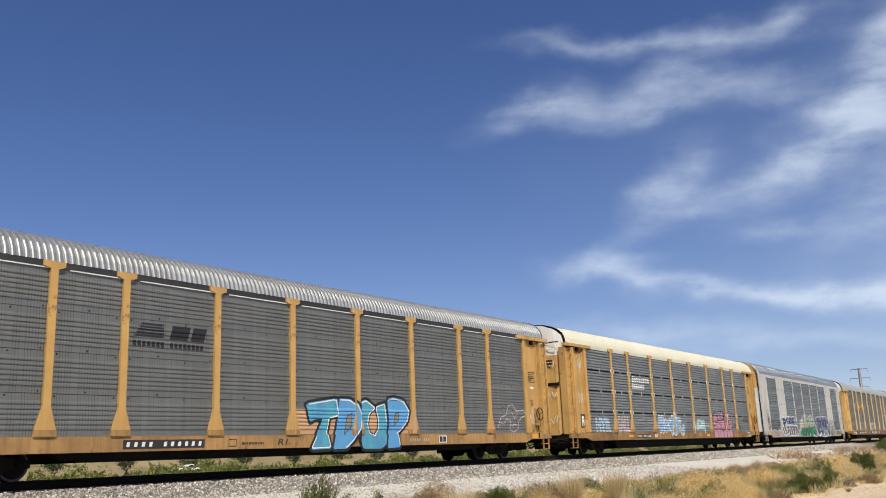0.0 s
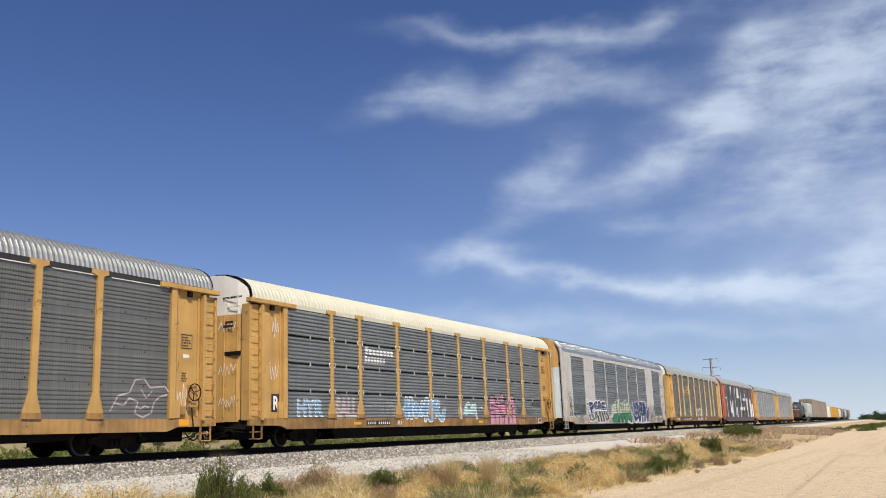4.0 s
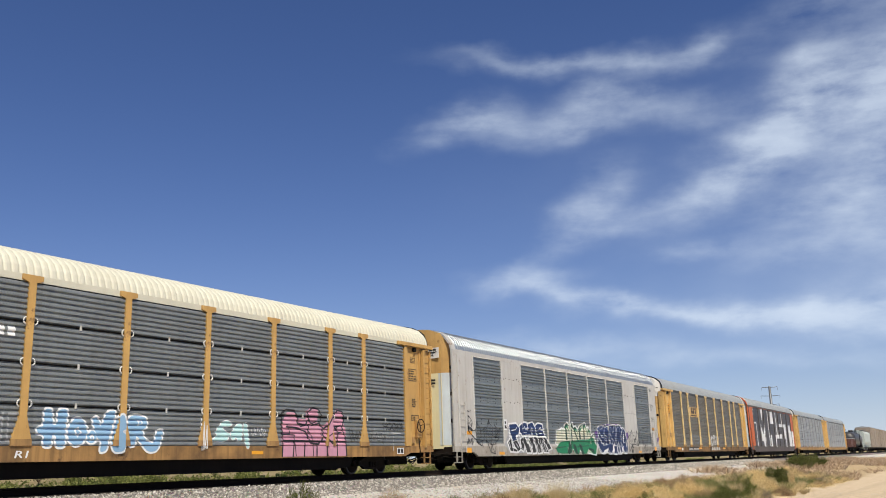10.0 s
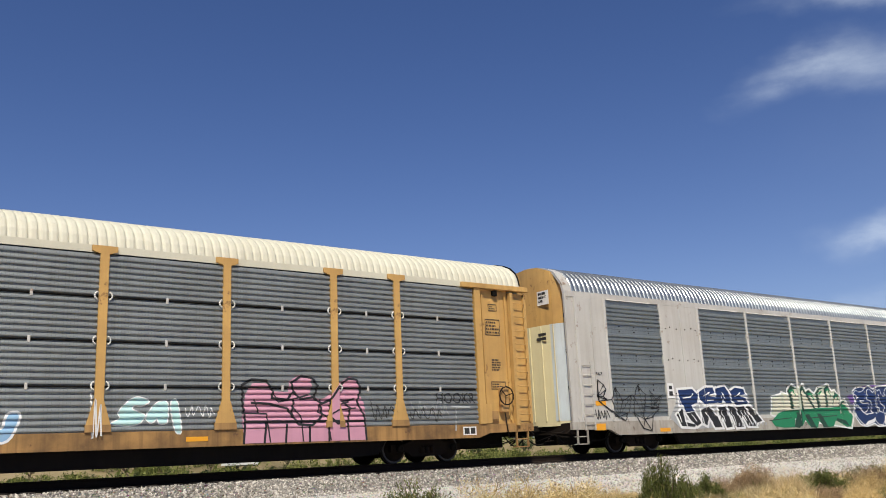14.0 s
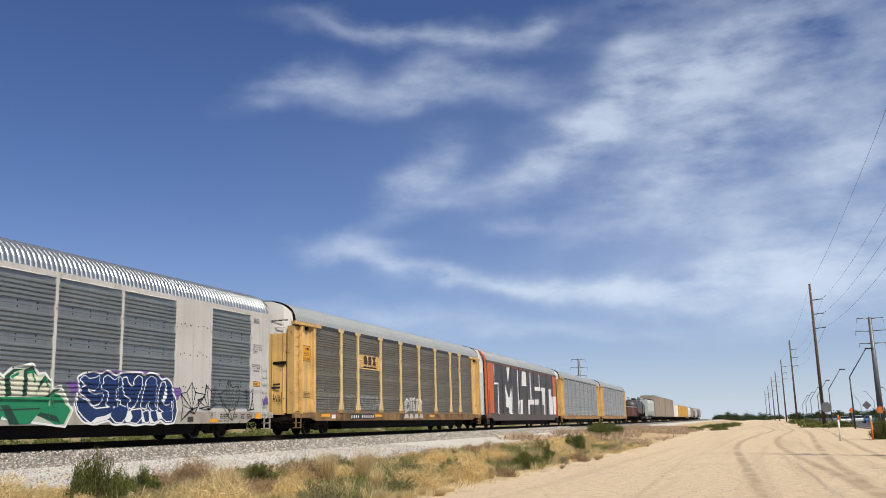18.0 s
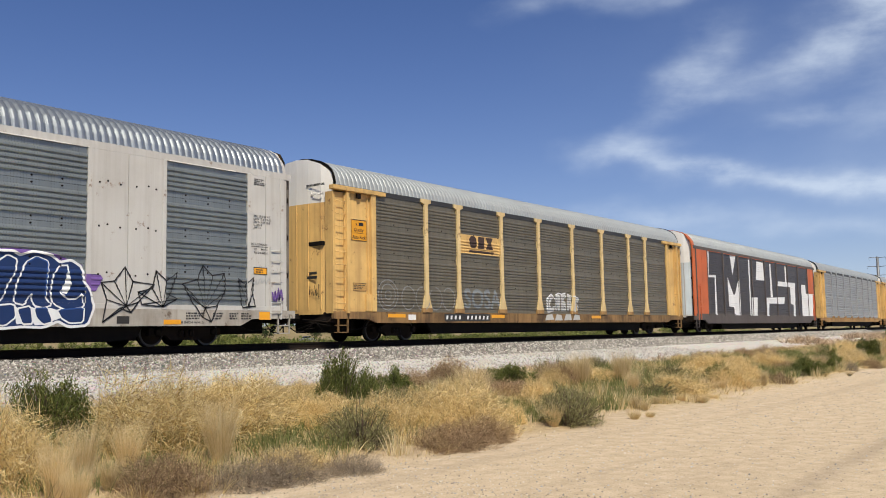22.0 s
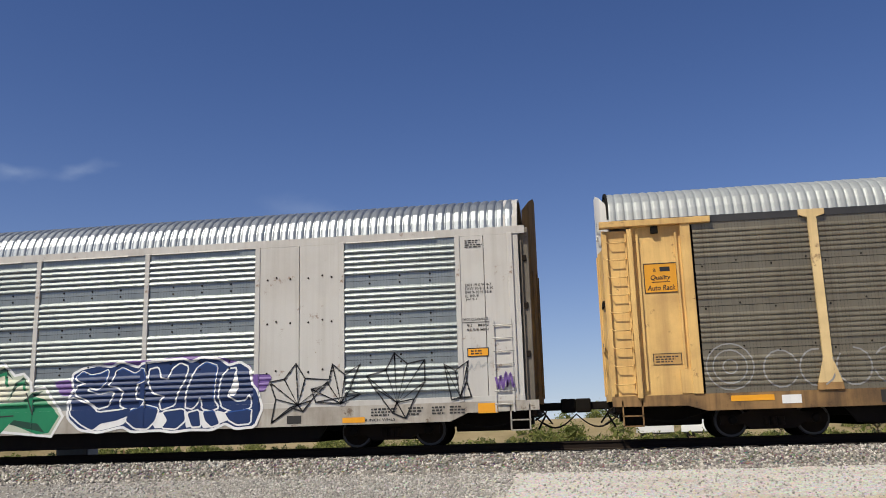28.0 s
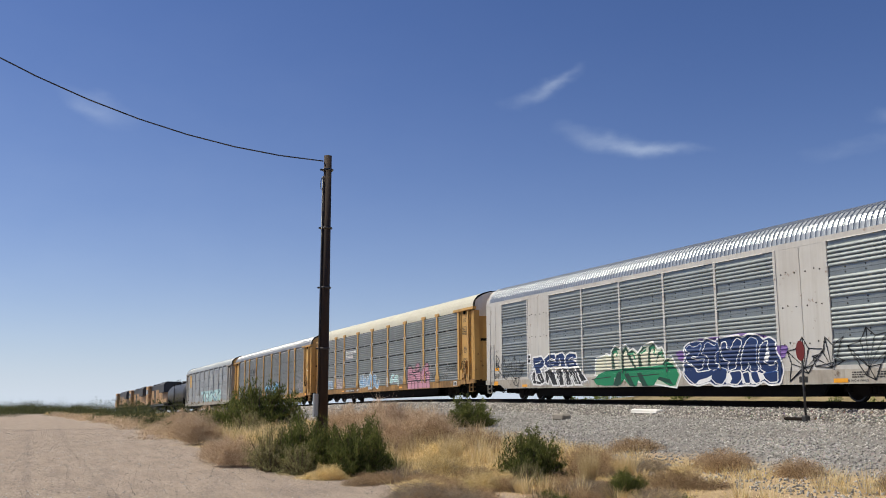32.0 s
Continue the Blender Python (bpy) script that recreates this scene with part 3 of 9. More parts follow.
def coupler_part(car, s):
    bm = B()
    box(bm, min(s * 12.9, s * 14.2), max(s * 12.9, s * 14.2), -0.09, 0.09, 0.72, 0.9, 0.015)
    box(bm, min(s * 13.95, s * 14.30), max(s * 13.95, s * 14.30), -0.2, 0.16, 0.66, 0.98, 0.03)
    c = part("coupler", bm, M_BLACK, car, "black steel knuckle coupler")
    bm = B()
    pts = [(s * (13.3 + 0.1 * k), -0.45 + 0.02 * k, 0.62 - 0.30 * math.sin(math.pi * k / 10)) for k in range(11)]
    tube(bm, pts, 0.022)
    part("air_hose", bm, M_BLACK, c, "sagging black brake hose")


def deck_and_frame(car, sill_mat, sill_z0=SILL0, body_mat=M_BLACK, steps=True, belly=0.15):
    bm = B()
    for s in (-1, 1):
        pts = [(-13.5, SILL1), (-13.5, SILL1 - 0.22), (-11.9, SILL1 - 0.24), (-11.5, sill_z0), (11.5, sill_z0), (11.9, SILL1 - 0.24), (13.5, SILL1 - 0.22), (13.5, SILL1)]
        prism(bm, pts, *sorted((s * 1.54, s * 1.44)))
    part("side_sill", bm, sill_mat, car, "dirty rust-stained side sill")
    bm = B()
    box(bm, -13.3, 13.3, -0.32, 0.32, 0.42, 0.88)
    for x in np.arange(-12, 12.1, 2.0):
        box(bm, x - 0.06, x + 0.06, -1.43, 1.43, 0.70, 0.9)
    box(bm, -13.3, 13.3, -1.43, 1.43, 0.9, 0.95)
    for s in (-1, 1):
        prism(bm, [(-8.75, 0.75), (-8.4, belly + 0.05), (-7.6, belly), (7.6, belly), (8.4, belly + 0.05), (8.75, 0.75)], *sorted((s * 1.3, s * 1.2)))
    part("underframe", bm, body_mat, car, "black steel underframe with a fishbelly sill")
    for x in (-10.06, 10.06):
        truck_part(car, x)
    for s in (-1, 1):
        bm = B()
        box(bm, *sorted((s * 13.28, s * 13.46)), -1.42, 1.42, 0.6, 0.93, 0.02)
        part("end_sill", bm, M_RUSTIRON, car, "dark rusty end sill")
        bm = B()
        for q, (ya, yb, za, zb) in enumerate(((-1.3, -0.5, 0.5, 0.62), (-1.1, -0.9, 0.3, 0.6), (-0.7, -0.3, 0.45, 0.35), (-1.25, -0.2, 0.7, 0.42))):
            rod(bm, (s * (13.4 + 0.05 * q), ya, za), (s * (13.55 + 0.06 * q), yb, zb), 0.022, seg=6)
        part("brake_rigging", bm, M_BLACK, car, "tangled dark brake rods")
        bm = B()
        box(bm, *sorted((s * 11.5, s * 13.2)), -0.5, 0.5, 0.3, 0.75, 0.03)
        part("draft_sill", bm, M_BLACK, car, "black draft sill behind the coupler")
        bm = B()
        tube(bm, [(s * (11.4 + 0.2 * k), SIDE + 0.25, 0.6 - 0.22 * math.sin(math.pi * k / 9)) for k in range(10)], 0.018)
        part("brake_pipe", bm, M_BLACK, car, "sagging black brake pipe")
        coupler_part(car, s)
        if steps:
            bm = B()
            for k in (0, 1):
                box(bm, *sorted((s * 12.85, s * 13.3)), SIDE - 0.04, SIDE + 0.14, 0.28 + 0.22 * k, 0.31 + 0.22 * k)
            for x in (12.85, 13.27):
                box(bm, *sorted((s * x, s * (x + 0.03))), SIDE - 0.04, SIDE + 0.02, 0.28, SILL1 - 0.1)
            part("stirrup_step", bm, sill_mat, car)
            bm = B()
            rod(bm, (s * 13.3, SIDE + 0.1, 0.85), (s * 13.62, SIDE + 0.1, 0.62), 0.018, seg=6)
            rod(bm, (s * 13.62, SIDE + 0.1, 0.62), (s * 13.62, -0.3, 0.72), 0.018, seg=6)
            part("uncoupling_lever", bm, M_RUSTIRON, car)


def end_text(door, s, x, lines, y, z, size, ink):
    """Small lettering on an end door, read from outside."""
    for k, line in enumerate(lines):
        bm = text_mesh(line, size, None, 0.006)
        for v in bm.verts:
            v.co = (s * x, y + s * v.co.x, z - k * size * 1.15 + v.co.z)
        part("lettering", bm, M_BLACK, door)


def end_door(car, s, lower, upper, split=4.1, at=13.22, rise=0.1, slot=True):
    """Outward-curved end doors with a peaked top, painted in two colours."""
    outline = [(-1.36, 0), (-1.0, 0.16), (-0.5, 0.24), (0, 0.26), (0.5, 0.24), (1.0, 0.16), (1.36, 0)]
    door = None
    for z0, z1, mat in ((0.86, split, lower), (split, 5.0, upper)):
        bm = B()
        bot = [bm.verts.new((s * (at + d), y, z0)) for y, d in outline]
        top = [bm.verts.new((s * (at + d), y, z1)) for y, d in outline]
        for k in range(6):
            bm.faces.new((bot[k], bot[k + 1], top[k + 1], top[k]))
        if z1 == 5.0:
            cap = [bm.verts.new((s * (at + d), y * 0.97, z + rise)) for (y, d), z in zip(outline, (5.16, 5.46, 5.64, 5.68, 5.64, 5.46, 5.16))]
            for k in range(6):
                bm.faces.new((top[k], top[k + 1], cap[k + 1], cap[k]))
        door = part("end_door", bm, mat, car, "curved end door with a differently painted top" if z1 == 5.0 else "curved end door")
    for y in (-0.98, -0.5, 0.0, 0.5, 0.98):
        bm = B()
        d = float(np.interp(y, [p[0] for p in outline], [p[1] for p in outline]))
        box(bm, *sorted((s * (at + d - 0.02), s * (at + d + 0.025))), y - 0.02, y + 0.02, 1.02, split - 0.02)
        part("door_rib", bm, lower, door)
    if slot:
        bm = B()
        box(bm, *sorted((s * (at + 0.1), s * (at + 0.24))), -1.1, -0.2, 3.0, 3.13, 0.01)
        part("door_slot", bm, M_BLACK, door, "dark slotted hand hold")
        bm = B()
        pts = [(-1.1, 4.66), (-1.08, 4.6), (-0.72, 4.6), (-0.66, 4.68)]
        for (y0, za), (y1, zb) in zip(pts, pts[1:]):
            rod(bm, (s * (at + 0.24), y0, za), (s * (at + 0.27), y1, zb), 0.016, seg=6)
        part("grab_iron", bm, M_WHITE, door)
    return door


def autorack(centre, label, yellow, screen, roof, sill, upper, tiers=4, ribs=6, band=0.0, seam=True, eave_mat=None, rib=0.25, lower_door=None, rise=0.08, corr=0.04, split=4.35, bolts=False, post_mat=None, belly=0.2, depth=0.042):
    """A yellow-framed autorack: posts with T heads and flared feet, tiers of ribbed side sheets, arched ribbed roof."""
    car = thing("autorack_car", on_track(centre), label, "railway car", "cars of the freight train")
    deck_and_frame(car, sill, belly=belly)
    part("roof", roof_mesh("roof", -HALF + 0.22, HALF - 0.22, roof, rib, corr, rise), None, car, "arched roof of ribbed sheet metal")
    bm = B()
    for s in (-1, 1):
        prism_x(bm, [(s * 1.47, EAVE - 0.13), (s * 1.52, EAVE - 0.13), (s * 1.52, EAVE + 0.03), (s * 1.47, EAVE + 0.03)], -HALF + 0.3, HALF - 0.3)
    part("eave_rail", bm, eave_mat or M_DARKMETAL, car)
    hz = (EAVE - 0.12 - SILL1) / tiers
    prof = rib_profile(0.0, hz - (0.035 if seam else 0.012), ribs, band, depth)
    full = []
    for k in range(tiers):
        full += [(SILL1 + k * hz + z, o) for z, o in prof]
    edges = (-PANEL_END,) + POSTS + (PANEL_END,)
    cache = {}
    for a, b in zip(edges, edges[1:]):
        w = round(b - a - 0.10, 2)
        if w not in cache:
            cache[w] = sheet_mesh("side_panel", w, prof, screen)
        for k in range(tiers):
            ob = part("side_panel", cache[w], None, car)
            ob.location = (a + 0.05, SIDE, SILL1 + k * hz)
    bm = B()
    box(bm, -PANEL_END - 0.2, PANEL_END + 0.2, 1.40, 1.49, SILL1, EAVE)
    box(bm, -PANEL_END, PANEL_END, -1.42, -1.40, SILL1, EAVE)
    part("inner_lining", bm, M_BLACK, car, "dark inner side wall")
    # posts
    bm = B()
    w = 0.095
    prism(bm, [(-0.26, SILL1), (0.26, SILL1), (0.25, SILL1 + 0.14), (w, SILL1 + 0.66), (w, EAVE - 0.16), (0.27, EAVE - 0.10), (0.27, EAVE + 0.02), (-0.27, EAVE + 0.02), (-0.27, EAVE - 0.10), (-w, EAVE - 0.16), (-w, SILL1 + 0.66), (-0.25, SILL1 + 0.14)], SIDE - 0.075, SIDE + 0.05)
    post = mesh_of("post", bm, post_mat or yellow)
    for x in POSTS:
        ob = part("post", post, None, car)
        ob.location.x = x
    bm = B()
    prism(bm, [(-0.265, SILL1 + 0.002), (0.265, SILL1 + 0.002), (0.255, SILL1 + 0.15), (-0.255, SILL1 + 0.15)], SIDE - 0.079, SIDE + 0.04)
    foot = mesh_of("post_foot", bm, M_SILL)
    for x in POSTS:
        part("post_foot", foot, None, car, "rust-brown post foot").location.x = x
    # looped latches beside the posts at every seam
    if seam:
        latches = []
        for side in (-1, 1):
            bm = B()
            arc = [(side * 0.085 * math.sin(q), 0.085 * math.cos(q)) for q in np.linspace(0.25, math.pi - 0.25, 6)]
            for (xa, za), (xb, zb) in zip(arc, arc[1:]):
                rod(bm, (xa, SIDE - 0.075, za), (xb, SIDE - 0.075, zb), 0.018, seg=5)
            latches.append(mesh_of("latch", bm, M_WHITE))
        for k in range(1, tiers):
            for x in POSTS:
                for side in (0, 1):
                    ob = part("latch", latches[side], None, car, "pale looped latch")
                    ob.location = (x + (-0.1, 0.1)[side], 0, SILL1 + k * hz)
            for xa, xb in zip(edges, edges[1:]):
                bm = B()
                box(bm, (xa + xb) / 2 - 0.03, (xa + xb) / 2 + 0.03, SIDE - 0.06, SIDE - 0.02, SILL1 + k * hz - 0.09, SILL1 + k * hz + 0.05, 0.008)
                part("clip", bm, M_SILVER, car)
                bm = B()
                box(bm, xa + 0.1, xb - 0.1, SIDE - 0.05, SIDE - 0.005, SILL1 + k * hz - 0.024, SILL1 + k * hz)
                part("seam_strip", bm, M_BLACK, car, "dark seam between two side sheets")
    if eave_mat is None and rise < 0.05:
        for xa, xb in zip(edges, edges[1:]):
            bm = box(B(), xa + 0.4, xb - 0.1, SIDE - 0.035, SIDE - 0.02, EAVE - 0.15, EAVE - 0.125)
            part("eave_strip", bm, M_WHITE, car, "thin white strip under the eave")
    if bolts:
        head = mesh_of("bolt", lathe(B(), [(0.02, 0), (0.02, -0.012), (0.01, -0.018)], "y", (0, 0, 0), 6), M_RUSTIRON)
        for k in range(1, tiers):
            for xa, xb in zip(edges, edges[1:]):
                n = max(2, int((xb - xa) / 0.62))
                for q in range(n):
                    ob = part("bolt", head, None, car)
                    ob.location = (xa + 0.2 + (xb - xa - 0.4) * q / (n - 1), SIDE, SILL1 + k * hz + (0.05 if q % 2 else -0.06))
    for s in (-1, 1):
        # closed corner bay: corner post, narrow door with frame, ladder post and top beam
        bm = B()
        box(bm, *sorted((s * PANEL_END, s * (PANEL_END + 0.22))), SIDE - 0.07, SIDE + 0.06, SILL1, EAVE - 0.05, 0.01)
        part("corner_post", bm, yellow, car)
        bm = B()
        box(bm, *sorted((s * (PANEL_END + 0.22), s * 12.84)), SIDE + 0.05, SIDE + 0.10, SILL1, EAVE - 0.12)
        door = part("corner_door", bm, yellow, car, "yellow steel corner door panel")
        bm = B()
        for x in (PANEL_END + 0.30, 12.70):
            box(bm, *sorted((s * x, s * (x + 0.05))), SIDE - 0.0, SIDE + 0.05, SILL1 + 0.1, EAVE - 0.3)
        part("door_edge", bm, yellow, door)
        bm = B()
        box(bm, *sorted((s * 11.72, s * 12.0)), SIDE - 0.03, SIDE + 0.05, SILL1 + 0.02, SILL1 + 0.55)
        part("gusset", bm, yellow, door)
        bm = B()
        box(bm, *sorted((s * 12.84, s * 13.5)), SIDE + 0.04, SIDE + 0.10, SILL1 - 0.05, EAVE - 0.2)
        box(bm, *sorted((s * 12.84, s * 12.95)), SIDE - 0.10, SIDE + 0.10, SILL1 - 0.05, EAVE - 0.2)
        box(bm, *sorted((s * 13.44, s * 13.51)), SIDE - 0.02, -1.2, SILL1 - 0.05, EAVE - 0.2)
        part("end_post", bm, yellow, car)
        ladder(car, *sorted((s * 12.98, s * 13.42)), SILL1 + 0.05, EAVE - 0.3, SIDE + 0.02, yellow, 9, sag=0.04)
        bm = B()
        box(bm, *sorted((s * 11.1, s * 13.55)), SIDE - 0.11, SIDE + 0.1, EAVE - 0.14, EAVE + 0.0, 0.01)
        part("top_beam", bm, yellow, car, "yellow beam over the corner bay")
        bm = B()
        for x in (12.25,):
            box(bm, *sorted((s * x, s * (x + 0.16))), SIDE - 0.06, SIDE + 0.04, EAVE - 0.32, EAVE - 0.16, 0.01)
        part("roller", bm, M_BLACK, car)
        door = end_door(car, s, lower_door or yellow, upper, split, 13.32, rise)
        if upper is M_WHITE:
            end_text(door, s, 13.585, ("EXCESS HEIGHT CAR",), 0.45 * s, 4.88, 0.085, M_BLACK)
        # roof end arch
        bm = B()
        for (y0, z0), (y1, z1) in zip(ROOF, ROOF[1:]):
            up = [0.05 + rise * (z - 4.88) / 0.82 for z in (z0, z1)]
            v = [bm.verts.new((s * x, y, z)) for x in (HALF - 0.24, HALF - 0.19) for y, z in ((y0, z0 + up[0]), (y1, z1 + up[1]))]
            u = [bm.verts.new((s * (HALF - 0.19), y, z)) for y, z in ((y0, z0 + up[0] - 0.09), (y1, z1 + up[1] - 0.09))]
            bm.faces.new((v[0], v[1], v[3], v[2]))
            bm.faces.new((v[2], v[3], u[1], u[0]))
        bmesh.ops.remove_doubles(bm, verts=bm.verts, dist=0.001)
        part("roof_arch", bm, M_BLACK, car, "black roof end arch")
    return car, full


def flat_rack(centre, label, skin, screen, roof, sill, upper, lower, cuts, sill_z0=0.52, post_mat=None, tiers=4, ribs=5, band=0.13, rail_mat=None, depth=0.046):
    """A smooth-sided autorack: painted plates and pale posts flush with the ribbed screens, no T heads."""
    car = thing("autorack_car", on_track(centre), label, "railway car", "cars of the freight train")
    deck_and_frame(car, sill, sill_z0)
    part("roof", roof_mesh("roof", -HALF + 0.45, HALF - 0.45, roof, 0.2, 0.038, 0.15), None, car, "arched roof of ribbed sheet metal")
    bm = B()
    for s in (-1, 1):
        prism_x(bm, [(s * 1.46, EAVE - 0.12), (s * 1.53, EAVE - 0.12), (s * 1.53, EAVE + 0.06), (s * 1.46, EAVE + 0.06)], -HALF + 0.2, HALF - 0.2)
    part("eave_rail", bm, rail_mat or skin, car)
    bottom, top = SILL1 + 0.12, EAVE - 0.12
    hz = (top - bottom) / tiers
    prof = rib_profile(0.0, hz - 0.008, ribs, band, depth)
    full = []
    for k in range(tiers):
        full += [(bottom + k * hz + z, o) for z, o in prof]
    cache = {}
    for kind, a, b in cuts:
        if kind == "screen":
            w = round(b - a - 0.13, 2)
            if w not in cache:
                cache[w] = sheet_mesh("side_panel", w, prof, screen)
            for k in range(tiers):
                ob = part("side_panel", cache[w], None, car)
                ob.location = (a + 0.065, SIDE, bottom + k * hz)
        else:
            mid = (a + b) / 2
            for x0, x1 in ((a + 0.05, mid - 0.006), (mid + 0.006, b - 0.05)):
                bm = B()
                box(bm, x0, x1, SIDE - 0.03, SIDE + 0.03, bottom - 0.02, top, 0.006)
                part("plate", bm, skin, car, "riveted plain plate")
    for kind, a, b in cuts:
        if kind == "screen":
            part("eave_strip", box(B(), a + 0.12, b - 0.5, SIDE - 0.06, SIDE - 0.03, top - 0.01, top + 0.015), skin if skin is M_ORANGE else M_WHITE, car, "thin bright strip under the eave")
    xs = sorted({round(x, 2) for _, a, b in cuts for x in (a, b)})
    post = mesh_of("post", box(B(), -0.06, 0.06, SIDE - 0.05, SIDE + 0.04, SILL1, top + 0.02, 0.008), post_mat or skin)
    for x in xs:
        ob = part("post", post, None, car)
        ob.location.x = x
    bm = B()
    box(bm, -13.2, 13.2, SIDE - 0.035, SIDE + 0.05, SILL1 - 0.02, bottom, 0.006)
    part("bottom_rail", bm, rail_mat or skin, car)
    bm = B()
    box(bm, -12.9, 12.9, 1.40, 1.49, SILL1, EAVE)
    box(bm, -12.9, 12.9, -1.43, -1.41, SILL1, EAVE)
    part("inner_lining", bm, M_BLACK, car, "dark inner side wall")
    for s in (-1, 1):
        bm = B()
        pts = [(-1.51, SILL1 - 0.1), (-1.51, 4.88), (-1.44, 5.12), (-1.13, 5.45), (-0.83, 5.58), (-0.43, 5.68), (0, 5.72), (0.43, 5.68), (0.83, 5.58), (1.13, 5.45), (1.44, 5.12), (1.51, 4.88), (1.51, SILL1 - 0.1)]
        pts = [(y, z if z < 4.88 else z + 0.16 * (z - 4.88) / 0.84) for y, z in pts]
        inner = [(y * 0.955, z if z < 1 else z - 0.06) for y, z in pts]
        reach = 0.12 if s < 0 else 0.36
        n = len(pts)
        rings = [[bm.verts.new((s * x, y, z)) for y, z in q] for x, q in ((HALF - reach - 0.38, pts), (HALF - reach, pts), (HALF - reach, inner), (HALF - reach - 0.28, inner))]
        for ra, rb in zip(rings, rings[1:]):
            for k in range(n - 1):
                bm.faces.new((ra[k], ra[k + 1], rb[k + 1], rb[k]))
        part("end_frame", bm, skin, car, "pale rounded end frame")
        # the east doors' shade is put into their paint, along with grime
        door = end_door(car, s, lower if s < 0 else M_SHADEGRIME, upper if s < 0 else M_SHADEGRIME, 3.95, 13.3, 0.16, False)
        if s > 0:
            # channel set back in the corner, its dirt colour deepened for shade
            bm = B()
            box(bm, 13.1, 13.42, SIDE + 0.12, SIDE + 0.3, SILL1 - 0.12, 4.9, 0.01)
            part("corner_channel", bm, M_SHADEDIRT, car, "dirty steel corner channel, coloured darker for its shaded recess")
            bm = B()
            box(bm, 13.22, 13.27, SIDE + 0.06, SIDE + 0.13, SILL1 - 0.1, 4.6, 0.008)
            part("corner_rib", bm, M_SHADEDIRT, car)
        if s < 0:
            bm = B()
            y0, y1 = -1.36, -0.86
            bot = [bm.verts.new((s * (13.31 + d), y, z)) for y, d in ((-1.36, 0.0), (-1.0, 0.16), (-0.86, 0.181)) for z in (1.0, 3.95)]
            for k in (0, 2):
                bm.faces.new((bot[k], bot[k + 2], bot[k + 3], bot[k + 1]))
            part("door_leaf", bm, M_PALEBLUE, door, "pale blue-white weathered door leaf")
            bm = B()
            box(bm, s * 13.565, s * 13.545, -0.95, -0.45, 4.58, 5.02)
            part("notice", bm, M_WHITE, door, "white painted notice")
            end_text(door, s, 13.57, ("EXCESS", "HEIGHT", "CAR"), -0.5, 4.9, 0.1, M_BLACK)
        for z in (1.9, 3.0, 4.1):
            bm = B()
            box(bm, *sorted((s * 13.22, s * 13.36)), -1.42, -1.33, z, z + 0.14, 0.012)
            part("door_hinge", bm, M_RUSTIRON, door, "chunky door hinge")
        ladder(car, *sorted((s * 12.55, s * 12.95)), SILL1 - 0.25, 2.75, SIDE - 0.02, skin, 7)
    return car, full


ns_car, ns_prof = autorack(20.5, "grey-screened autorack with yellow posts and blue graffiti", M_YELLOW, M_SCREEN_NS, M_OLDGALV, M_SILL, M_YELLOW, ribs=6, band=0.14, seam=False, rib=0.16, rise=0.03, corr=0.042, bolts=True, belly=0.38, depth=0.021)
cp_car, cp_prof = autorack(49.05, "autorack with blue-grey ribbed sides, yellow posts and cream roof", M_YELLOW, M_SCREEN_CP, M_CREAM, M_CPSILL, M_WHITE, ribs=7, band=0.0, eave_mat=M_CREAM, rib=0.2, corr=0.03, rise=0.051, depth=0.05)
SL_CUTS = [("plate", -13.0, -11.72), ("screen", -11.72, -9.05), ("plate", -9.05, -7.07), ("screen", -7.07, -4.3), ("screen", -4.3, -1.5), ("screen", -1.5, 1.32), ("screen", 1.32, 4.17), ("screen", 4.17, 6.97),
           ("plate", 6.97, 9.03), ("screen", 9.03, 11.78), ("plate", 11.78, 13.0)]
sl_car, sl_prof = flat_rack(77.6, "silver-grey autorack with pale screens, plates and blue and green graffiti", M_SILVER, M_SCREEN_SL, M_GALV, M_DIRTYSILVER, M_YELLOW, M_BUFF, SL_CUTS, rail_mat=M_SILVER)
csx_car, csx_prof = autorack(106.2, "autorack with dusty brown-grey screens and pale yellow posts", M_YELLOW2, M_SCREEN_CSX, M_ROOFGREY, M_DARKSILL, M_WHITE, post_mat=M_PALEPOST, ribs=6, band=0.14, seam=False, bolts=True, rib=0.2, corr=0.022, rise=0.12, depth=0.027)
MY_CUTS = [("plate", -13.0, -11.2), ("screen", -11.2, -8.4), ("screen", -8.4, -5.6), ("screen", -5.6, -2.8), ("screen", -2.8, 0.0), ("screen", 0.0, 2.8), ("screen", 2.8, 5.6), ("screen", 5.6, 8.4), ("screen", 8.4, 11.2), ("plate", 11.2, 13.0)]
my_car, my_prof = flat_rack(134.8, "orange-ended autorack with black panels and tall white letters", M_ORANGE, M_SCREEN_BROWN, M_ROOFGREY, M_BROWN, M_WHITE, M_SILVER, MY_CUTS, 0.5, M_BROWN, rail_mat=M_BROWN, depth=0.012)
a7_car, a7_prof = autorack(163.4, "autorack with light grey sides and yellow ends", M_YELLOW2, M_SCREEN_FAR, M_ROOFGREY, M_SILL, M_WHITE, ribs=5, band=0.05, seam=False, post_mat=M_SCREEN_FAR, corr=0.02)
a8_car, a8_prof = autorack(191.9, "autorack with light grey sides and yellow ends", M_YELLOW2, M_SCREEN_FAR, M_ROOFGREY, M_SILL, M_WHITE, ribs=5, band=0.05, seam=False, post_mat=M_SCREEN_FAR, corr=0.02)
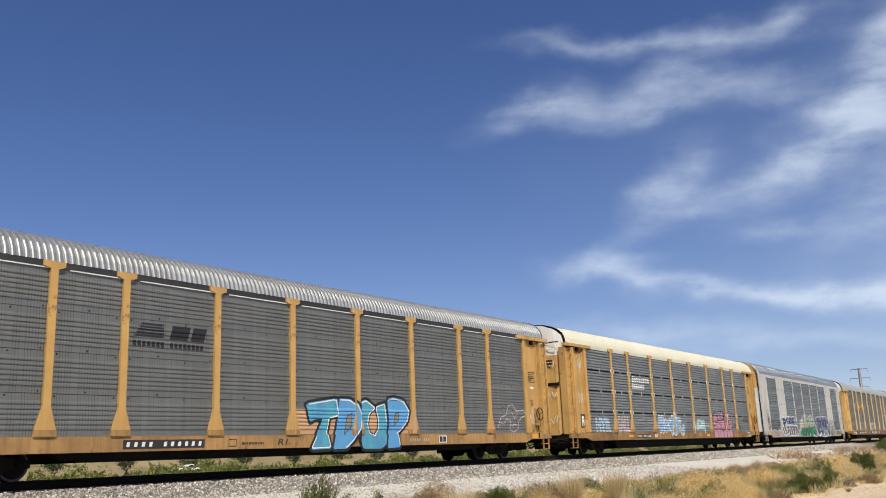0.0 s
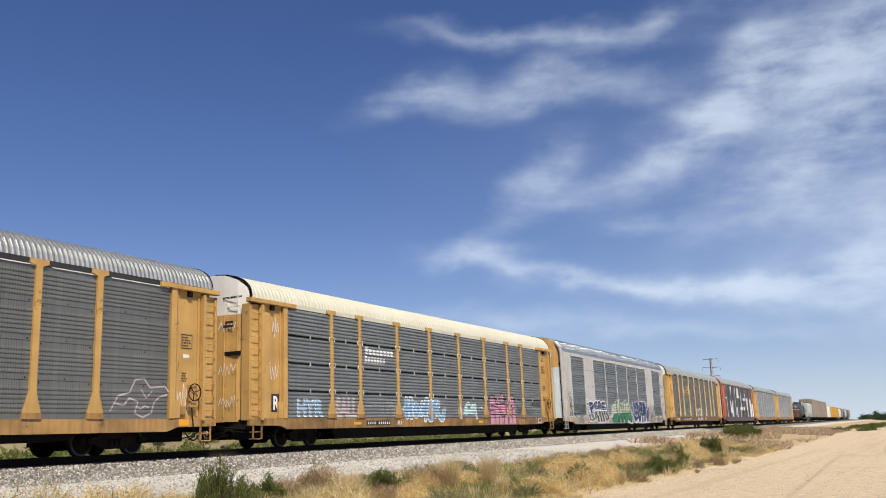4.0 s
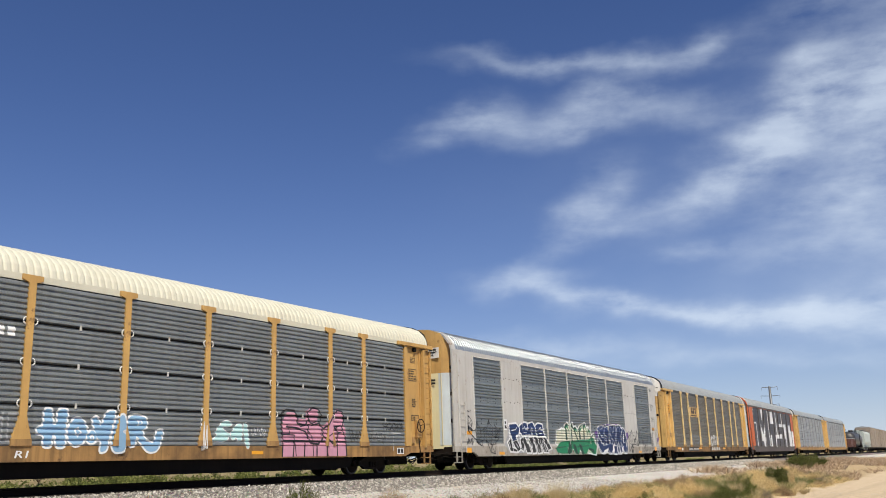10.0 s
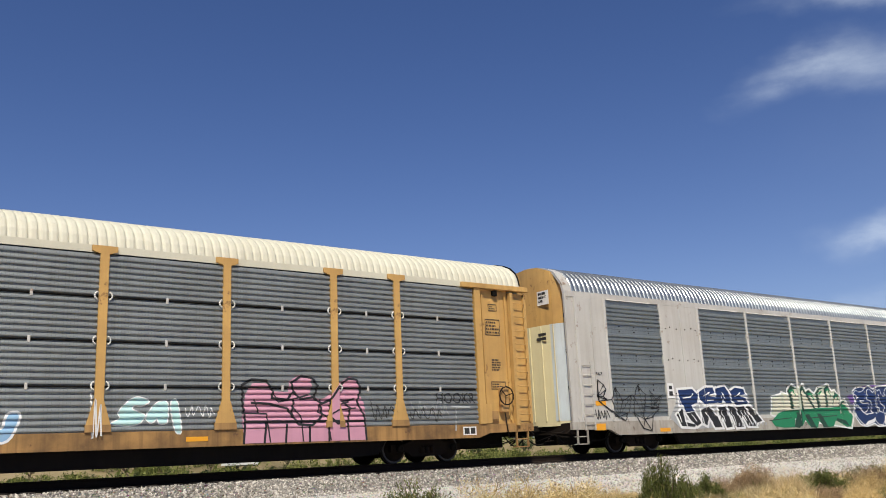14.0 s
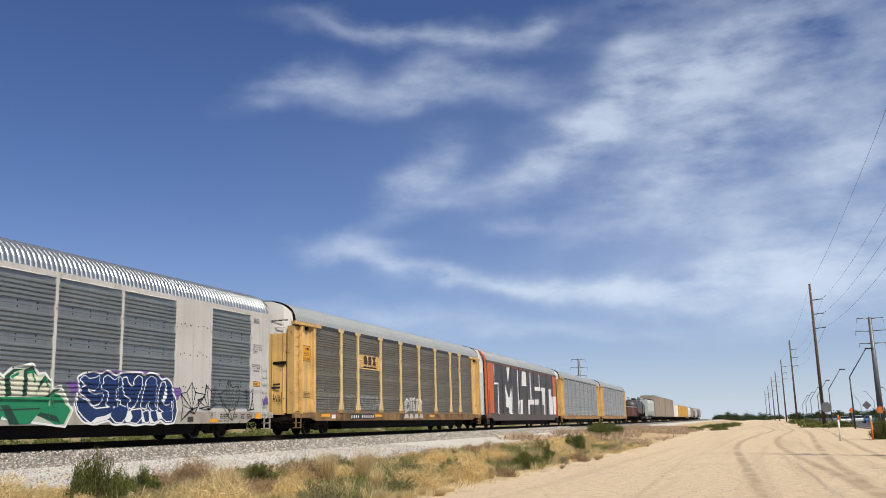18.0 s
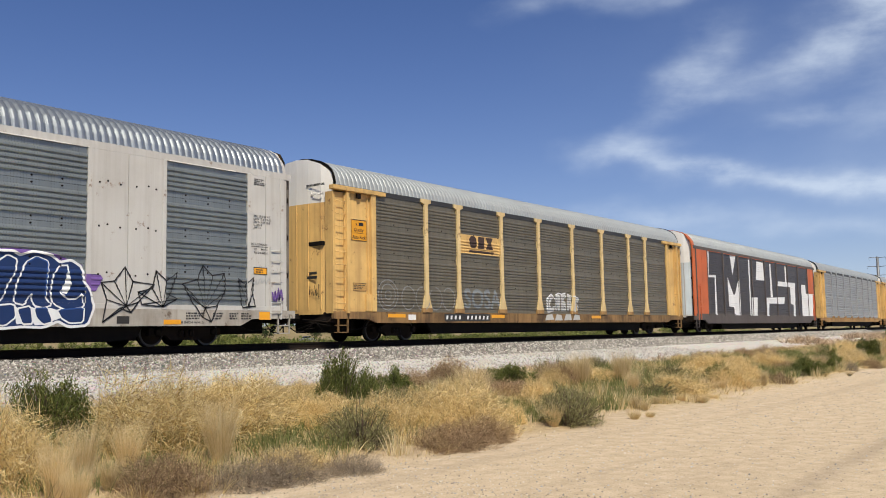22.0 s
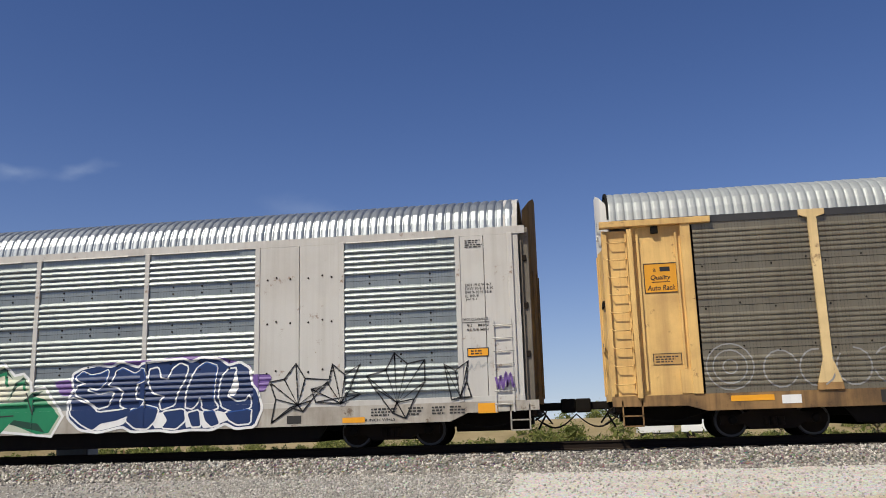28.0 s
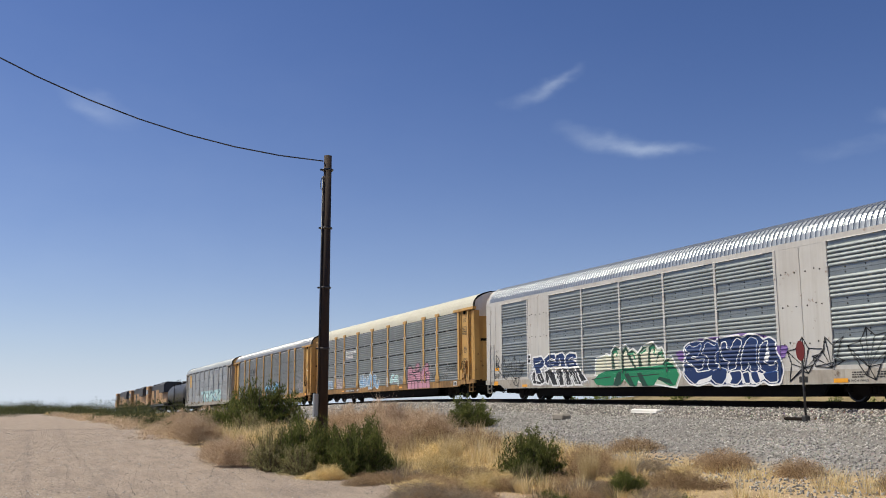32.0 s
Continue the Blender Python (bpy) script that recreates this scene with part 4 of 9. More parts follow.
a1_car, a1_prof = autorack(-8.1, "autorack with light grey screens and turquoise graffiti", M_DUSTGREY, M_SCREEN_FAR, M_ROOFGREY, M_DIRTYSILVER, M_YELLOW, ribs=6, band=0.1, seam=False, post_mat=M_SCREEN_FAR, corr=0.02)
CARS = [(ns_car, 20.5), (cp_car, 49.05), (sl_car, 77.6), (csx_car, 106.2), (my_car, 134.8), (a7_car, 163.4), (a8_car, 191.9), (a1_car, -8.1)]


# ---- other rolling stock ----
M_TANK = worn("black_tank_paint", (0.03, 0.03, 0.032), (0.09, 0.08, 0.07), 0.45, amount=0.5)
M_HOPPER = worn("pale_grey_green_paint", (0.46, 0.50, 0.47), (0.3, 0.3, 0.27), 0.55, amount=0.5)
M_BOXBROWN = worn("brown_grey_paint", (0.30, 0.25, 0.20), (0.2, 0.16, 0.13), 0.65, amount=0.5)
M_BOXYEL = worn("box_yellow_paint", (0.55, 0.33, 0.07), (0.3, 0.18, 0.06), 0.6, amount=0.5)
M_LOCO = worn("locomotive_yellow_paint", (0.46, 0.28, 0.14), (0.14, 0.09, 0.06), 0.6, amount=0.8)
M_LOCOGREY = worn("locomotive_grey_paint", (0.05, 0.05, 0.052), (0.03, 0.03, 0.03), 0.6, amount=0.5)
M_GLASS = shader("dark_cab_glass", (0.02, 0.025, 0.03), 0.08, 0, 0.8)[0]


def running_gear(car, half, mat=M_BLACK):
    bm = B()
    box(bm, -half, half, -0.3, 0.3, 0.55, 0.95)
    box(bm, -half, half, -1.35, 1.35, 0.92, 1.02)
    part("underframe", bm, mat, car)
    for x in (-half + 2.0, half - 2.0):
        truck_part(car, x)
    for s in (-1, 1):
        bm = B()
        box(bm, *sorted((s * half, s * (half + 0.75))), -0.12, 0.12, 0.7, 0.95, 0.02)
        part("coupler", bm, M_BLACK, car)


def tank_car(x0, label, mat):
    car = thing("tank_car", on_track(x0), label, "railway car", "cars of the freight train")
    running_gear(car, 7.7)
    bm = B()
    lathe(bm, [(0.3, -7.5), (1.0, -7.3), (1.4, -6.8), (1.48, -6.2), (1.48, 6.2), (1.4, 6.8), (1.0, 7.3), (0.3, 7.5)], "x", (0, 0, 2.55), 28)
    part("tank", bm, mat, car, "long rounded tank shell")
    bm = B()
    lathe(bm, [(0.45, 3.95), (0.45, 4.35), (0.4, 4.4)], "z", (0, 0, 0), 16)
    part("dome", bm, mat, car)
    bm = B()
    for y in (-0.95, 0.95):
        for z in (4.0, 4.55):
            rod(bm, (-1.6, y, z), (1.6, y, z), 0.03, seg=6)
        for x in (-1.6, 0, 1.6):
            rod(bm, (x, y, 3.7), (x, y, 4.55), 0.03, seg=6)
    part("platform_rail", bm, M_BLACK, car)
    bm = B()
    for x in (-6.2, 6.2):
        prism_x(bm, [(-1.35, 1.0), (1.35, 1.0), (1.3, 2.0), (0.7, 1.4), (-0.7, 1.4), (-1.3, 2.0)], x - 0.2, x + 0.2)
    part("saddle", bm, M_BLACK, car)
    ladder(car, -0.3, 0.3, 1.0, 3.9, -1.52, M_BLACK, 7)
    return car


def hopper_car(x0, label, mat, half=8.2):
    car = thing("hopper_car", on_track(x0), label, "railway car", "cars of the freight train")
    running_gear(car, half)
    bm = B()
    prism_x(bm, [(-1.3, 1.35), (-1.55, 2.0), (-1.55, 3.9), (-1.2, 4.35), (-0.5, 4.5), (0.5, 4.5), (1.2, 4.35), (1.55, 3.9), (1.55, 2.0), (1.3, 1.35)], -half + 1.3, half - 1.3)
    part("body", bm, mat, car, "rounded hopper body")
    for s in (-1, 1):
        bm = B()
        prism(bm, [(s * (half - 1.3), 4.2), (s * (half - 1.3), 2.6), (s * (half - 3.2), 1.35)], -1.2, 1.2)
        box(bm, *sorted((s * (half - 0.15), s * half)), -1.35, 1.35, 1.0, 4.2)
        part("slope_sheet", bm, mat, car)
        ladder(car, *sorted((s * (half - 0.7), s * (half - 0.2))), 1.0, 4.3, -1.45, mat, 9)
    for x in (-3.8, 0.0, 3.8):
        bm = B()
        prism(bm, [(x - 1.5, 1.36), (x + 1.5, 1.36), (x + 0.4, 0.5), (x - 0.4, 0.5)], -1.0, 1.0)
        part("outlet", bm, mat, car)
    bm = B()
    box(bm, -half + 1, half - 1, -0.35, 0.35, 4.5, 4.62)
    part("hatch_trough", bm, mat, car)
    bm = B()
    for y in (-1.0, 1.0):
        box(bm, -half + 0.6, half - 0.6, y - 0.25, y + 0.25, 4.48, 4.52)
    part("running_board", bm, M_DARKMETAL, car)
    return car


def box_car(x0, label, mat, half=8.0, height=4.6, roof=M_ROOFGREY):
    car = thing("box_car", on_track(x0), label, "railway car", "cars of the freight train")
    running_gear(car, half)
    bm = B()
    box(bm, -half, half, -1.5, 1.5, 1.0, height)
    part("body", bm, mat, car, "boxcar side")
    bm = B()
    prism_x(bm, [(-1.53, height), (-1.53, height + 0.1), (0, height + 0.3), (1.53, height + 0.1), (1.53, height)], -half, half)
    part("roof", bm, roof, car)
    bm = B()
    box(bm, -1.6, 1.6, -1.58, -1.5, 1.1, height - 0.15, 0.02)
    part("sliding_door", bm, mat, car)
    rib = mesh_of("side_rib", box(B(), -0.05, 0.05, -1.55, -1.5, 1.0, height), mat)
    for k in range(-8, 9):
        if abs(k) > 1:
            ob = part("side_rib", rib, None, car)
            ob.location.x = k * half / 8.3
    for s in (-1, 1):
        ladder(car, *sorted((s * (half - 0.6), s * (half - 0.15))), 1.0, height - 0.2, -1.52, mat, 8)
    return car


def locomotive(x0):
    car = thing("locomotive", on_track(x0), "dusty yellow and grey diesel freight locomotive", "locomotive", "cars of the freight train")
    bm = B()
    box(bm, -11, 11, -1.5, 1.5, 1.05, 1.35)
    box(bm, -3.2, 3.2, -1.4, 1.4, 0.45, 1.05, 0.1)
    part("frame", bm, M_LOCOGREY, car)
    for s in (-1, 1):
        for d in (-1.9, 0.0, 1.9):
            bm = B()
            for w in (-1, 1):
                lathe(bm, [(0.1, w * 0.8), (0.5, w * 0.8), (0.5, w * 0.68), (0.1, w * 0.66)], "y", (s * 6.8 + d, 0, 0.5), 20)
            part("wheelset", bm, M_RUSTIRON, car)
        bm = B()
        for w in (-1, 1):
            prism(bm, [(s * 6.8 - 2.6, 0.35), (s * 6.8 + 2.6, 0.35), (s * 6.8 + 2.6, 0.75), (s * 6.8 - 2.6, 0.75)], *sorted((w * 0.95, w * 1.1)))
        part("truck", bm, M_LOCOGREY, car)
    bm = B()
    box(bm, -6.2, 9.8, -0.95, 0.95, 1.35, 3.7, 0.06)
    part("hood", bm, M_LOCO, car, "yellow engine hood")
    bm = B()
    prism_x(bm, [(-1.5, 3.1), (-1.5, 4.3), (-1.1, 4.75), (1.1, 4.75), (1.5, 4.3), (1.5, 3.1)], 5.6, 10.2)
    part("radiator", bm, M_LOCOGREY, car, "flared grey radiator housing")
    bm = B()
    box(bm, -6.2, 5.6, -0.98, 0.98, 3.68, 4.55, 0.08)
    for x in (-4.2, -1.4, 2.0):
        box(bm, x - 0.7, x + 0.7, -0.9, 0.9, 4.5, 4.75, 0.08)
    part("roof_equipment", bm, M_DARKMETAL, car)
    bm = B()
    box(bm, -9.0, -6.2, -1.5, 1.5, 1.35, 4.6, 0.12)
    cab = part("cab", bm, M_LOCO, car, "yellow driver's cab")
    for x in (-8.5, -7.3):
        bm = B()
        box(bm, x, x + 0.9, -1.53, -1.49, 3.2, 4.0, 0.01)
        part("window", bm, M_GLASS, cab)
    bm = B()
    box(bm, -10.6, -9.0, -0.85, 0.85, 1.35, 3.0, 0.15)
    part("nose", bm, M_LOCO, car)
    for k in range(7):
        bm = B()
        box(bm, -5.5 + k * 1.5, -4.3 + k * 1.5, -0.99, -0.95, 1.6, 3.6, 0.01)
        part("hood_door", bm, M_LOCO if k != 2 else M_LOCOGREY, car)
    bm = B()
    for x in np.arange(-10.5, 10.6, 1.5):
        rod(bm, (x, -1.48, 1.35), (x, -1.48, 2.35), 0.02, seg=6)
    rod(bm, (-10.5, -1.48, 2.35), (10.5, -1.48, 2.35), 0.022, seg=6)
    part("handrail", bm, M_LOCO, car)
    return car


front = -8.1 - 14.3
CARS += [(tank_car(front - 8.4, "black tank car with a small yellow patch", M_TANK), front - 8.4)]
for k in range(3):
    CARS.append((locomotive(front - 16.8 - 11.7 - 23.2 * k), front - 16.8 - 11.7 - 23.2 * k))
tail = 191.9 + 14.3
M_GONDOLA = worn("rust_red_paint", (0.12, 0.05, 0.038), (0.05, 0.035, 0.03), 0.8, amount=0.8)
ROLL = [("low", 8.0, "rust-red low gondola car with worn sides", M_GONDOLA), ("tank", 8.5, "black tank car with a railed top platform", M_TANK), ("hopper", 8.9, "pale grey-green covered hopper car", M_HOPPER), ("tall", 14.3, "tall dusty tan autorack", M_BOXBROWN), ("tall", 14.3, "tall dusty brown autorack far off", M_BOXBROWN),
        ("box", 8.7, "dusty white boxcar far down the train", M_WHITE), ("box", 8.7, "faded yellow boxcar far down the train", M_BOXYEL), ("box", 8.7, "faded yellow boxcar far down the train", M_BOXYEL), ("box", 8.7, "faded yellow boxcar far down the train", M_BOXYEL), ("hopper", 8.9, "white covered hopper car far off", M_WHITE),
        ("box", 8.7, "dusty brown boxcar far off", M_BOXBROWN), ("tank", 8.5, "black tank car far down the train", M_TANK), ("hopper", 8.9, "pale grey covered hopper car", M_HOPPER), ("tank", 8.5, "black tank car far down the train", M_TANK), ("box", 8.7, "dusty brown boxcar far off", M_BOXBROWN)]
for kind, h, label, mat in ROLL:
    tail += h
    if kind == "tank":
        c = tank_car(tail, label, mat)
    elif kind == "hopper":
        c = hopper_car(tail, label, mat)
    else:
        c = box_car(tail, label, mat, h - 0.7, {"tall": 5.4, "low": 2.5}.get(kind, 4.4))
    CARS.append((c, tail))
    tail += h

# ---- cirrus clouds: a far sheet of sky ----
CLOUDS = [  # bearing to the right of the track's normal, height angle, half sizes, tilt, weight
    (1.17, 0.438, 0.11, 0.011, -0.08, 0.55), (1.30, 0.425, 0.08, 0.012, -0.12, 0.35), (1.355, 0.432, 0.025, 0.014, 0.3, 0.45), (1.50, 0.455, 0.12, 0.02, 0.1, 0.3),
    (1.055, 0.372, 0.06, 0.018, 0.25, 0.5), (1.11, 0.377, 0.045, 0.022, -0.3, 0.4), (1.215, 0.386, 0.07, 0.022, 0.3, 0.58), (1.20, 0.358, 0.05, 0.012, 0.1, 0.4), (1.30, 0.37, 0.07, 0.018, -0.2, 0.4),
    (1.205, 0.278, 0.05, 0.024, 0.6, 0.6), (1.245, 0.258, 0.045, 0.014, 0.2, 0.4), (1.15, 0.232, 0.05, 0.012, 0.5, 0.3), (1.35, 0.288, 0.075, 0.022, 0.45, 0.55), (1.41, 0.325, 0.08, 0.03, 0.5, 0.6), (1.44, 0.378, 0.06, 0.03, 0.6, 0.6),
    (1.52, 0.36, 0.09, 0.045, 0.5, 0.6), (1.53, 0.305, 0.08, 0.035, 0.4, 0.55), (1.50, 0.25, 0.11, 0.03, 0.1, 0.6), (1.66, 0.34, 0.09, 0.06, 0.4, 0.45), (1.60, 0.40, 0.1, 0.035, 0.3, 0.32), (1.66, 0.24, 0.07, 0.05, 0.3, 0.5), (1.77, 0.30, 0.09, 0.09, 0.4, 0.28),
    (1.13, 0.196, 0.05, 0.015, -0.05, 0.65), (1.32, 0.214, 0.045, 0.011, 0.0, 0.5), (1.42, 0.205, 0.06, 0.012, 0.1, 0.3), (1.53, 0.208, 0.08, 0.022, 0.0, 0.55), (1.20, 0.172, 0.07, 0.010, -0.22, 0.75), (1.31, 0.150, 0.10, 0.012, -0.12, 0.95), (1.44, 0.141, 0.09, 0.013, -0.02, 0.85),
    (1.55, 0.160, 0.08, 0.028, 0.15, 0.75), (1.66, 0.155, 0.09, 0.035, 0.1, 0.65), (1.50, 0.117, 0.06, 0.009, -0.05, 0.5), (1.62, 0.105, 0.10, 0.018, 0.0, 0.55), (1.80, 0.15, 0.16, 0.04, 0.0, 0.5),
    (1.15, 0.124, 0.12, 0.012, -0.10, 0.42), (1.36, 0.098, 0.16, 0.012, -0.04, 0.38), (1.0, 0.10, 0.14, 0.012, -0.05, 0.25), (1.95, 0.2, 0.2, 0.12, 0.3, 0.4), (1.8, 0.5, 0.3, 0.08, 0.4, 0.3),
    (-0.955, 0.279, 0.045, 0.010, -0.25, 0.42), (-0.905, 0.268, 0.03, 0.006, -0.25, 0.36), (-1.045, 0.332, 0.035, 0.009, 0.35, 0.27), (-1.02, 0.345, 0.02, 0.006, 0.5, 0.24), (-1.535, 0.30, 0.035, 0.010, -0.3, 0.27), (-0.535, 0.282, 0.022, 0.007, 0.2, 0.30), (-0.60, 0.272, 0.018, 0.006, 0.1, 0.24), (-0.665, 0.278, 0.03, 0.008, -0.1, 0.21), (-0.68, 0.255, 0.05, 0.008, 0.1, 0.15), (-0.30, 0.25, 0.05, 0.012, 0.0, 0.12)]


def build_clouds():
    nu, nv, r = 128, 26, 2400.0
    u0, u1, v0, v1 = -math.pi, math.pi, -0.03, 0.95
    verts, uv = [], []
    for i in range(nu + 1):
        for j in range(nv + 1):
            u, v = u0 + (u1 - u0) * i / nu, v0 + (v1 - v0) * j / nv
            verts.append((r * math.sin(u) * math.cos(v), r * math.cos(u) * math.cos(v), EYE + r * math.sin(v)))
            uv.append((u, v))
    faces = [(i * (nv + 1) + j, i * (nv + 1) + j + 1, (i + 1) * (nv + 1) + j + 1, (i + 1) * (nv + 1) + j) for i in range(nu) for j in range(nv)]
    me = bpy.data.meshes.new("cirrus_clouds")
    me.from_pydata(verts, [], faces)
    lay = me.uv_layers.new(name="sky")
    for p in me.polygons:
        p.use_smooth = True
        for li, vi in zip(p.loop_indices, p.vertices):
            lay.data[li].uv = uv[vi]
    m = bpy.data.materials.new("cirrus")
    m.use_nodes = True
    nt = m.node_tree
    nt.nodes.clear()
    tex = nt.nodes.new("ShaderNodeUVMap")
    tex.uv_map = "sky"

    def moved(scale, off=(0, 0, 0), turn=0.0):
        mp = nt.nodes.new("ShaderNodeMapping")
        mp.inputs["Scale"].default_value, mp.inputs["Location"].default_value, mp.inputs["Rotation"].default_value = scale, off, (0, 0, turn)
        nt.links.new(tex.outputs[0], mp.inputs[0])
        return mp.outputs[0]

    warp = nt.nodes.new("ShaderNodeTexNoise")
    warp.inputs["Scale"].default_value, warp.inputs["Detail"].default_value = 11.0, 7.0
    nt.links.new(moved((1, 1.6, 1)), warp.inputs["Vector"])
    shift = nt.nodes.new("ShaderNodeVectorMath")
    shift.operation = "MULTIPLY_ADD"
    nt.links.new(warp.outputs["Color"], shift.inputs[0])
    shift.inputs[1].default_value, shift.inputs[2].default_value = (0.09, 0.05, 0), (-0.045, -0.025, 0)
    bent = nt.nodes.new("ShaderNodeVectorMath")
    nt.links.new(tex.outputs[0], bent.inputs[0])
    nt.links.new(shift.outputs[0], bent.inputs[1])
    sep = nt.nodes.new("ShaderNodeSeparateXYZ")
    nt.links.new(bent.outputs[0], sep.inputs[0])
    total = None
    for cu, cv, ru, rv, turn, wgt in CLOUDS:
        du, dv = maths(nt, "SUBTRACT", sep.outputs[0], cu), maths(nt, "SUBTRACT", sep.outputs[1], cv)
        c, s = math.cos(turn), math.sin(turn)
        p = maths(nt, "ADD", maths(nt, "MULTIPLY", du, c / ru), maths(nt, "MULTIPLY", dv, s / ru))
        q = maths(nt, "SUBTRACT", maths(nt, "MULTIPLY", dv, c / rv), maths(nt, "MULTIPLY", du, s / rv))
        d2 = maths(nt, "ADD", maths(nt, "MULTIPLY", p, p), maths(nt, "MULTIPLY", q, q))
        g = maths(nt, "MULTIPLY", maths(nt, "POWER", 2.718, maths(nt, "MULTIPLY", d2, -0.95)), wgt)
        total = g if total is None else maths(nt, "ADD", total, g)
    fibre = noise_tex(nt, moved((2.0, 7.0, 1), turn=0.22), 4.0, 6, 0.55)
    puff = noise_tex(nt, moved((1, 1.7, 1), (3, 1, 0)), 11.0, 9, 0.58)
    body = maths(nt, "ADD", maths(nt, "MULTIPLY", fibre, 0.5), maths(nt, "MULTIPLY", puff, 0.5))
    swell = maths(nt, "MULTIPLY_ADD", body, 4.6, -1.4)
    dens = maths(nt, "MULTIPLY", total, swell)
    cloud = ramp(nt, maths(nt, "MULTIPLY", dens, 0.6), [(0.012, (0, 0, 0)), (0.27, (0.24, 0.24, 0.24)), (0.62, (0.58, 0.58, 0.58)), (1.0, (0.74, 0.74, 0.74))])
    # pale haze that thickens towards the horizon, all round
    high = nt.nodes.new("ShaderNodeSeparateXYZ")
    nt.links.new(tex.outputs[0], high.inputs[0])
    haze = maths(nt, "MULTIPLY", maths(nt, "POWER", 2.718, maths(nt, "MULTIPLY", maths(nt, "MAXIMUM", high.outputs[1], 0.0), -11.0)), 0.66)
    fac = maths(nt, "MULTIPLY_ADD", haze, maths(nt, "SUBTRACT", 1.0, cloud), cloud)
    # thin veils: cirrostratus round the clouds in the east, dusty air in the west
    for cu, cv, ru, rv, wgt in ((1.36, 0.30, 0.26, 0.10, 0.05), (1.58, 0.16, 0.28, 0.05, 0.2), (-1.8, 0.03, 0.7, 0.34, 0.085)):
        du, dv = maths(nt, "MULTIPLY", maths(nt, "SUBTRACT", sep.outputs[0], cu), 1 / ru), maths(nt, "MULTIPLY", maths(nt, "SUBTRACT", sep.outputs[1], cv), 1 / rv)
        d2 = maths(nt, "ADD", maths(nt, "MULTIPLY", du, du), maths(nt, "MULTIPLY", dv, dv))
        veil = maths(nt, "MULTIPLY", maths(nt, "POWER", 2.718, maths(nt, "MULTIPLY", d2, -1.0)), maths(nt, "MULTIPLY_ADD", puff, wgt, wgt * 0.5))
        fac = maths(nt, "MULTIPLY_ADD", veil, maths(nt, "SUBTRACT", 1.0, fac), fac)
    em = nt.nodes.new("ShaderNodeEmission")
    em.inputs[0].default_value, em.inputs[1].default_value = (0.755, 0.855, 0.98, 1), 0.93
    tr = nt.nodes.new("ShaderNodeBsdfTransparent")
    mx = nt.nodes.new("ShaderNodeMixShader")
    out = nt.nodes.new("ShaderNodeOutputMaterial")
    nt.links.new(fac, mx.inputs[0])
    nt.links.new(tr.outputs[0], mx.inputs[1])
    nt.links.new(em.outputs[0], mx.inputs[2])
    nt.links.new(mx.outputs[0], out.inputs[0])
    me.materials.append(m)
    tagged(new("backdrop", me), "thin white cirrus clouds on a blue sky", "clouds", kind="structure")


build_clouds()

# ---- poles, wires and lamps ----
def utility_pole(x, y, height, arms=True, r=0.25, lean=0.0):
    p = thing("utility_pole", (x, y, ground_z(x, y) - 0.1), "tall weathered wooden utility pole with insulator arms", "utility pole", "poles along the road")
    bm = B()
    rod(bm, (0, 0, 0), (lean * height, 0, height), r, r * 0.6, 14)
    part("pole", bm, M_POLE, p)
    if arms:
        for z in (height - 2.3, height - 4.3, height - 6.3):
            bm = B()
            rod(bm, (lean * z, 0, z), (lean * z, -1.5, z + 0.12), 0.07, 0.05, 8)
            for k in range(4):
                lathe(bm, [(0.05, -1.15 - 0.1 * k), (0.10, -1.18 - 0.1 * k), (0.05, -1.21 - 0.1 * k)], "y", (lean * z, 0, z + 0.1), 10)
            part("insulator_arm", bm, M_DARKMETAL, p)
    return p


POLES = [(-72, -10), (35.8, -8.0), (134, -6.4), (233, -5.4), (312, -4.1), (391, -2.6), (440, -1.0), (575, 1.0), (690, 3.5)]
for x, y in POLES:
    utility_pole(x, y, 20.0)


def wire(name, a, b, sag, label, r=0.012):
    a, b = Vector(a), Vector(b)
    bm = B()
    n = 14
    pts = [a.lerp(b, k / n) - Vector((0, 0, 4 * sag * (k / n) * (1 - k / n))) for k in range(n + 1)]
    for p, q in zip(pts, pts[1:]):
        rod(bm, p, q, r, seg=5, caps=False)
    return tagged(part(name, bm, M_DARKMETAL), label, "wire", "overhead wires")


for (xa, ya), (xb, yb) in zip(POLES, POLES[1:]):
    for z, off in ((17.75, -1.5), (15.75, -1.5), (13.75, -1.5), (19.8, 0.0)):
        wire("overhead_wire", (xa, ya + off, z), (xb, yb + off, z), 1.3 if z < 19 else 0.9, "dark overhead wire between utility poles", 0.012)


def street_lamp(x, y, side, height=9.0):
    p = thing("street_lamp", (x, y, ground_z(x, y) - 0.05), "dark street lamp with a slanted arm", "street lamp", "street lamps")
    bm = B()
    rod(bm, (0, 0, 0), (0, 0, height * 0.66), 0.10, 0.07, 10)
    rod(bm, (0, 0, height * 0.66), (0, side * 2.0, height), 0.065, 0.05, 8)
    part("mast", bm, M_DARKMETAL, p)
    bm = B()
    box(bm, -0.16, 0.16, *sorted((side * 1.9, side * 2.8)), height - 0.05, height + 0.12, 0.03)
    part("luminaire", bm, M_DARKMETAL, p)
    return p


for k in range(7):
    street_lamp(63.8 + 48 * k, -8.1 - 0.4 * k, -1)
    street_lamp(84 + 48 * k, -31.5, 1)


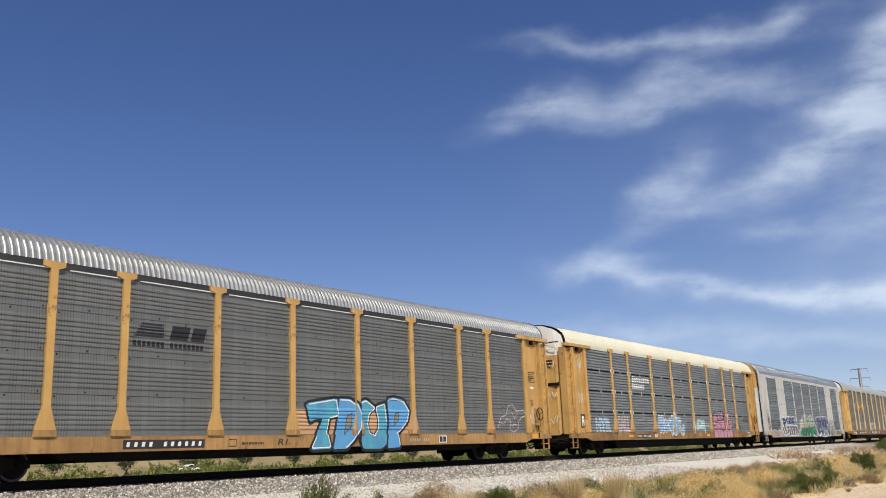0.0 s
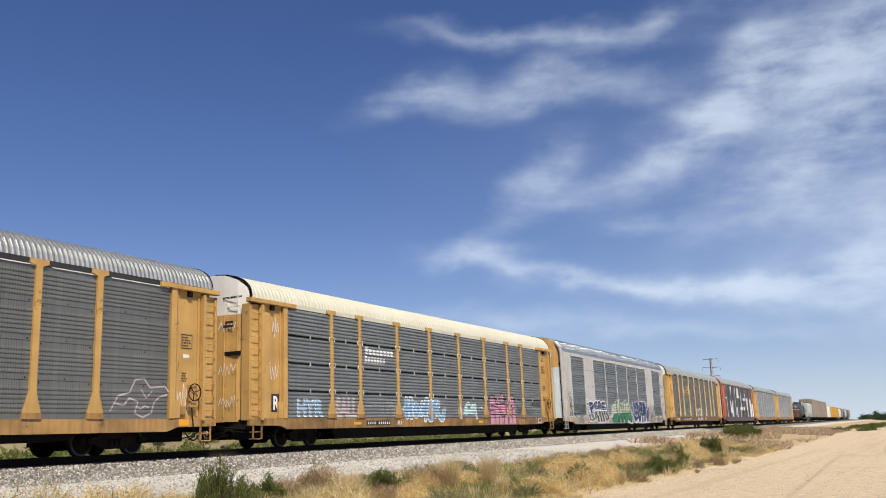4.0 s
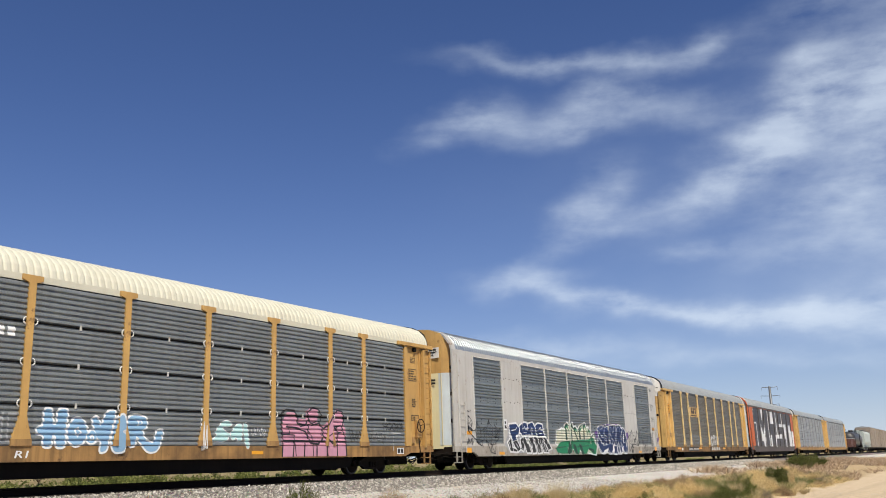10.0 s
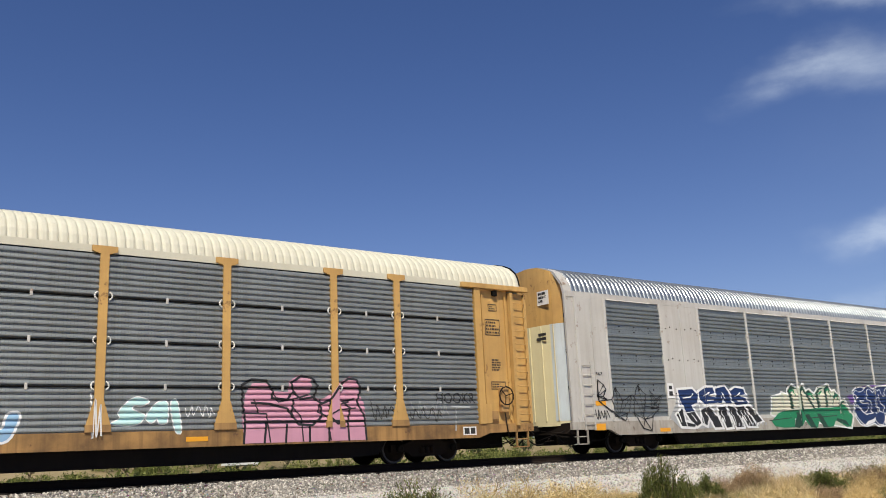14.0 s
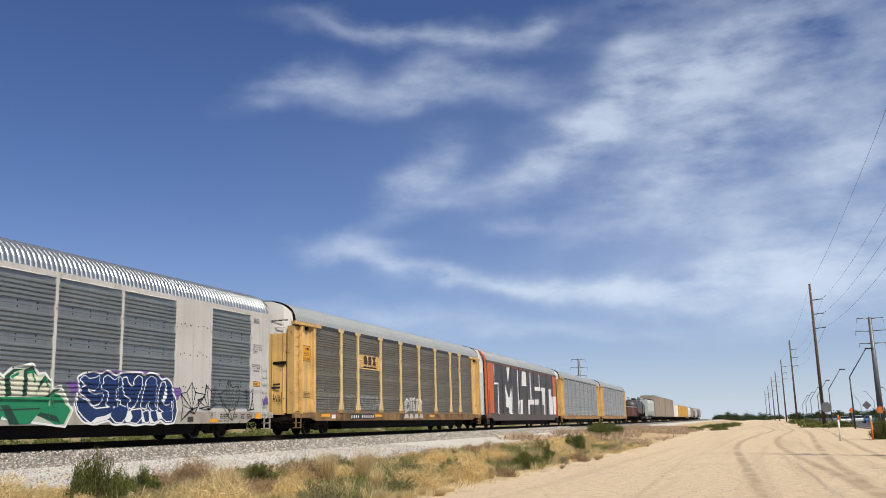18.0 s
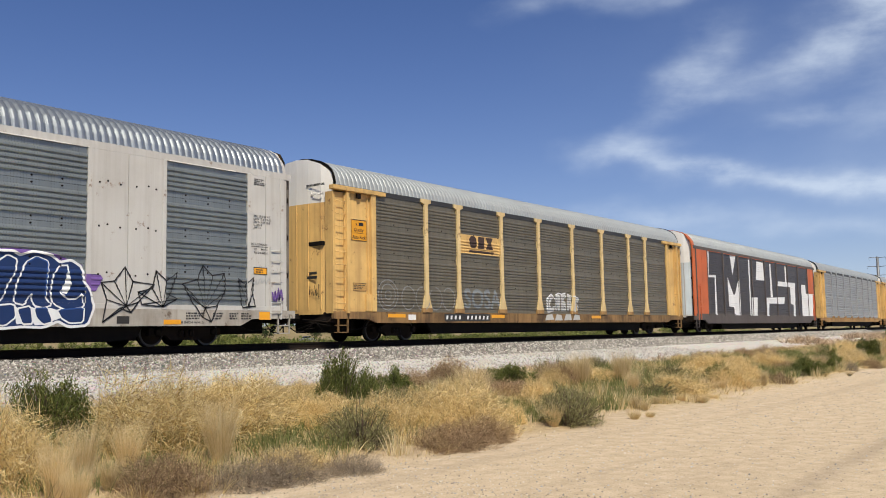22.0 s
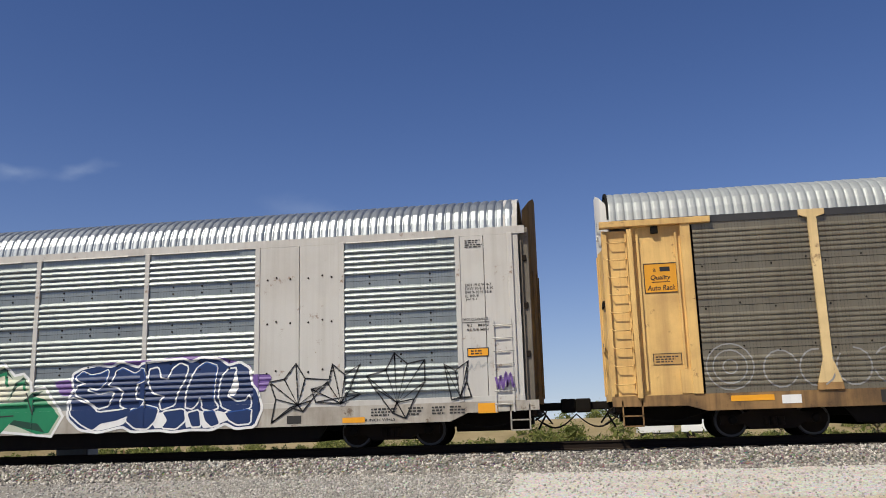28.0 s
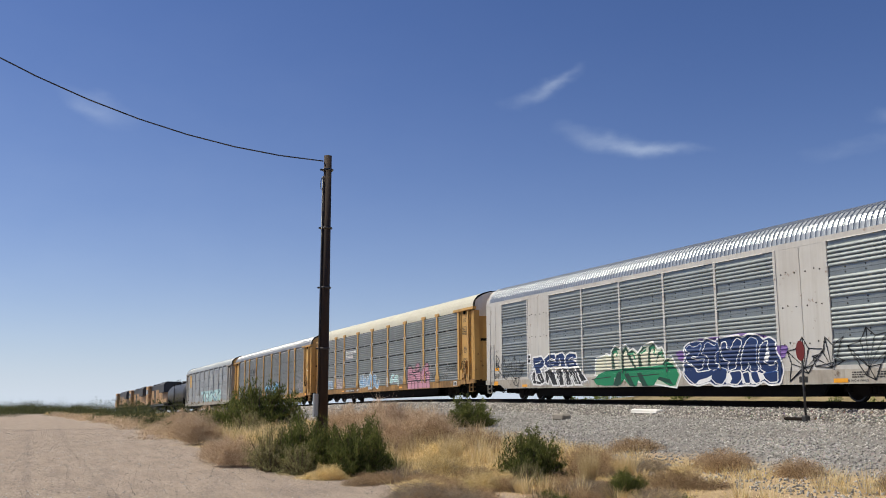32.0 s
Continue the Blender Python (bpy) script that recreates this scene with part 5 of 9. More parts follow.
def steel_tower(x, y, height, turn):
    p = thing("steel_power_pole", pose(x, y, ground_z(x, y) - 0.1, 0, 0, turn), "tall grey steel power pole with crossarms", "power pole", "steel power poles")
    bm = B()
    rod(bm, (0, 0, 0), (0, 0, height), height * 0.029, height * 0.016, 14)
    part("pole", bm, M_STEELPOLE, p)
    for k in range(3):
        z = height * (0.985 - 0.12 * k)
        bm = B()
        w = 2.6 + 0.5 * (k % 2)
        rod(bm, (0, -w, z + 0.15), (0, 0, z), 0.08, 0.12, 8)
        rod(bm, (0, 0, z), (0, w, z + 0.15), 0.12, 0.08, 8)
        for s in (-1, 1):
            rod(bm, (0, s * w, z + 0.12), (0, s * w, z - 0.9), 0.06, 0.05, 6)
        part("crossarm", bm, M_STEELPOLE, p)
    return p


steel_tower(212, -21.6, 22.5, 0)
steel_tower(330, 66, 25.0, 15)
steel_tower(640, 140, 25.0, 15)

# wooden mast by the verge with its span wire
mx_, my_ = -26.77, 6.27
mast = thing("wooden_pole", (mx_, my_, ground_z(mx_, my_) - 0.1), "dark brown wooden pole with a conduit and meter box", "pole")
bm = B()
rod(bm, (0, 0, 0), (0, 0, 9.3), 0.17, 0.122, 16)
part("pole", bm, M_MAST, mast)
bm = B()
rod(bm, (0.05, -0.17, 0), (0.05, -0.16, 8.6), 0.03, seg=8)
part("conduit", bm, M_DARKMETAL, mast)
for z in (3.1, 5.0, 6.9, 8.8):
    bm = B()
    lathe(bm, [(0.17, z), (0.185, z + 0.01), (0.185, z + 0.05), (0.17, z + 0.06)], "z", (0, 0, 0), 14)
    box(bm, -0.03, 0.03, -0.25, -0.15, z, z + 0.05)
    part("clamp", bm, M_DARKMETAL, mast)
bm = B()
box(bm, -0.05, 0.12, -0.31, -0.16, 1.05, 1.75, 0.02)
part("meter_box", bm, M_GALV, mast, "pale grey meter box")
bm = B()
pts = [(0.08 + 0.16 * math.cos(a), -0.2, 8.35 + 0.2 * math.sin(a)) for a in np.linspace(0, math.tau, 15)]
for p, q in zip(pts, pts[1:]):
    rod(bm, p, q, 0.012, seg=5)
part("wire_loop", bm, M_DARKMETAL, mast)
utility_pole(-26.77, -13.75, 18.2, False, 0.17)
wire("span_wire", (mx_, my_ - 0.15, 9.0), (-26.77, -13.73, 17.95), 2.31, "black span wire running from the wooden pole", 0.022)

# red target beside the track
st = thing("track_signal_target", (-19.3, 18.35, ground_z(-19.3, 18.35)), "red oval target on a thin dark post beside the rails", "track sign")
bm = B()
rod(bm, (0, 0, -0.1), (0, 0, 2.1), 0.035, seg=10)
part("post", bm, M_DARKMETAL, st)
bm = B()
ring = [(0.16 * math.cos(a), 2.04 + 0.29 * math.sin(a)) for a in np.linspace(0, math.tau, 25)[:-1]]
prism(bm, ring, -0.06, -0.04)
part("target_plate", bm, M_SIGNRED, st, "dull red oval plate")
bm = B()
box(bm, -0.09, 0.09, -0.1, 0.1, -0.05, 0.2, 0.03)
part("base", bm, M_DARKMETAL, st)
bm = B()
box(bm, -0.8, -0.06, -0.05, 0.05, 0.05, 0.14, 0.02)
part("switch_rod", bm, M_RUSTIRON, st)
cab = thing("relay_cabinet", (-15.3, 24.4, 0.9), "small pale grey trackside cabinet beyond the rails", "cabinet")
bm = B()
box(bm, -0.5, 0.5, -0.3, 0.3, 0, 1.25, 0.02)
part("body", bm, M_STEELPOLE, cab)
bm = B()
box(bm, -0.46, 0.46, -0.325, -0.3, 0.1, 1.15, 0.01)
part("door", bm, M_GALV, cab)


# ---- asphalt road, kerb and traffic south of the track ----
M_ASPHALT = worn("asphalt", (0.075, 0.075, 0.078), (0.11, 0.105, 0.1), 0.9, amount=0.5)
M_KERB = worn("concrete", (0.42, 0.40, 0.37), (0.3, 0.28, 0.25), 0.85)
M_LINE = worn("road_paint", (0.7, 0.68, 0.6), (0.4, 0.38, 0.35), 0.7)
road = thing("asphalt_road", (0, 0, 0), "grey asphalt road with a pale kerb", "road")
tagged(road, kind="structure")
bm = B()
box(bm, -40, 900, -29.0, -10.2, -0.06, 0.02)
part("carriageway", bm, M_ASPHALT, road)
for y in (-10.2, -29.2):
    bm = B()
    box(bm, -40, 900, y, y + 0.2, -0.05, 0.14)
    part("kerb", bm, M_KERB, road)
for k in range(40):
    bm = B()
    box(bm, 30 + 9 * k, 33 + 9 * k, -19.7, -19.55, 0.02, 0.026)
    part("lane_line", bm, M_LINE, road)

M_CARWHITE = worn("white_car_paint", (0.75, 0.75, 0.74), (0.6, 0.6, 0.58), 0.25, amount=0.1)
M_CARDARK = worn("dark_car_paint", (0.02, 0.02, 0.024), (0.04, 0.04, 0.04), 0.25, amount=0.2)
M_CARBLUE = worn("blue_car_paint", (0.10, 0.22, 0.34), (0.1, 0.2, 0.3), 0.25, amount=0.2)
M_CARGREY = worn("grey_car_paint", (0.28, 0.29, 0.3), (0.2, 0.2, 0.2), 0.25, amount=0.2)
M_TYRE = worn("rubber", (0.02, 0.02, 0.02), (0.05, 0.05, 0.045), 0.85)


def motor_car(x, y, turn, paint, label, tall=False):
    c = thing("jeep" if tall else "car", pose(x, y, ground_z(x, y) + 0.02, 0, 0, turn), label, "car", "cars on the road")
    bm = B()
    if tall:
        prism(bm, [(-2.1, 0.45), (2.0, 0.45), (2.0, 1.05), (0.6, 1.12), (-2.1, 1.12)], -0.85, 0.85)
    else:
        prism(bm, [(-2.2, 0.3), (2.2, 0.3), (2.25, 0.7), (1.9, 0.85), (0.9, 0.95), (-1.7, 0.98), (-2.2, 0.85)], -0.87, 0.87)
    bmesh.ops.bevel(bm, geom=bm.edges[:], offset=0.05, segments=2, affect="EDGES")
    part("body", bm, paint, c)
    bm = B()
    if tall:
        prism(bm, [(-2.05, 1.12), (0.62, 1.12), (0.35, 1.82), (-2.05, 1.84)], -0.78, 0.78)
    else:
        prism(bm, [(-1.75, 0.97), (0.95, 0.94), (0.2, 1.42), (-1.1, 1.45)], -0.75, 0.75)
    bmesh.ops.bevel(bm, geom=bm.edges[:], offset=0.05, segments=2, affect="EDGES")
    part("cabin", bm, M_GLASS, c, "dark glazed cabin")
    bm = B()
    if tall:
        box(bm, -2.05, 0.38, -0.79, 0.79, 1.82, 1.88, 0.02)
    else:
        box(bm, -1.08, 0.2, -0.72, 0.72, 1.42, 1.48, 0.02)
    part("roof", bm, paint, c)
    for wx in (-1.35, 1.35):
        for wy in (-0.86, 0.86):
            bm = B()
            r = 0.4 if tall else 0.32
            lathe(bm, [(r * 0.6, -0.11), (r, -0.09), (r, 0.09), (r * 0.6, 0.11)], "y", (wx, wy, r), 18)
            w = part("wheel", bm, M_TYRE, c)
            bm = B()
            lathe(bm, [(r * 0.3, -0.125), (r * 0.58, -0.12), (r * 0.58, 0.12), (r * 0.3, 0.125)], "y", (wx, wy, r), 14)
            part("rim", bm, M_GALV, w)
    if tall:
        bm = B()
        lathe(bm, [(0.2, 0), (0.38, 0.02), (0.38, 0.2), (0.2, 0.22)], "x", (-2.35, 0, 1.0), 18)
        part("spare_wheel", bm, M_TYRE, c)
    return c


motor_car(108, -17.3, 180, M_CARDARK, "black off-road car with a hard top", True)
motor_car(98, -13.2, 180, M_CARWHITE, "white saloon car on the asphalt road")
motor_car(118, -14.0, 175, M_CARGREY, "grey saloon car on the asphalt road")
motor_car(190, -13.0, 180, M_CARWHITE, "white saloon car far off on the asphalt road")
motor_car(205, -16.5, 180, M_CARWHITE, "white saloon car far off on the asphalt road")
motor_car(185, -16.8, 180, M_CARBLUE, "blue saloon car far off on the asphalt road")
motor_car(150, -24.0, 0, M_CARWHITE, "white saloon car on the asphalt road")
motor_car(250, -15.0, 180, M_CARGREY, "grey saloon car far off on the asphalt road")

def pickup_truck(x, y, turn, paint, label):
    c = thing("pickup_truck", pose(x, y, ground_z(x, y) + 0.02, 0, 0, turn), label, "car")
    bm = prism(B(), [(-2.7, 0.5), (2.6, 0.5), (2.65, 0.85), (2.5, 1.05), (1.2, 1.12), (-2.7, 1.1)], -0.95, 0.95)
    bmesh.ops.bevel(bm, geom=bm.edges[:], offset=0.05, segments=2, affect="EDGES")
    part("body", bm, paint, c)
    bm = prism(B(), [(-0.75, 1.1), (1.2, 1.1), (0.6, 1.75), (-0.65, 1.78)], -0.82, 0.82)
    bmesh.ops.bevel(bm, geom=bm.edges[:], offset=0.06, segments=2, affect="EDGES")
    cabin = part("cabin", bm, paint, c)
    for side in (-1, 1):
        part("window", prism(B(), [(-0.5, 1.2), (0.9, 1.2), (0.5, 1.65), (-0.5, 1.66)], *sorted((side * 0.81, side * 0.835))), M_GLASS, cabin, "dark side window")
    part("load_bed", box(B(), -2.62, -0.85, -0.8, 0.8, 1.08, 1.12), M_TYRE, c, "dark open load bed")
    for px in (-1.7, 1.65):
        for side in (-1, 1):
            part("wheel", lathe(B(), [(0.12, side * 0.98), (0.36, side * 0.97), (0.38, side * 0.9), (0.38, side * 0.78), (0.2, side * 0.76)], "y", (px, 0, 0.38), 16), M_TYRE, c)
    return c


TRAFFIC = [(pickup_truck(130, 165, 180, M_CARWHITE, "white pickup truck driving beyond the track"), 130.1, -23.3, 180),
           (motor_car(-357, 165, 0, M_CARGREY, "grey car driving on the road beyond the track"), -357.6, 23.5, 0)]


def box_trailer(x, y, length, height, turn):
    """A white van trailer standing on the field."""
    t = thing("box_trailer", pose(x, y, ground_z(x, y), 0, 0, turn), "white box trailer parked on the far field", "trailer", "trailers beyond the track")
    part("body", box(B(), -length / 2, length / 2, -1.25, 1.25, 1.1, height, 0.05), M_CARWHITE, t)
    part("chassis", box(B(), -length / 2 + 0.4, length / 2 - 0.4, -0.5, 0.5, 0.85, 1.1), M_DARKMETAL, t)
    for q in (-0.32, -0.22):
        for side in (-1, 1):
            part("wheel", lathe(B(), [(0.2, side * 1.2), (0.5, side * 1.2), (0.5, side * 0.95), (0.2, side * 0.95)], "y", (length * q, 0, 0.5), 14), M_BLACK, t)
    for side in (-1, 1):
        part("landing_leg", box(B(), length * 0.25, length * 0.25 + 0.1, side * 0.8 - 0.05, side * 0.8 + 0.05, 0.0, 1.1), M_DARKMETAL, t)


for x, y, length, height, turn in ((12.5, 158, 6.0, 4.0, 4), (20.5, 159, 7.0, 3.7, -6), (70.0, 160, 6.5, 4.2, 8)):
    box_trailer(x, y, length, height, turn)

M_MARKER = worn("white_marker_plastic", (0.7, 0.68, 0.62), (0.5, 0.45, 0.4), 0.5)
M_MARKORANGE = worn("orange_marker_plastic", (0.62, 0.16, 0.03), (0.4, 0.12, 0.04), 0.5)
for x, y, low, top, h, lab in ((62.5, -3.7, M_MARKER, M_MARKORANGE, 1.35, "white marker post with an orange cap"), (63.6, -5.7, M_MARKORANGE, M_MARKER, 1.25, "orange marker post with a white cap")):
    p = thing("marker_post", (x, y, -0.03), lab, "marker post")
    bm = B()
    rod(bm, (0, 0, 0), (0, 0, h), 0.06, seg=10)
    part("post", bm, low, p)
    bm = B()
    rod(bm, (0, 0, h), (0, 0, h + 0.3), 0.065, seg=10)
    part("cap", bm, top, p)


def road_sign(x, y, z, plate, mat, lab):
    p = thing("road_sign", (x, y, 0), lab, "road sign")
    bm = B()
    rod(bm, (0.03, 0, 0), (0.03, 0, z + 0.4), 0.04, seg=8)
    part("post", bm, M_STEELPOLE, p)
    bm = B()
    n = len(plate)
    a = [bm.verts.new((-0.02, y0, z + z0)) for y0, z0 in plate]
    b = [bm.verts.new((0.0, y0, z + z0)) for y0, z0 in plate]
    bm.faces.new(a)
    bm.faces.new(b[::-1])
    for k in range(n):
        bm.faces.new((a[k], b[k], b[(k + 1) % n], a[(k + 1) % n]))
    part("plate", bm, mat, p)


octo = [(0.5 * math.cos(math.pi / 8 + k * math.pi / 4), 0.5 * math.sin(math.pi / 8 + k * math.pi / 4)) for k in range(8)]
diamond = [(0.65, 0), (0, 0.65), (-0.65, 0), (0, -0.65)]
road_sign(118, -6.0, 2.6, [(p * 1.3, q * 1.3) for p, q in octo], M_STEELPOLE, "grey back of an octagonal road sign")
road_sign(130, -9.7, 2.2, [(p * 0.6, q * 0.6) for p, q in diamond], M_MARKORANGE, "orange diamond sign beside the asphalt road")
road_sign(92, -9.2, 2.0, [(-0.22, -0.3), (0.22, -0.3), (0.22, 0.3), (-0.22, 0.3)], M_MARKORANGE, "small orange sign on a thin post")
road_sign(150, -13.4, 3.0, diamond, M_STEELPOLE, "grey back of a diamond road sign")

# ---- plants ----
def leaf_material(name, stops, rough=0.7, through=0.4):
    m, nt, n = shader(name, stops[0][1], rough, 0, 0.2)
    geo = nt.nodes.new("ShaderNodeNewGeometry")
    info = nt.nodes.new("ShaderNodeObjectInfo")
    col = ramp(nt, geo.outputs["Random Per Island"], stops)
    hs = nt.nodes.new("ShaderNodeHueSaturation")
    nt.links.new(col, hs.inputs["Color"])
    nt.links.new(maths(nt, "MULTIPLY_ADD", info.outputs["Random"], 0.35, 0.82), hs.inputs["Value"])
    nt.links.new(hs.outputs[0], n.inputs["Base Color"])
    # thin blades let some light through
    thin = nt.nodes.new("ShaderNodeBsdfTranslucent")
    nt.links.new(hs.outputs[0], thin.inputs["Color"])
    both = nt.nodes.new("ShaderNodeMixShader")
    both.inputs[0].default_value = through
    nt.links.new(n.outputs[0], both.inputs[1])
    nt.links.new(thin.outputs[0], both.inputs[2])
    nt.links.new(both.outputs[0], nt.nodes["Material Output"].inputs[0])
    return m


M_STRAW = leaf_material("dry_straw", [(0.0, (0.17, 0.10, 0.035)), (0.1, (0.5, 0.355, 0.15)), (0.35, (0.69, 0.525, 0.24)), (0.75, (0.88, 0.72, 0.38)), (1.0, (0.96, 0.85, 0.56))], through=0.5)
M_PALESTRAW = leaf_material("pale_straw", [(0.0, (0.48, 0.36, 0.17)), (0.5, (0.74, 0.60, 0.33)), (1.0, (0.88, 0.77, 0.52))], through=0.5)
M_PINKSTRAW = leaf_material("pinkish_tan_seed_heads", [(0.0, (0.22, 0.14, 0.08)), (0.4, (0.52, 0.38, 0.25)), (1.0, (0.80, 0.66, 0.49))], through=0.5)
M_BROWNSTRAW = leaf_material("brown_dead_stems", [(0.0, (0.10, 0.06, 0.03)), (0.5, (0.38, 0.26, 0.15)), (1.0, (0.62, 0.46, 0.28))], through=0.38)
M_GREENGRASS = leaf_material("green_grass_blades", [(0.0, (0.10, 0.13, 0.04)), (0.5, (0.21, 0.24, 0.08)), (1.0, (0.38, 0.36, 0.16))])
M_SHRUB = leaf_material("shrub_leaves", [(0.0, (0.06, 0.075, 0.018)), (0.5, (0.13, 0.152, 0.038)), (1.0, (0.25, 0.255, 0.08))], through=0.38)
M_FARSCRUB = leaf_material("dark_scrub_leaves", [(0.0, (0.03, 0.036, 0.014)), (0.5, (0.075, 0.088, 0.034)), (1.0, (0.14, 0.15, 0.06))], through=0.3)
M_GREYSHRUB = leaf_material("grey_shrub_twigs", [(0.0, (0.12, 0.095, 0.065)), (0.5, (0.27, 0.215, 0.155)), (1.0, (0.42, 0.35, 0.27))])
M_TREE = leaf_material("tree_leaves", [(0.0, (0.016, 0.03, 0.012)), (0.5, (0.04, 0.065, 0.022)), (1.0, (0.08, 0.11, 0.04))])
M_BARK = worn("bark", (0.13, 0.09, 0.06), (0.07, 0.05, 0.035), 0.9)


def blades(centres, radius, height, count, width, lean, r):
    """Vertices and triangles of many thin blades standing in tufts."""
    n = len(centres)
    c = np.repeat(centres, count, axis=0)
    rad = np.repeat(radius, count)
    hgt = np.repeat(height, count) * r.uniform(0.45, 1.1, n * count)
    a = r.uniform(0, math.tau, n * count)
    q = rad * np.sqrt(r.uniform(0, 1, n * count))
    base = c + np.stack([q * np.cos(a), q * np.sin(a), np.zeros(n * count)], 1)
    out = lean * (0.25 + q / np.maximum(rad, 1e-6)) * r.uniform(0.3, 1.2, n * count)
    b = a + r.normal(0, 0.6, n * count)
    tip = base + np.stack([np.cos(b) * out * hgt, np.sin(b) * out * hgt, hgt], 1)
    mid = base * 0.5 + tip * 0.5
    mid[:, 2] += 0.12 * hgt
    side = r.uniform(0, math.tau, n * count)
    w = width * r.uniform(0.6, 1.3, n * count)
    s = np.stack([np.cos(side) * w, np.sin(side) * w, np.zeros(n * count)], 1)
    v = np.stack([base - s, base + s, mid + s * 0.7, mid - s * 0.7, tip], 1).reshape(-1, 3)
    k = np.arange(n * count)[:, None] * 5
    quads = np.concatenate([k, k + 1, k + 2, k + 3], 1)
    tris = np.concatenate([k + 3, k + 2, k + 4], 1)
    return v, quads, tris


def stuff(name, v, polys, material, label, category):
    me = bpy.data.meshes.new(name)
    sizes = np.concatenate([np.full(len(p), p.shape[1]) for p in polys])
    loops = np.concatenate([p.ravel() for p in polys])
    me.vertices.add(len(v))
    me.vertices.foreach_set("co", v.astype(np.float32).ravel())
    me.loops.add(len(loops))
    me.loops.foreach_set("vertex_index", loops.astype(np.int32))
    me.polygons.add(len(sizes))
    me.polygons.foreach_set("loop_start", np.concatenate([[0], np.cumsum(sizes)[:-1]]).astype(np.int32))
    me.update(calc_edges=True)
    me.validate()
    me.materials.append(material)
    return tagged(new(name, me), label, category, kind="stuff")


def verge_points(n, x0, x1, o0, o1, clump, thresh, seed):
    """Scattered places on the verge, thicker where a slow noise is high."""
    r = np.random.default_rng(seed)
    out = []
    while len(out) < n:
        x = r.uniform(x0, x1)
        o = r.uniform(o0 - verge_in(x), o1 - 0.5 * verge_in(x))
        f = noise.noise(Vector((x * clump, o * clump * 1.6, seed * 3.1)))
        edge = 7.9 - verge_in(x) + 1.0 * noise.noise(Vector((x * 0.25, 1.7, 0)))
        if f > thresh + r.normal(0, 0.12) and o > edge and not (-22 < x < 4.5 and o > 10.6 + noise.noise(Vector((x * 0.6, 0, 2)))):
            y = o + bend(x)[0]
            out.append((x, y, ground_z(x, y) - 0.02))
    return np.array(out)


def grass_field(name, n, x0, x1, o0, o1, clump, thresh, seed, mat, label, count=34, rad=(0.1, 0.3), hgt=(0.16, 0.42), width=0.006, lean=0.5):
    r = np.random.default_rng(seed + 50)
    c = verge_points(n, x0, x1, o0, o1, clump, thresh, seed)
    d = np.hypot(c[:, 0], c[:, 1])
    wide = np.maximum(1.0, d / 22)
    v, q, t = blades(c, r.uniform(*rad, n), r.uniform(*hgt, n), count, width, lean, r)
    # far tufts get broader blades so that they still cover
    k = np.repeat(wide, count * 5)[:, None]
    ctr = np.repeat(v.reshape(-1, 5, 3).mean(1), 5, axis=0)
    v[:, :2] = ctr[:, :2] + (v[:, :2] - ctr[:, :2]) * np.minimum(k, 2.2)
    return stuff(name, v, [q, t], mat, label, "grass")


grass_field("dry_grass", 2600, -65, 60, 7.8, 13.4, 0.32, -0.05, 1, M_STRAW, "golden dry desert grass in tufts", 34, (0.12, 0.36), (0.10, 0.28), 0.0055, 1.0)
grass_field("dry_grass_far", 1300, 55, 150, 7.8, 17.0, 0.1, -0.1, 2, M_PINKSTRAW, "golden dry grass along the track", 20, (0.3, 0.7), (0.2, 0.5), 0.014, 0.8)
grass_field("dry_grass_west", 700, -150, -60, 6.5, 15.0, 0.1, -0.05, 3, M_STRAW, "golden dry grass along the track", 20, (0.3, 0.7), (0.25, 0.6), 0.014)
grass_field("pale_grass", 240, -60, 60, 7.9, 12.0, 0.45, 0.12, 4, M_PALESTRAW, "pale feathery bunch grass", 60, (0.05, 0.14), (0.25, 0.5), 0.004, 0.5)
grass_field("dead_stems", 900, -60, 60, 8.4, 14.6, 0.5, 0.05, 5, M_BROWNSTRAW, "brown dead weed stems", 30, (0.12, 0.35), (0.08, 0.3), 0.0045, 1.0)
grass_field("green_grass", 1900, 4, 55, 8.4, 13.0, 0.3, -0.12, 6, M_GREENGRASS, "green grass clumps on the verge", 36, (0.1, 0.3), (0.12, 0.36), 0.005, 0.6)
grass_field("feathery_grass_west", 300, -36, -18, 8.4, 12.5, 0.34, 0.06, 9, M_PALESTRAW, "tall pale feathery grass round the wooden pole", 44, (0.1, 0.3), (0.35, 0.8), 0.0045, 0.4)
grass_field("tan_grass_west", 300, -36, -16, 8.6, 13.0, 0.3, 0.0, 10, M_STRAW, "golden dead grass round the wooden pole", 40, (0.1, 0.35), (0.15, 0.4), 0.0045, 0.6)
grass_field("grass_stubble", 5200, -45, 50, 7.6, 14.6, 0.15, -0.5, 8, M_PALESTRAW, "short straw stubble", 12, (0.1, 0.4), (0.04, 0.11), 0.005, 1.1)


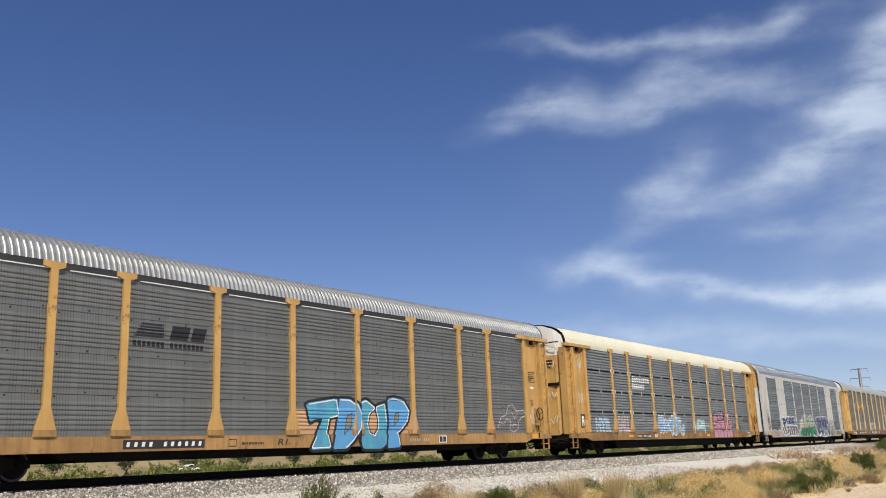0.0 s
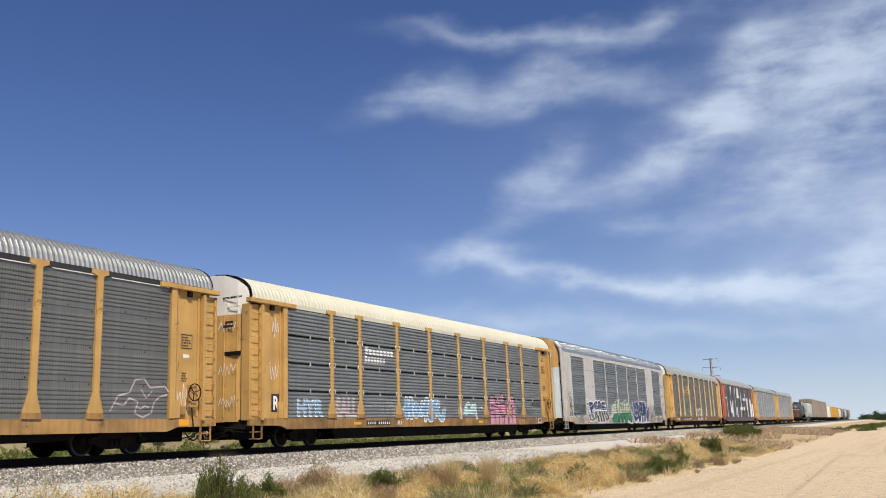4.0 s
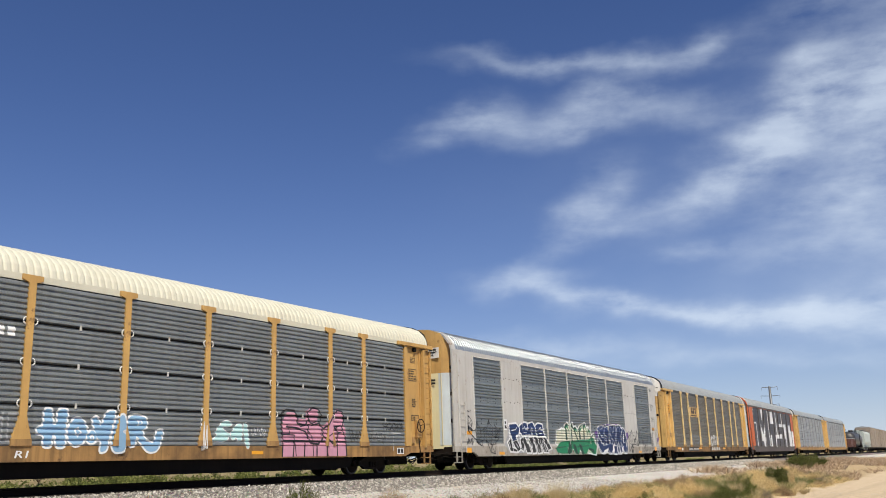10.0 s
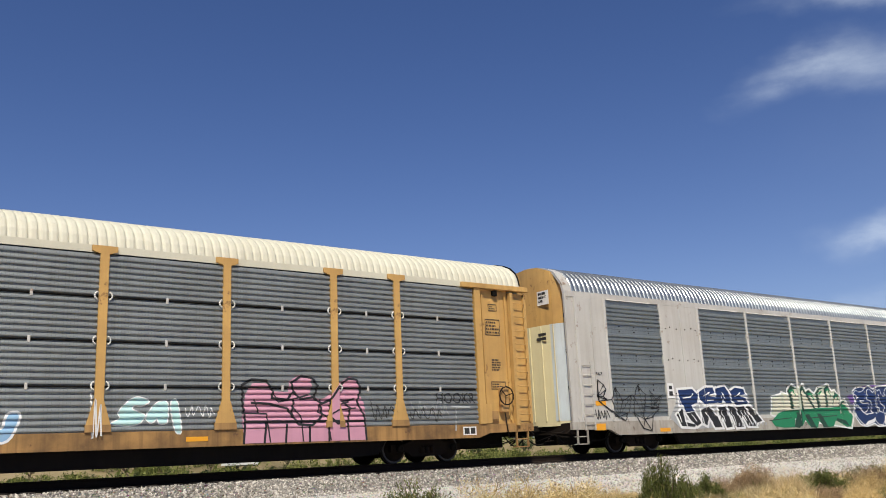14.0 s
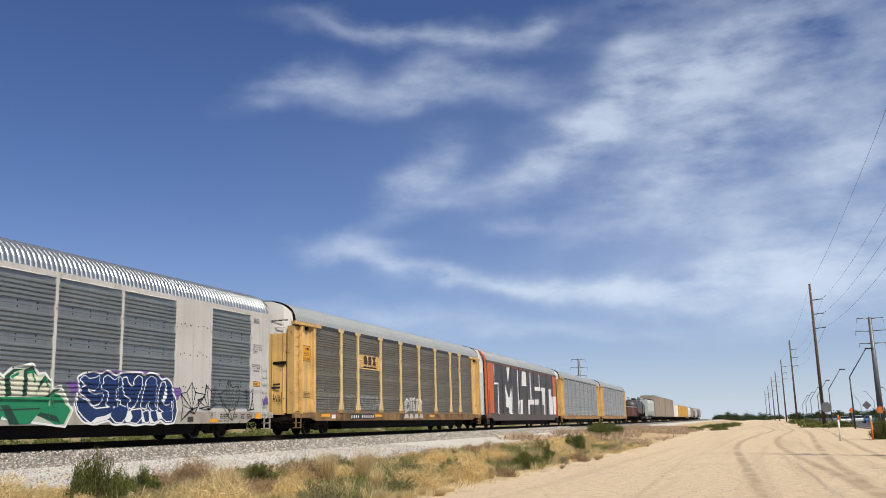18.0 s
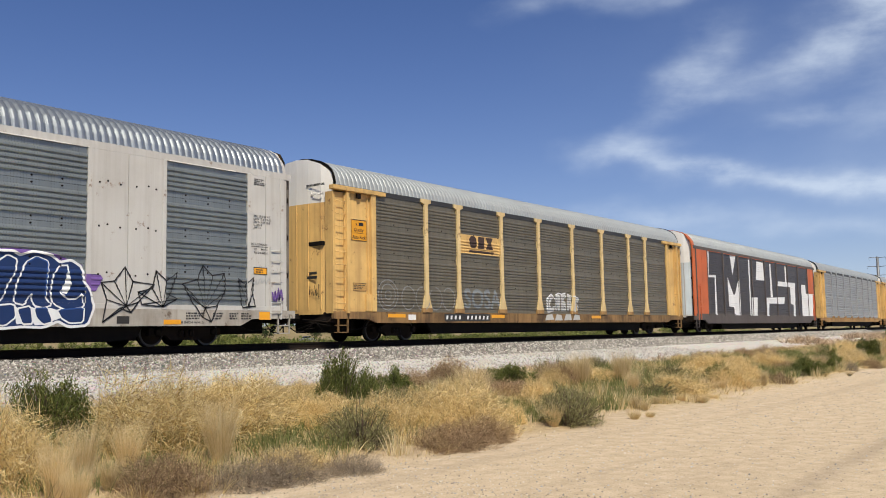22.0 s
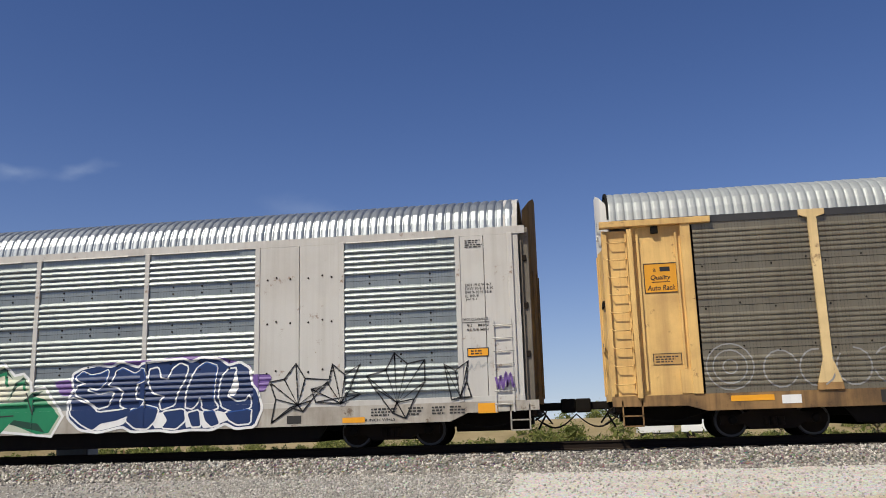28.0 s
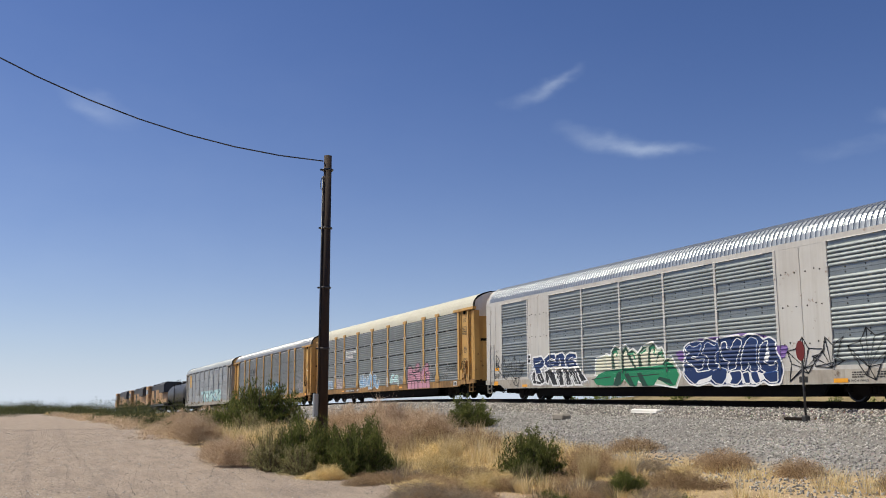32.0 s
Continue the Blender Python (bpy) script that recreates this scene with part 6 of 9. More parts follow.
def shrub_mesh(seed, stems, leaves, mat_leaf, spread=0.5, upright=0.8, leaf=0.035, tall=1.0):
    """A shrub of unit size: many thin branching stems and small leaves, denser outside."""
    r = np.random.default_rng(seed)
    v, f, t4 = [], [], []
    bm = B()
    ends = []
    for k in range(stems):
        a, e = r.uniform(0, math.tau), math.asin(r.uniform(0.12, 1.0))
        far = r.uniform(0.72, 1.0) * (1 + 0.18 * math.sin(3 * a + seed) * math.cos(2 * e + seed))
        p2 = Vector((math.cos(a) * math.cos(e) * spread * far, math.sin(a) * math.cos(e) * spread * far, tall * math.sin(e) * upright * far))
        p0 = Vector((p2.x * 0.25, p2.y * 0.25, 0))
        p1 = p0.lerp(p2, 0.5) + Vector((r.normal(0, 0.02), r.normal(0, 0.02), 0.05))
        rod(bm, p0, p1, 0.012, 0.008, 4, False)
        rod(bm, p1, p2, 0.008, 0.003, 4, False)
        ends.append((p0, p1, p2))
    stem = mesh_of("stem", bm, M_BARK)
    n = leaves
    idx = r.integers(0, stems, n)
    s = r.uniform(0.04, 1.06, n) ** 0.55
    P = np.array([[list(q) for q in e] for e in ends])
    pos = P[idx, 0] + (P[idx, 2] - P[idx, 0]) * s[:, None] + r.normal(0, 0.036, (n, 3))
    d = r.normal(0, 0.8, (n, 3))
    d[:, 2] = np.abs(d[:, 2]) + 0.8
    d /= np.linalg.norm(d, axis=1)[:, None]
    side = np.cross(d, r.normal(0, 1, (n, 3)))
    side /= np.linalg.norm(side, axis=1)[:, None] + 1e-9
    L = leaf * r.uniform(0.6, 1.6, n)[:, None]
    w = leaf * 0.14 * r.uniform(0.7, 1.3, n)[:, None]
    vv = np.stack([pos - side * w, pos + side * w, pos + d * L], 1).reshape(-1, 3)
    vv[:, 2] = np.maximum(vv[:, 2], 0.01)
    me = bpy.data.meshes.new("foliage")
    me.from_pydata(vv.tolist(), [], (np.arange(n)[:, None] * 3 + np.arange(3)).tolist())
    me.materials.append(mat_leaf)
    return stem, me


def heap_mesh(seed, mat, n=11000, fuzz=0.05, thick=0.0022, lift=0.0):
    """A rounded heap of fine tangled dry stalks, lumpy in outline."""
    r = np.random.default_rng(seed)
    d = r.normal(0, 1, (n, 3))
    d[:, 2] = np.abs(d[:, 2]) * 0.9 + lift
    d /= np.linalg.norm(d, axis=1)[:, None]
    lump = 1 + 0.2 * np.sin(d[:, :1] * 7 + seed) * np.cos(d[:, 1:2] * 6 + 2 * seed) + 0.1 * np.sin(d[:, :1] * 17 + d[:, 2:] * 13 + seed)
    depth = r.uniform(0.0, 1.0, (n, 1)) ** 0.5 * 0.72 + 0.22
    start = d * depth * lump * np.array([0.6, 0.6, 0.54])
    tip = start + (d * 0.5 + r.normal(0, 0.75, (n, 3))) * r.uniform(0.03, 0.1, (n, 1)) + r.normal(0, fuzz * 0.3, (n, 3))
    start[:, 2], tip[:, 2] = np.maximum(start[:, 2], 0.0), np.maximum(tip[:, 2], 0.015)
    s = np.cross(tip - start, r.normal(0, 1, (n, 3)))
    s *= thick / (np.linalg.norm(s, axis=1)[:, None] + 1e-9)
    v = np.stack([start - s, start + s, tip], 1).reshape(-1, 3)
    me = bpy.data.meshes.new("stalks")
    me.from_pydata(v.tolist(), [], (np.arange(n)[:, None] * 3 + np.arange(3)).tolist())
    me.materials.append(mat)
    return mesh_of("root", rod(B(), (0, 0, 0), (0, 0, 0.2), 0.02, seg=6), M_BARK), me


def bunch_mesh(seed, mat, n=1500):
    """A fountain of fine upright grass blades."""
    r = np.random.default_rng(seed)
    v, q, t = blades(np.zeros((1, 3)), np.array([0.11]), np.array([0.95]), n, 0.0024, 0.55, r)
    me = bpy.data.meshes.new("blades")
    me.from_pydata(v.tolist(), [], q.tolist() + t.tolist())
    me.materials.append(mat)
    return mesh_of("root", rod(B(), (0, 0, 0), (0, 0, 0.1), 0.05, seg=6), M_BARK), me


M_OLIVE = leaf_material("olive_weed_leaves", [(0.0, (0.13, 0.13, 0.05)), (0.5, (0.27, 0.25, 0.11)), (1.0, (0.42, 0.38, 0.2))])
SHRUBS = {"green": [shrub_mesh(k, 110, 18000, M_SHRUB, 0.62, 0.95, 0.05) for k in (11, 12, 13)],
          "olive": [shrub_mesh(k, 80, 7500, M_OLIVE, 0.6, 0.95, 0.042) for k in (14, 15)],
          "grey": [heap_mesh(k, M_GREYSHRUB, 7500, 0.05, 0.0024) for k in (21, 22)],
          "brown": [heap_mesh(k, M_BROWNSTRAW, 8500, 0.06, 0.003) for k in (23, 24)],
          "fluff": [heap_mesh(k, M_PINKSTRAW, 13000, 0.12, 0.0024, 0.5) for k in (25, 26)],
          "bunch": [bunch_mesh(k, M_PALESTRAW) for k in (27, 28)],
          "straw": [heap_mesh(k, M_STRAW, 11000, 0.07, 0.0034) for k in (31, 32, 33)]}
LOOKS = {"green": "dark green desert shrub on the verge", "grey": "low clump of grey-brown dead brush", "straw": "rounded mound of golden dry brush",
         "olive": "wispy olive-green weed on the verge", "brown": "tangled brown mound of dead weeds", "fluff": "tall fluffy mound of pinkish dead grass", "bunch": "pale feathery bunch of tall grass"}


def shrub(x, y, w, h, kind="green", turn=0.0):
    meshes = SHRUBS[kind]
    stem, leaf = meshes[int(abs(x * 7 + y * 3)) % len(meshes)]
    top, wide = {"green": (0.95, 1.2), "olive": (0.95, 1.2), "bunch": (0.95, 1.0)}.get(kind, (0.55, 1.2))
    s = thing("grass_bunch" if kind == "bunch" else "shrub", pose(x, y, ground_z(x, y) - 0.03, 0, 0, turn), LOOKS[kind], "grass" if kind == "bunch" else "shrub", "shrubs along the track")
    s.scale = (w / wide, w / wide, h / top)
    part("stem", stem, None, s)
    part("foliage", leaf, None, s)
    return s


for k, (x, y, w, h, kind) in enumerate([
        (6.2, 11.0, 1.3, 0.95, "green"), (5.4, 11.3, 1.0, 0.7, "green"), (7.2, 10.9, 0.9, 0.6, "green"), (11.1, 10.7, 0.9, 1.15, "green"), (11.7, 10.9, 1.0, 0.85, "green"), (12.6, 11.2, 1.2, 0.5, "green"), (14.0, 12.1, 1.1, 0.65, "green"), (10.3, 12.0, 0.9, 0.5, "olive"),
        (18.0, 13.6, 1.1, 0.6, "brown"), (15.3, 12.6, 0.9, 0.5, "brown"), (18.5, 12.2, 1.4, 0.55, "green"), (20.0, 11.8, 1.6, 0.7, "olive"), (24.1, 9.1, 0.8, 0.6, "green"), (30.0, 8.5, 1.2, 0.65, "green"), (34.2, 8.9, 1.2, 0.75, "green"), (31.0, 11.4, 1.2, 0.6, "olive"),
        (45.9, 9.9, 1.5, 0.9, "green"), (47.5, 10.6, 1.4, 0.8, "green"), (75.2, 14.0, 2.2, 1.1, "green"), (78.0, 14.6, 2.0, 1.1, "green"), (82.0, 14.0, 2.0, 1.1, "green"),
        (7.2, 10.3, 2.0, 0.95, "straw"), (8.6, 10.7, 2.2, 0.8, "straw"), (9.6, 11.2, 2.0, 0.75, "straw"), (4.8, 9.6, 1.5, 0.85, "straw"), (5.9, 8.2, 1.1, 0.42, "brown"), (7.2, 8.9, 0.6, 0.85, "bunch"), (5.5, 9.0, 0.5, 0.7, "bunch"), (6.1, 9.1, 0.45, 0.65, "bunch"), (5.0, 8.6, 0.45, 0.6, "bunch"), (9.4, 8.7, 1.3, 0.7, "olive"), (13.7, 7.9, 1.3, 0.75, "olive"), (14.3, 8.3, 1.2, 0.7, "olive"), (10.3, 7.8, 1.2, 0.4, "brown"), (11.2, 7.9, 1.0, 0.4, "brown"),
        (12.4, 9.8, 1.3, 0.6, "straw"), (13.6, 10.0, 1.5, 0.6, "straw"), (10.7, 9.4, 1.3, 0.6, "straw"), (11.7, 8.7, 1.7, 0.75, "straw"), (6.7, 7.8, 1.0, 0.35, "grey"), (7.2, 7.7, 0.9, 0.35, "grey"), (8.0, 7.5, 0.8, 0.25, "grey"),
        (-19.3, 2.95, 1.5, 1.1, "olive"), (-19.0, 3.55, 1.5, 1.25, "green"), (-18.3, 3.9, 1.4, 1.1, "green"), (-17.4, 4.3, 1.5, 1.25, "green"), (-18.2, 3.3, 1.1, 0.75, "olive"), (-10.8, 4.8, 0.7, 0.35, "green"), (-9.0, 5.9, 0.8, 0.4, "green"), (-35.0, 6.3, 3.2, 2.2, "green"), (-37.0, 5.8, 2.6, 1.7, "green"), (-33.4, 5.4, 1.6, 1.2, "olive"), (-30.3, 13.0, 2.1, 1.15, "green"),
        (-15.0, 6.9, 1.4, 1.05, "green"), (-12.3, 7.1, 0.7, 0.45, "green"), (-14.4, 6.5, 0.8, 0.5, "olive"), (-25.6, 3.9, 1.1, 0.8, "bunch"), (-26.6, 4.8, 1.2, 0.9, "bunch"), (-29.0, 7.7, 2.4, 1.2, "fluff"), (-27.4, 8.5, 2.6, 1.3, "fluff"), (-25.6, 8.3, 2.4, 1.2, "fluff"), (-24.0, 8.6, 2.2, 1.1, "fluff"), (-23.2, 6.9, 2.0, 1.0, "fluff"), (-20.9, 2.5, 1.5, 0.65, "fluff"), (-22.4, 2.4, 1.2, 0.6, "fluff"), (-30.5, 3.2, 1.8, 0.9, "fluff"), (-35.0, 3.4, 1.8, 0.8, "fluff"), (-41.0, 4.2, 2.2, 0.9, "fluff"), (-47.0, 6.4, 2.4, 1.0, "fluff"), (-24.6, 8.1, 1.9, 0.8, "straw"), (-22.8, 8.3, 1.8, 0.8, "brown"),
        (-21.6, 9.0, 1.7, 0.7, "brown"), (-19.6, 7.0, 1.3, 0.55, "straw"), (-18.0, 6.6, 0.7, 0.8, "bunch"), (-17.0, 7.9, 0.6, 0.75, "bunch"), (-13.5, 7.2, 0.5, 0.75, "bunch"), (-13.1, 7.7, 0.5, 0.7, "bunch"), (-12.6, 8.3, 1.3, 0.35, "brown"), (-13.7, 10.4, 1.3, 0.42, "brown"), (-12.0, 10.6, 1.0, 0.34, "brown"), (-17.9, 11.4, 1.4, 0.36, "brown"), (-16.1, 8.9, 1.3, 0.5, "brown"), (-14.9, 8.2, 1.1, 0.4, "brown"),
        (-9.6, 10.4, 1.1, 0.35, "brown"), (-8.2, 10.0, 1.0, 0.3, "grey"), (-16.6, 5.8, 1.2, 0.35, "grey"), (-12.4, 6.4, 1.2, 0.3, "grey"), (-11.0, 6.8, 1.0, 0.3, "grey"), (-22.4, 3.4, 1.1, 0.4, "grey"),
        (64.6, -6.6, 2.2, 1.5, "green"), (66.3, -7.3, 1.8, 1.2, "green")]):
    shrub(x, y, w, h, kind, 47.0 * k)
# mounds strewn along the verge between the larger plants
strew = random.Random(5)
for k in range(150):
    x = strew.uniform(4, 60) if k % 3 else strew.uniform(-60, -3)
    near = strew.random()
    if near < 0.3:
        y, kind, w, h = strew.uniform(7.9, 8.6), strew.choice(["grey", "brown", "bunch", "straw"]), strew.uniform(0.5, 1.0), strew.uniform(0.22, 0.42)
    elif near < 0.85:
        y, kind, w, h = strew.uniform(8.7, 11.6), strew.choice(["straw", "straw", "straw", "brown", "olive", "bunch"]), strew.uniform(0.8, 1.9), strew.uniform(0.35, 0.7)
    else:
        y, kind, w, h = strew.uniform(11.6, 13.6), strew.choice(["brown", "straw", "olive"]), strew.uniform(0.6, 1.2), strew.uniform(0.25, 0.5)
    if -14 < x < 4 and y > 9.6:
        continue
    if x < 0:
        w, h = 0.75 * w, 0.75 * h
    if kind == "bunch":
        w *= 0.5
        h *= 1.3
    shrub(x, y - verge_in(x) * (0.95 if y < 10 else 0.6) + bend(x)[0], w, h, kind, 31.0 * k)

# low dead weeds on the stony ground west of the camera
low_weeds = random.Random(9)
for k in range(60):
    x, y = low_weeds.uniform(-18, -8.5), low_weeds.uniform(3.4, 9.4)
    kind = low_weeds.choice(["brown", "brown", "brown", "grey", "straw"])
    if x > -11 and y > 7.5:
        continue
    shrub(x, y, low_weeds.uniform(0.6, 1.2), low_weeds.uniform(0.16, 0.34), kind, 29.0 * k)
# pale tufts along the road's edge
for k in range(24):
    x = low_weeds.uniform(4, 40)
    shrub(x, low_weeds.uniform(7.3, 9.0) + bend(x)[0], low_weeds.uniform(0.25, 0.5), low_weeds.uniform(0.12, 0.26), "bunch", 53.0 * k)

# scrub far off, joined
def scrub_field(name, places, mat, label, leaves=90, seed=3, fine=0.16):
    r = np.random.default_rng(seed)
    vs, fs = [], []
    c = np.array(places)
    n = len(c)
    idx = np.repeat(np.arange(n), leaves)
    d = r.normal(0, 1, (n * leaves, 3))
    d /= np.linalg.norm(d, axis=1)[:, None]
    d *= r.uniform(0.3, 1.0, (n * leaves, 1)) ** 0.6 * (1 + 0.2 * np.sin(d[:, :1] * 5 + d[:, 1:2] * 4 + idx[:, None]))
    d[:, 2] = np.abs(d[:, 2]) * 1.0
    pos = c[idx, :3] + d * np.stack([c[idx, 3], c[idx, 3], c[idx, 4]], 1)
    e1, e2 = r.normal(0, 1, (n * leaves, 3)), r.normal(0, 1, (n * leaves, 3))
    size = c[idx, 3:4] * fine * np.where(r.random((n * leaves, 1)) < 0.1, 2.2, 1.0)
    v = np.stack([pos + e1 * size, pos + e2 * size, pos - e1 * size * 0.6 - e2 * size * 0.4], 1).reshape(-1, 3)
    t = np.arange(n * leaves)[:, None] * 3 + np.arange(3)
    return stuff(name, v, [t], mat, label, "scrub")


def spots(n, xr, yr, wr, hr, seed, base=None):
    r = np.random.default_rng(seed)
    out = []
    for _ in range(n):
        x, y = r.uniform(*xr), r.uniform(*yr)
        out.append((x, y, ground_z(x, y) if base is None else base, r.uniform(*wr), r.uniform(*hr)))
    return out


def roadside_tree(x, y, height, seed):
    """A small desert tree: short forked trunk, spreading limbs, thin crown of clumped leaves."""
    r = random.Random(seed)
    tree = thing("desert_tree", (x, y, ground_z(x, y) - 0.05), "small dark-trunked desert tree beside the far road", "tree", "trees along the far road")
    bm = B()
    rod(bm, (0, 0, 0), (0.08, 0, 0.9), 0.2, 0.15, 8)
    tips = []
    for k in range(5):
        a = k * math.tau / 5 + r.uniform(-0.4, 0.4)
        mid = Vector((0.7 * math.cos(a), 0.7 * math.sin(a), 0.45 * height))
        end = Vector((1.7 * math.cos(a), 1.7 * math.sin(a), height * r.uniform(0.75, 1.0)))
        rod(bm, (0.08, 0, 0.85), mid, 0.11, 0.07, 6)
        rod(bm, mid, end, 0.07, 0.02, 6)
        tips += [mid.lerp(end, f) for f in (0.35, 0.7, 1.0)]
    part("trunk", bm, M_BARK, tree, "dark forked trunk")
    g = np.random.default_rng(seed)
    c = np.array([list(p) for p in tips])[g.integers(0, len(tips), 1600)] + g.normal(0, 0.42, (1600, 3))
    e1, e2 = g.normal(0, 0.075, (1600, 3)), g.normal(0, 0.075, (1600, 3))
    me = bpy.data.meshes.new("crown")
    me.from_pydata(np.stack([c + e1, c + e2, c - e1 - e2], 1).reshape(-1, 3).tolist(), [], np.arange(4800).reshape(-1, 3).tolist())
    me.materials.append(M_TREE)
    part("crown", me, None, tree, "thin olive-green crown")


for k in range(-4, 8):
    roadside_tree(99.4 + 16.1 * k, 167.0, 3.6 + 0.4 * math.sin(3 * k), 70 + k)
scrub_field("roadside_bushes", [(x * 3.3 + math.sin(x), 158 + 1.5 * math.sin(2.1 * x), 0.0, 0.75 + 0.2 * math.sin(3.3 * x), 0.85 + 0.2 * math.sin(1.9 * x)) for x in range(-30, 90)], M_TREE, "row of round dark bushes beyond the track", 260, fine=0.07)
scrub_field("scrub_beyond_track", spots(420, (-220, 320), (60, 166), (0.8, 2.0), (0.7, 1.9), 1), M_SHRUB, "green desert scrub on the low field beyond the track", 200, fine=0.06)
scrub_field("dry_brush_beyond_track", spots(700, (-200, 300), (26, 120), (0.5, 1.6), (0.2, 0.6), 2), M_BROWNSTRAW, "dry brush on the flat land beyond the track", 90, fine=0.07)
scrub_field("trees_on_the_bank", spots(230, (-320, 460), (150, 230), (1.6, 4.0), (1.4, 3.6), 12), M_SHRUB, "olive-green desert trees along an earth bank", 260, fine=0.07)
scrub_field("far_scrub_west", spots(300, (-320, -95), (-70, -2), (1.0, 2.6), (0.9, 2.3), 3) + spots(120, (-300, -110), (-14, 8), (1.0, 2.4), (0.9, 2.2), 9), M_FARSCRUB, "dark scrub along the western horizon", 900, fine=0.022)
scrub_field("verge_scrub_west", [(x, 4.8 + bend(x)[0] + 1.4 * math.sin(x), ground_z(x, 4.8 + bend(x)[0]), 1.1 + 0.4 * math.sin(2.3 * x), 0.95 + 0.55 * math.sin(1.7 * x + 1)) for x in range(-125, -38, 2)], M_FARSCRUB, "green scrub edging the dirt road", 2600, fine=0.018)
scrub_field("verge_brush_west", [(x, 3.3 + bend(x)[0] + 0.9 * math.sin(1.3 * x), ground_z(x, 3.3 + bend(x)[0]), 0.9, 0.45) for x in range(-125, -34, 2)], M_PINKSTRAW, "pale dry brush edging the dirt road", 2200, fine=0.014)
scrub_field("verge_scrub_east", spots(26, (120, 260), (6.5, 12.5), (0.8, 1.6), (0.3, 0.7), 4) + spots(60, (130, 330), (-9.5, -5), (0.8, 2.0), (0.4, 1.0), 5), M_SHRUB, "green scrub along the dirt road", 260, fine=0.06)
scrub_field("far_tree_line", spots(90, (140, 520), (-95, -36), (2.5, 4.5), (2.6, 5.0), 6) + spots(60, (60, 140), (-95, -48), (2.0, 3.6), (1.8, 3.4), 8) + spots(50, (500, 900), (-60, 40), (3, 5), (2.5, 5), 10), M_TREE, "dark green trees beyond the asphalt road", 520, fine=0.06)
scrub_field("far_horizon_trees", spots(140, (-900, 1200), (300, 900), (4, 9), (2.5, 5), 7), M_TREE, "low dark trees on the northern horizon", 160, fine=0.08)

# ---- stone: ballast and apron gravel ----
def stone_material(name, stops):
    m, nt, n = shader(name, stops[0][1], 0.9, 0, 0.2)
    geo = nt.nodes.new("ShaderNodeNewGeometry")
    col = ramp(nt, geo.outputs["Random Per Island"], stops)
    v = coords(nt)
    col = mix(nt, 0.35, col, ramp(nt, noise_tex(nt, v, 50, 3), [(0.3, (0.2, 0.18, 0.16)), (0.7, (0.75, 0.72, 0.67))]))
    nt.links.new(col, n.inputs["Base Color"])
    return m


M_STONE = stone_material("ballast_stone", [(0.0, (0.025, 0.02, 0.018)), (0.38, (0.09, 0.075, 0.06)), (0.65, (0.28, 0.245, 0.205)), (0.87, (0.50, 0.46, 0.405)), (1.0, (0.72, 0.68, 0.62))])
# oil-stained stone, darkened further to carry the shade beneath the train
M_DARKSTONE = stone_material("oily_shaded_ballast_stone", [(0.0, (0.02, 0.017, 0.015)), (0.6, (0.06, 0.05, 0.042)), (1.0, (0.13, 0.11, 0.09))])
M_GREYSTONE = worn("grey_boulder_stone", (0.3, 0.27, 0.23), (0.2, 0.17, 0.14), 0.9)
M_ROADSTONE = stone_material("road_gravel_stone", [(0.0, (0.1, 0.075, 0.06)), (0.5, (0.27, 0.215, 0.17)), (1.0, (0.55, 0.47, 0.39))])
M_RUBBLE = stone_material("dark_grey_crushed_stone", [(0.0, (0.05, 0.045, 0.04)), (0.35, (0.16, 0.148, 0.132)), (0.75, (0.31, 0.29, 0.265)), (1.0, (0.6, 0.57, 0.53))])
M_CRUMB = stone_material("sandy_crumb", [(0.0, (0.15, 0.1, 0.07)), (0.5, (0.42, 0.31, 0.21)), (1.0, (0.85, 0.76, 0.62))])
M_CHIP = stone_material("apron_gravel", [(0.0, (0.09, 0.08, 0.07)), (0.3, (0.28, 0.26, 0.235)), (0.7, (0.47, 0.44, 0.40)), (1.0, (0.72, 0.69, 0.65))])
OCTA = np.array([(1, 0, 0), (-1, 0, 0), (0, 1, 0), (0, -1, 0), (0, 0, 1), (0, 0, -1)], float)
OCT_F = np.array([(0, 2, 4), (2, 1, 4), (1, 3, 4), (3, 0, 4), (2, 0, 5), (1, 2, 5), (3, 1, 5), (0, 3, 5)])


def stones(name, n, xr, orr, size, mat, label, seed, dense=1.0):
    r = np.random.default_rng(seed)
    u = r.uniform(-1, 1, n)
    mid = min(max(8.0, xr[0]), xr[1] - 6.0)
    x = mid + np.abs(u) ** 1.35 * np.where(u > 0, xr[1] - mid, xr[0] - mid)
    o = r.uniform(*orr, n)
    pos = np.empty((n, 3))
    for k in range(n):
        y = o[k] + bend(x[k])[0]
        pos[k] = (x[k], y, ground_z(x[k], y))
    s = r.uniform(*size, n) * (1 + 0.012 * np.abs(x - mid))
    a = r.normal(0, 1, (n, 3, 3))
    q, _ = np.linalg.qr(a)
    shape = OCTA[None] * r.uniform(0.6, 1.15, (n, 6, 1)) * np.array([1, 0.85, 0.65])
    v = np.einsum("nij,nkj->nki", q, shape) * s[:, None, None] + pos[:, None] + np.array([0, 0, 0.25]) * s[:, None, None]
    f = (np.arange(n)[:, None, None] * 6 + OCT_F[None]).reshape(-1, 3)
    return stuff(name, v.reshape(-1, 3), [f], mat, label, "stones")


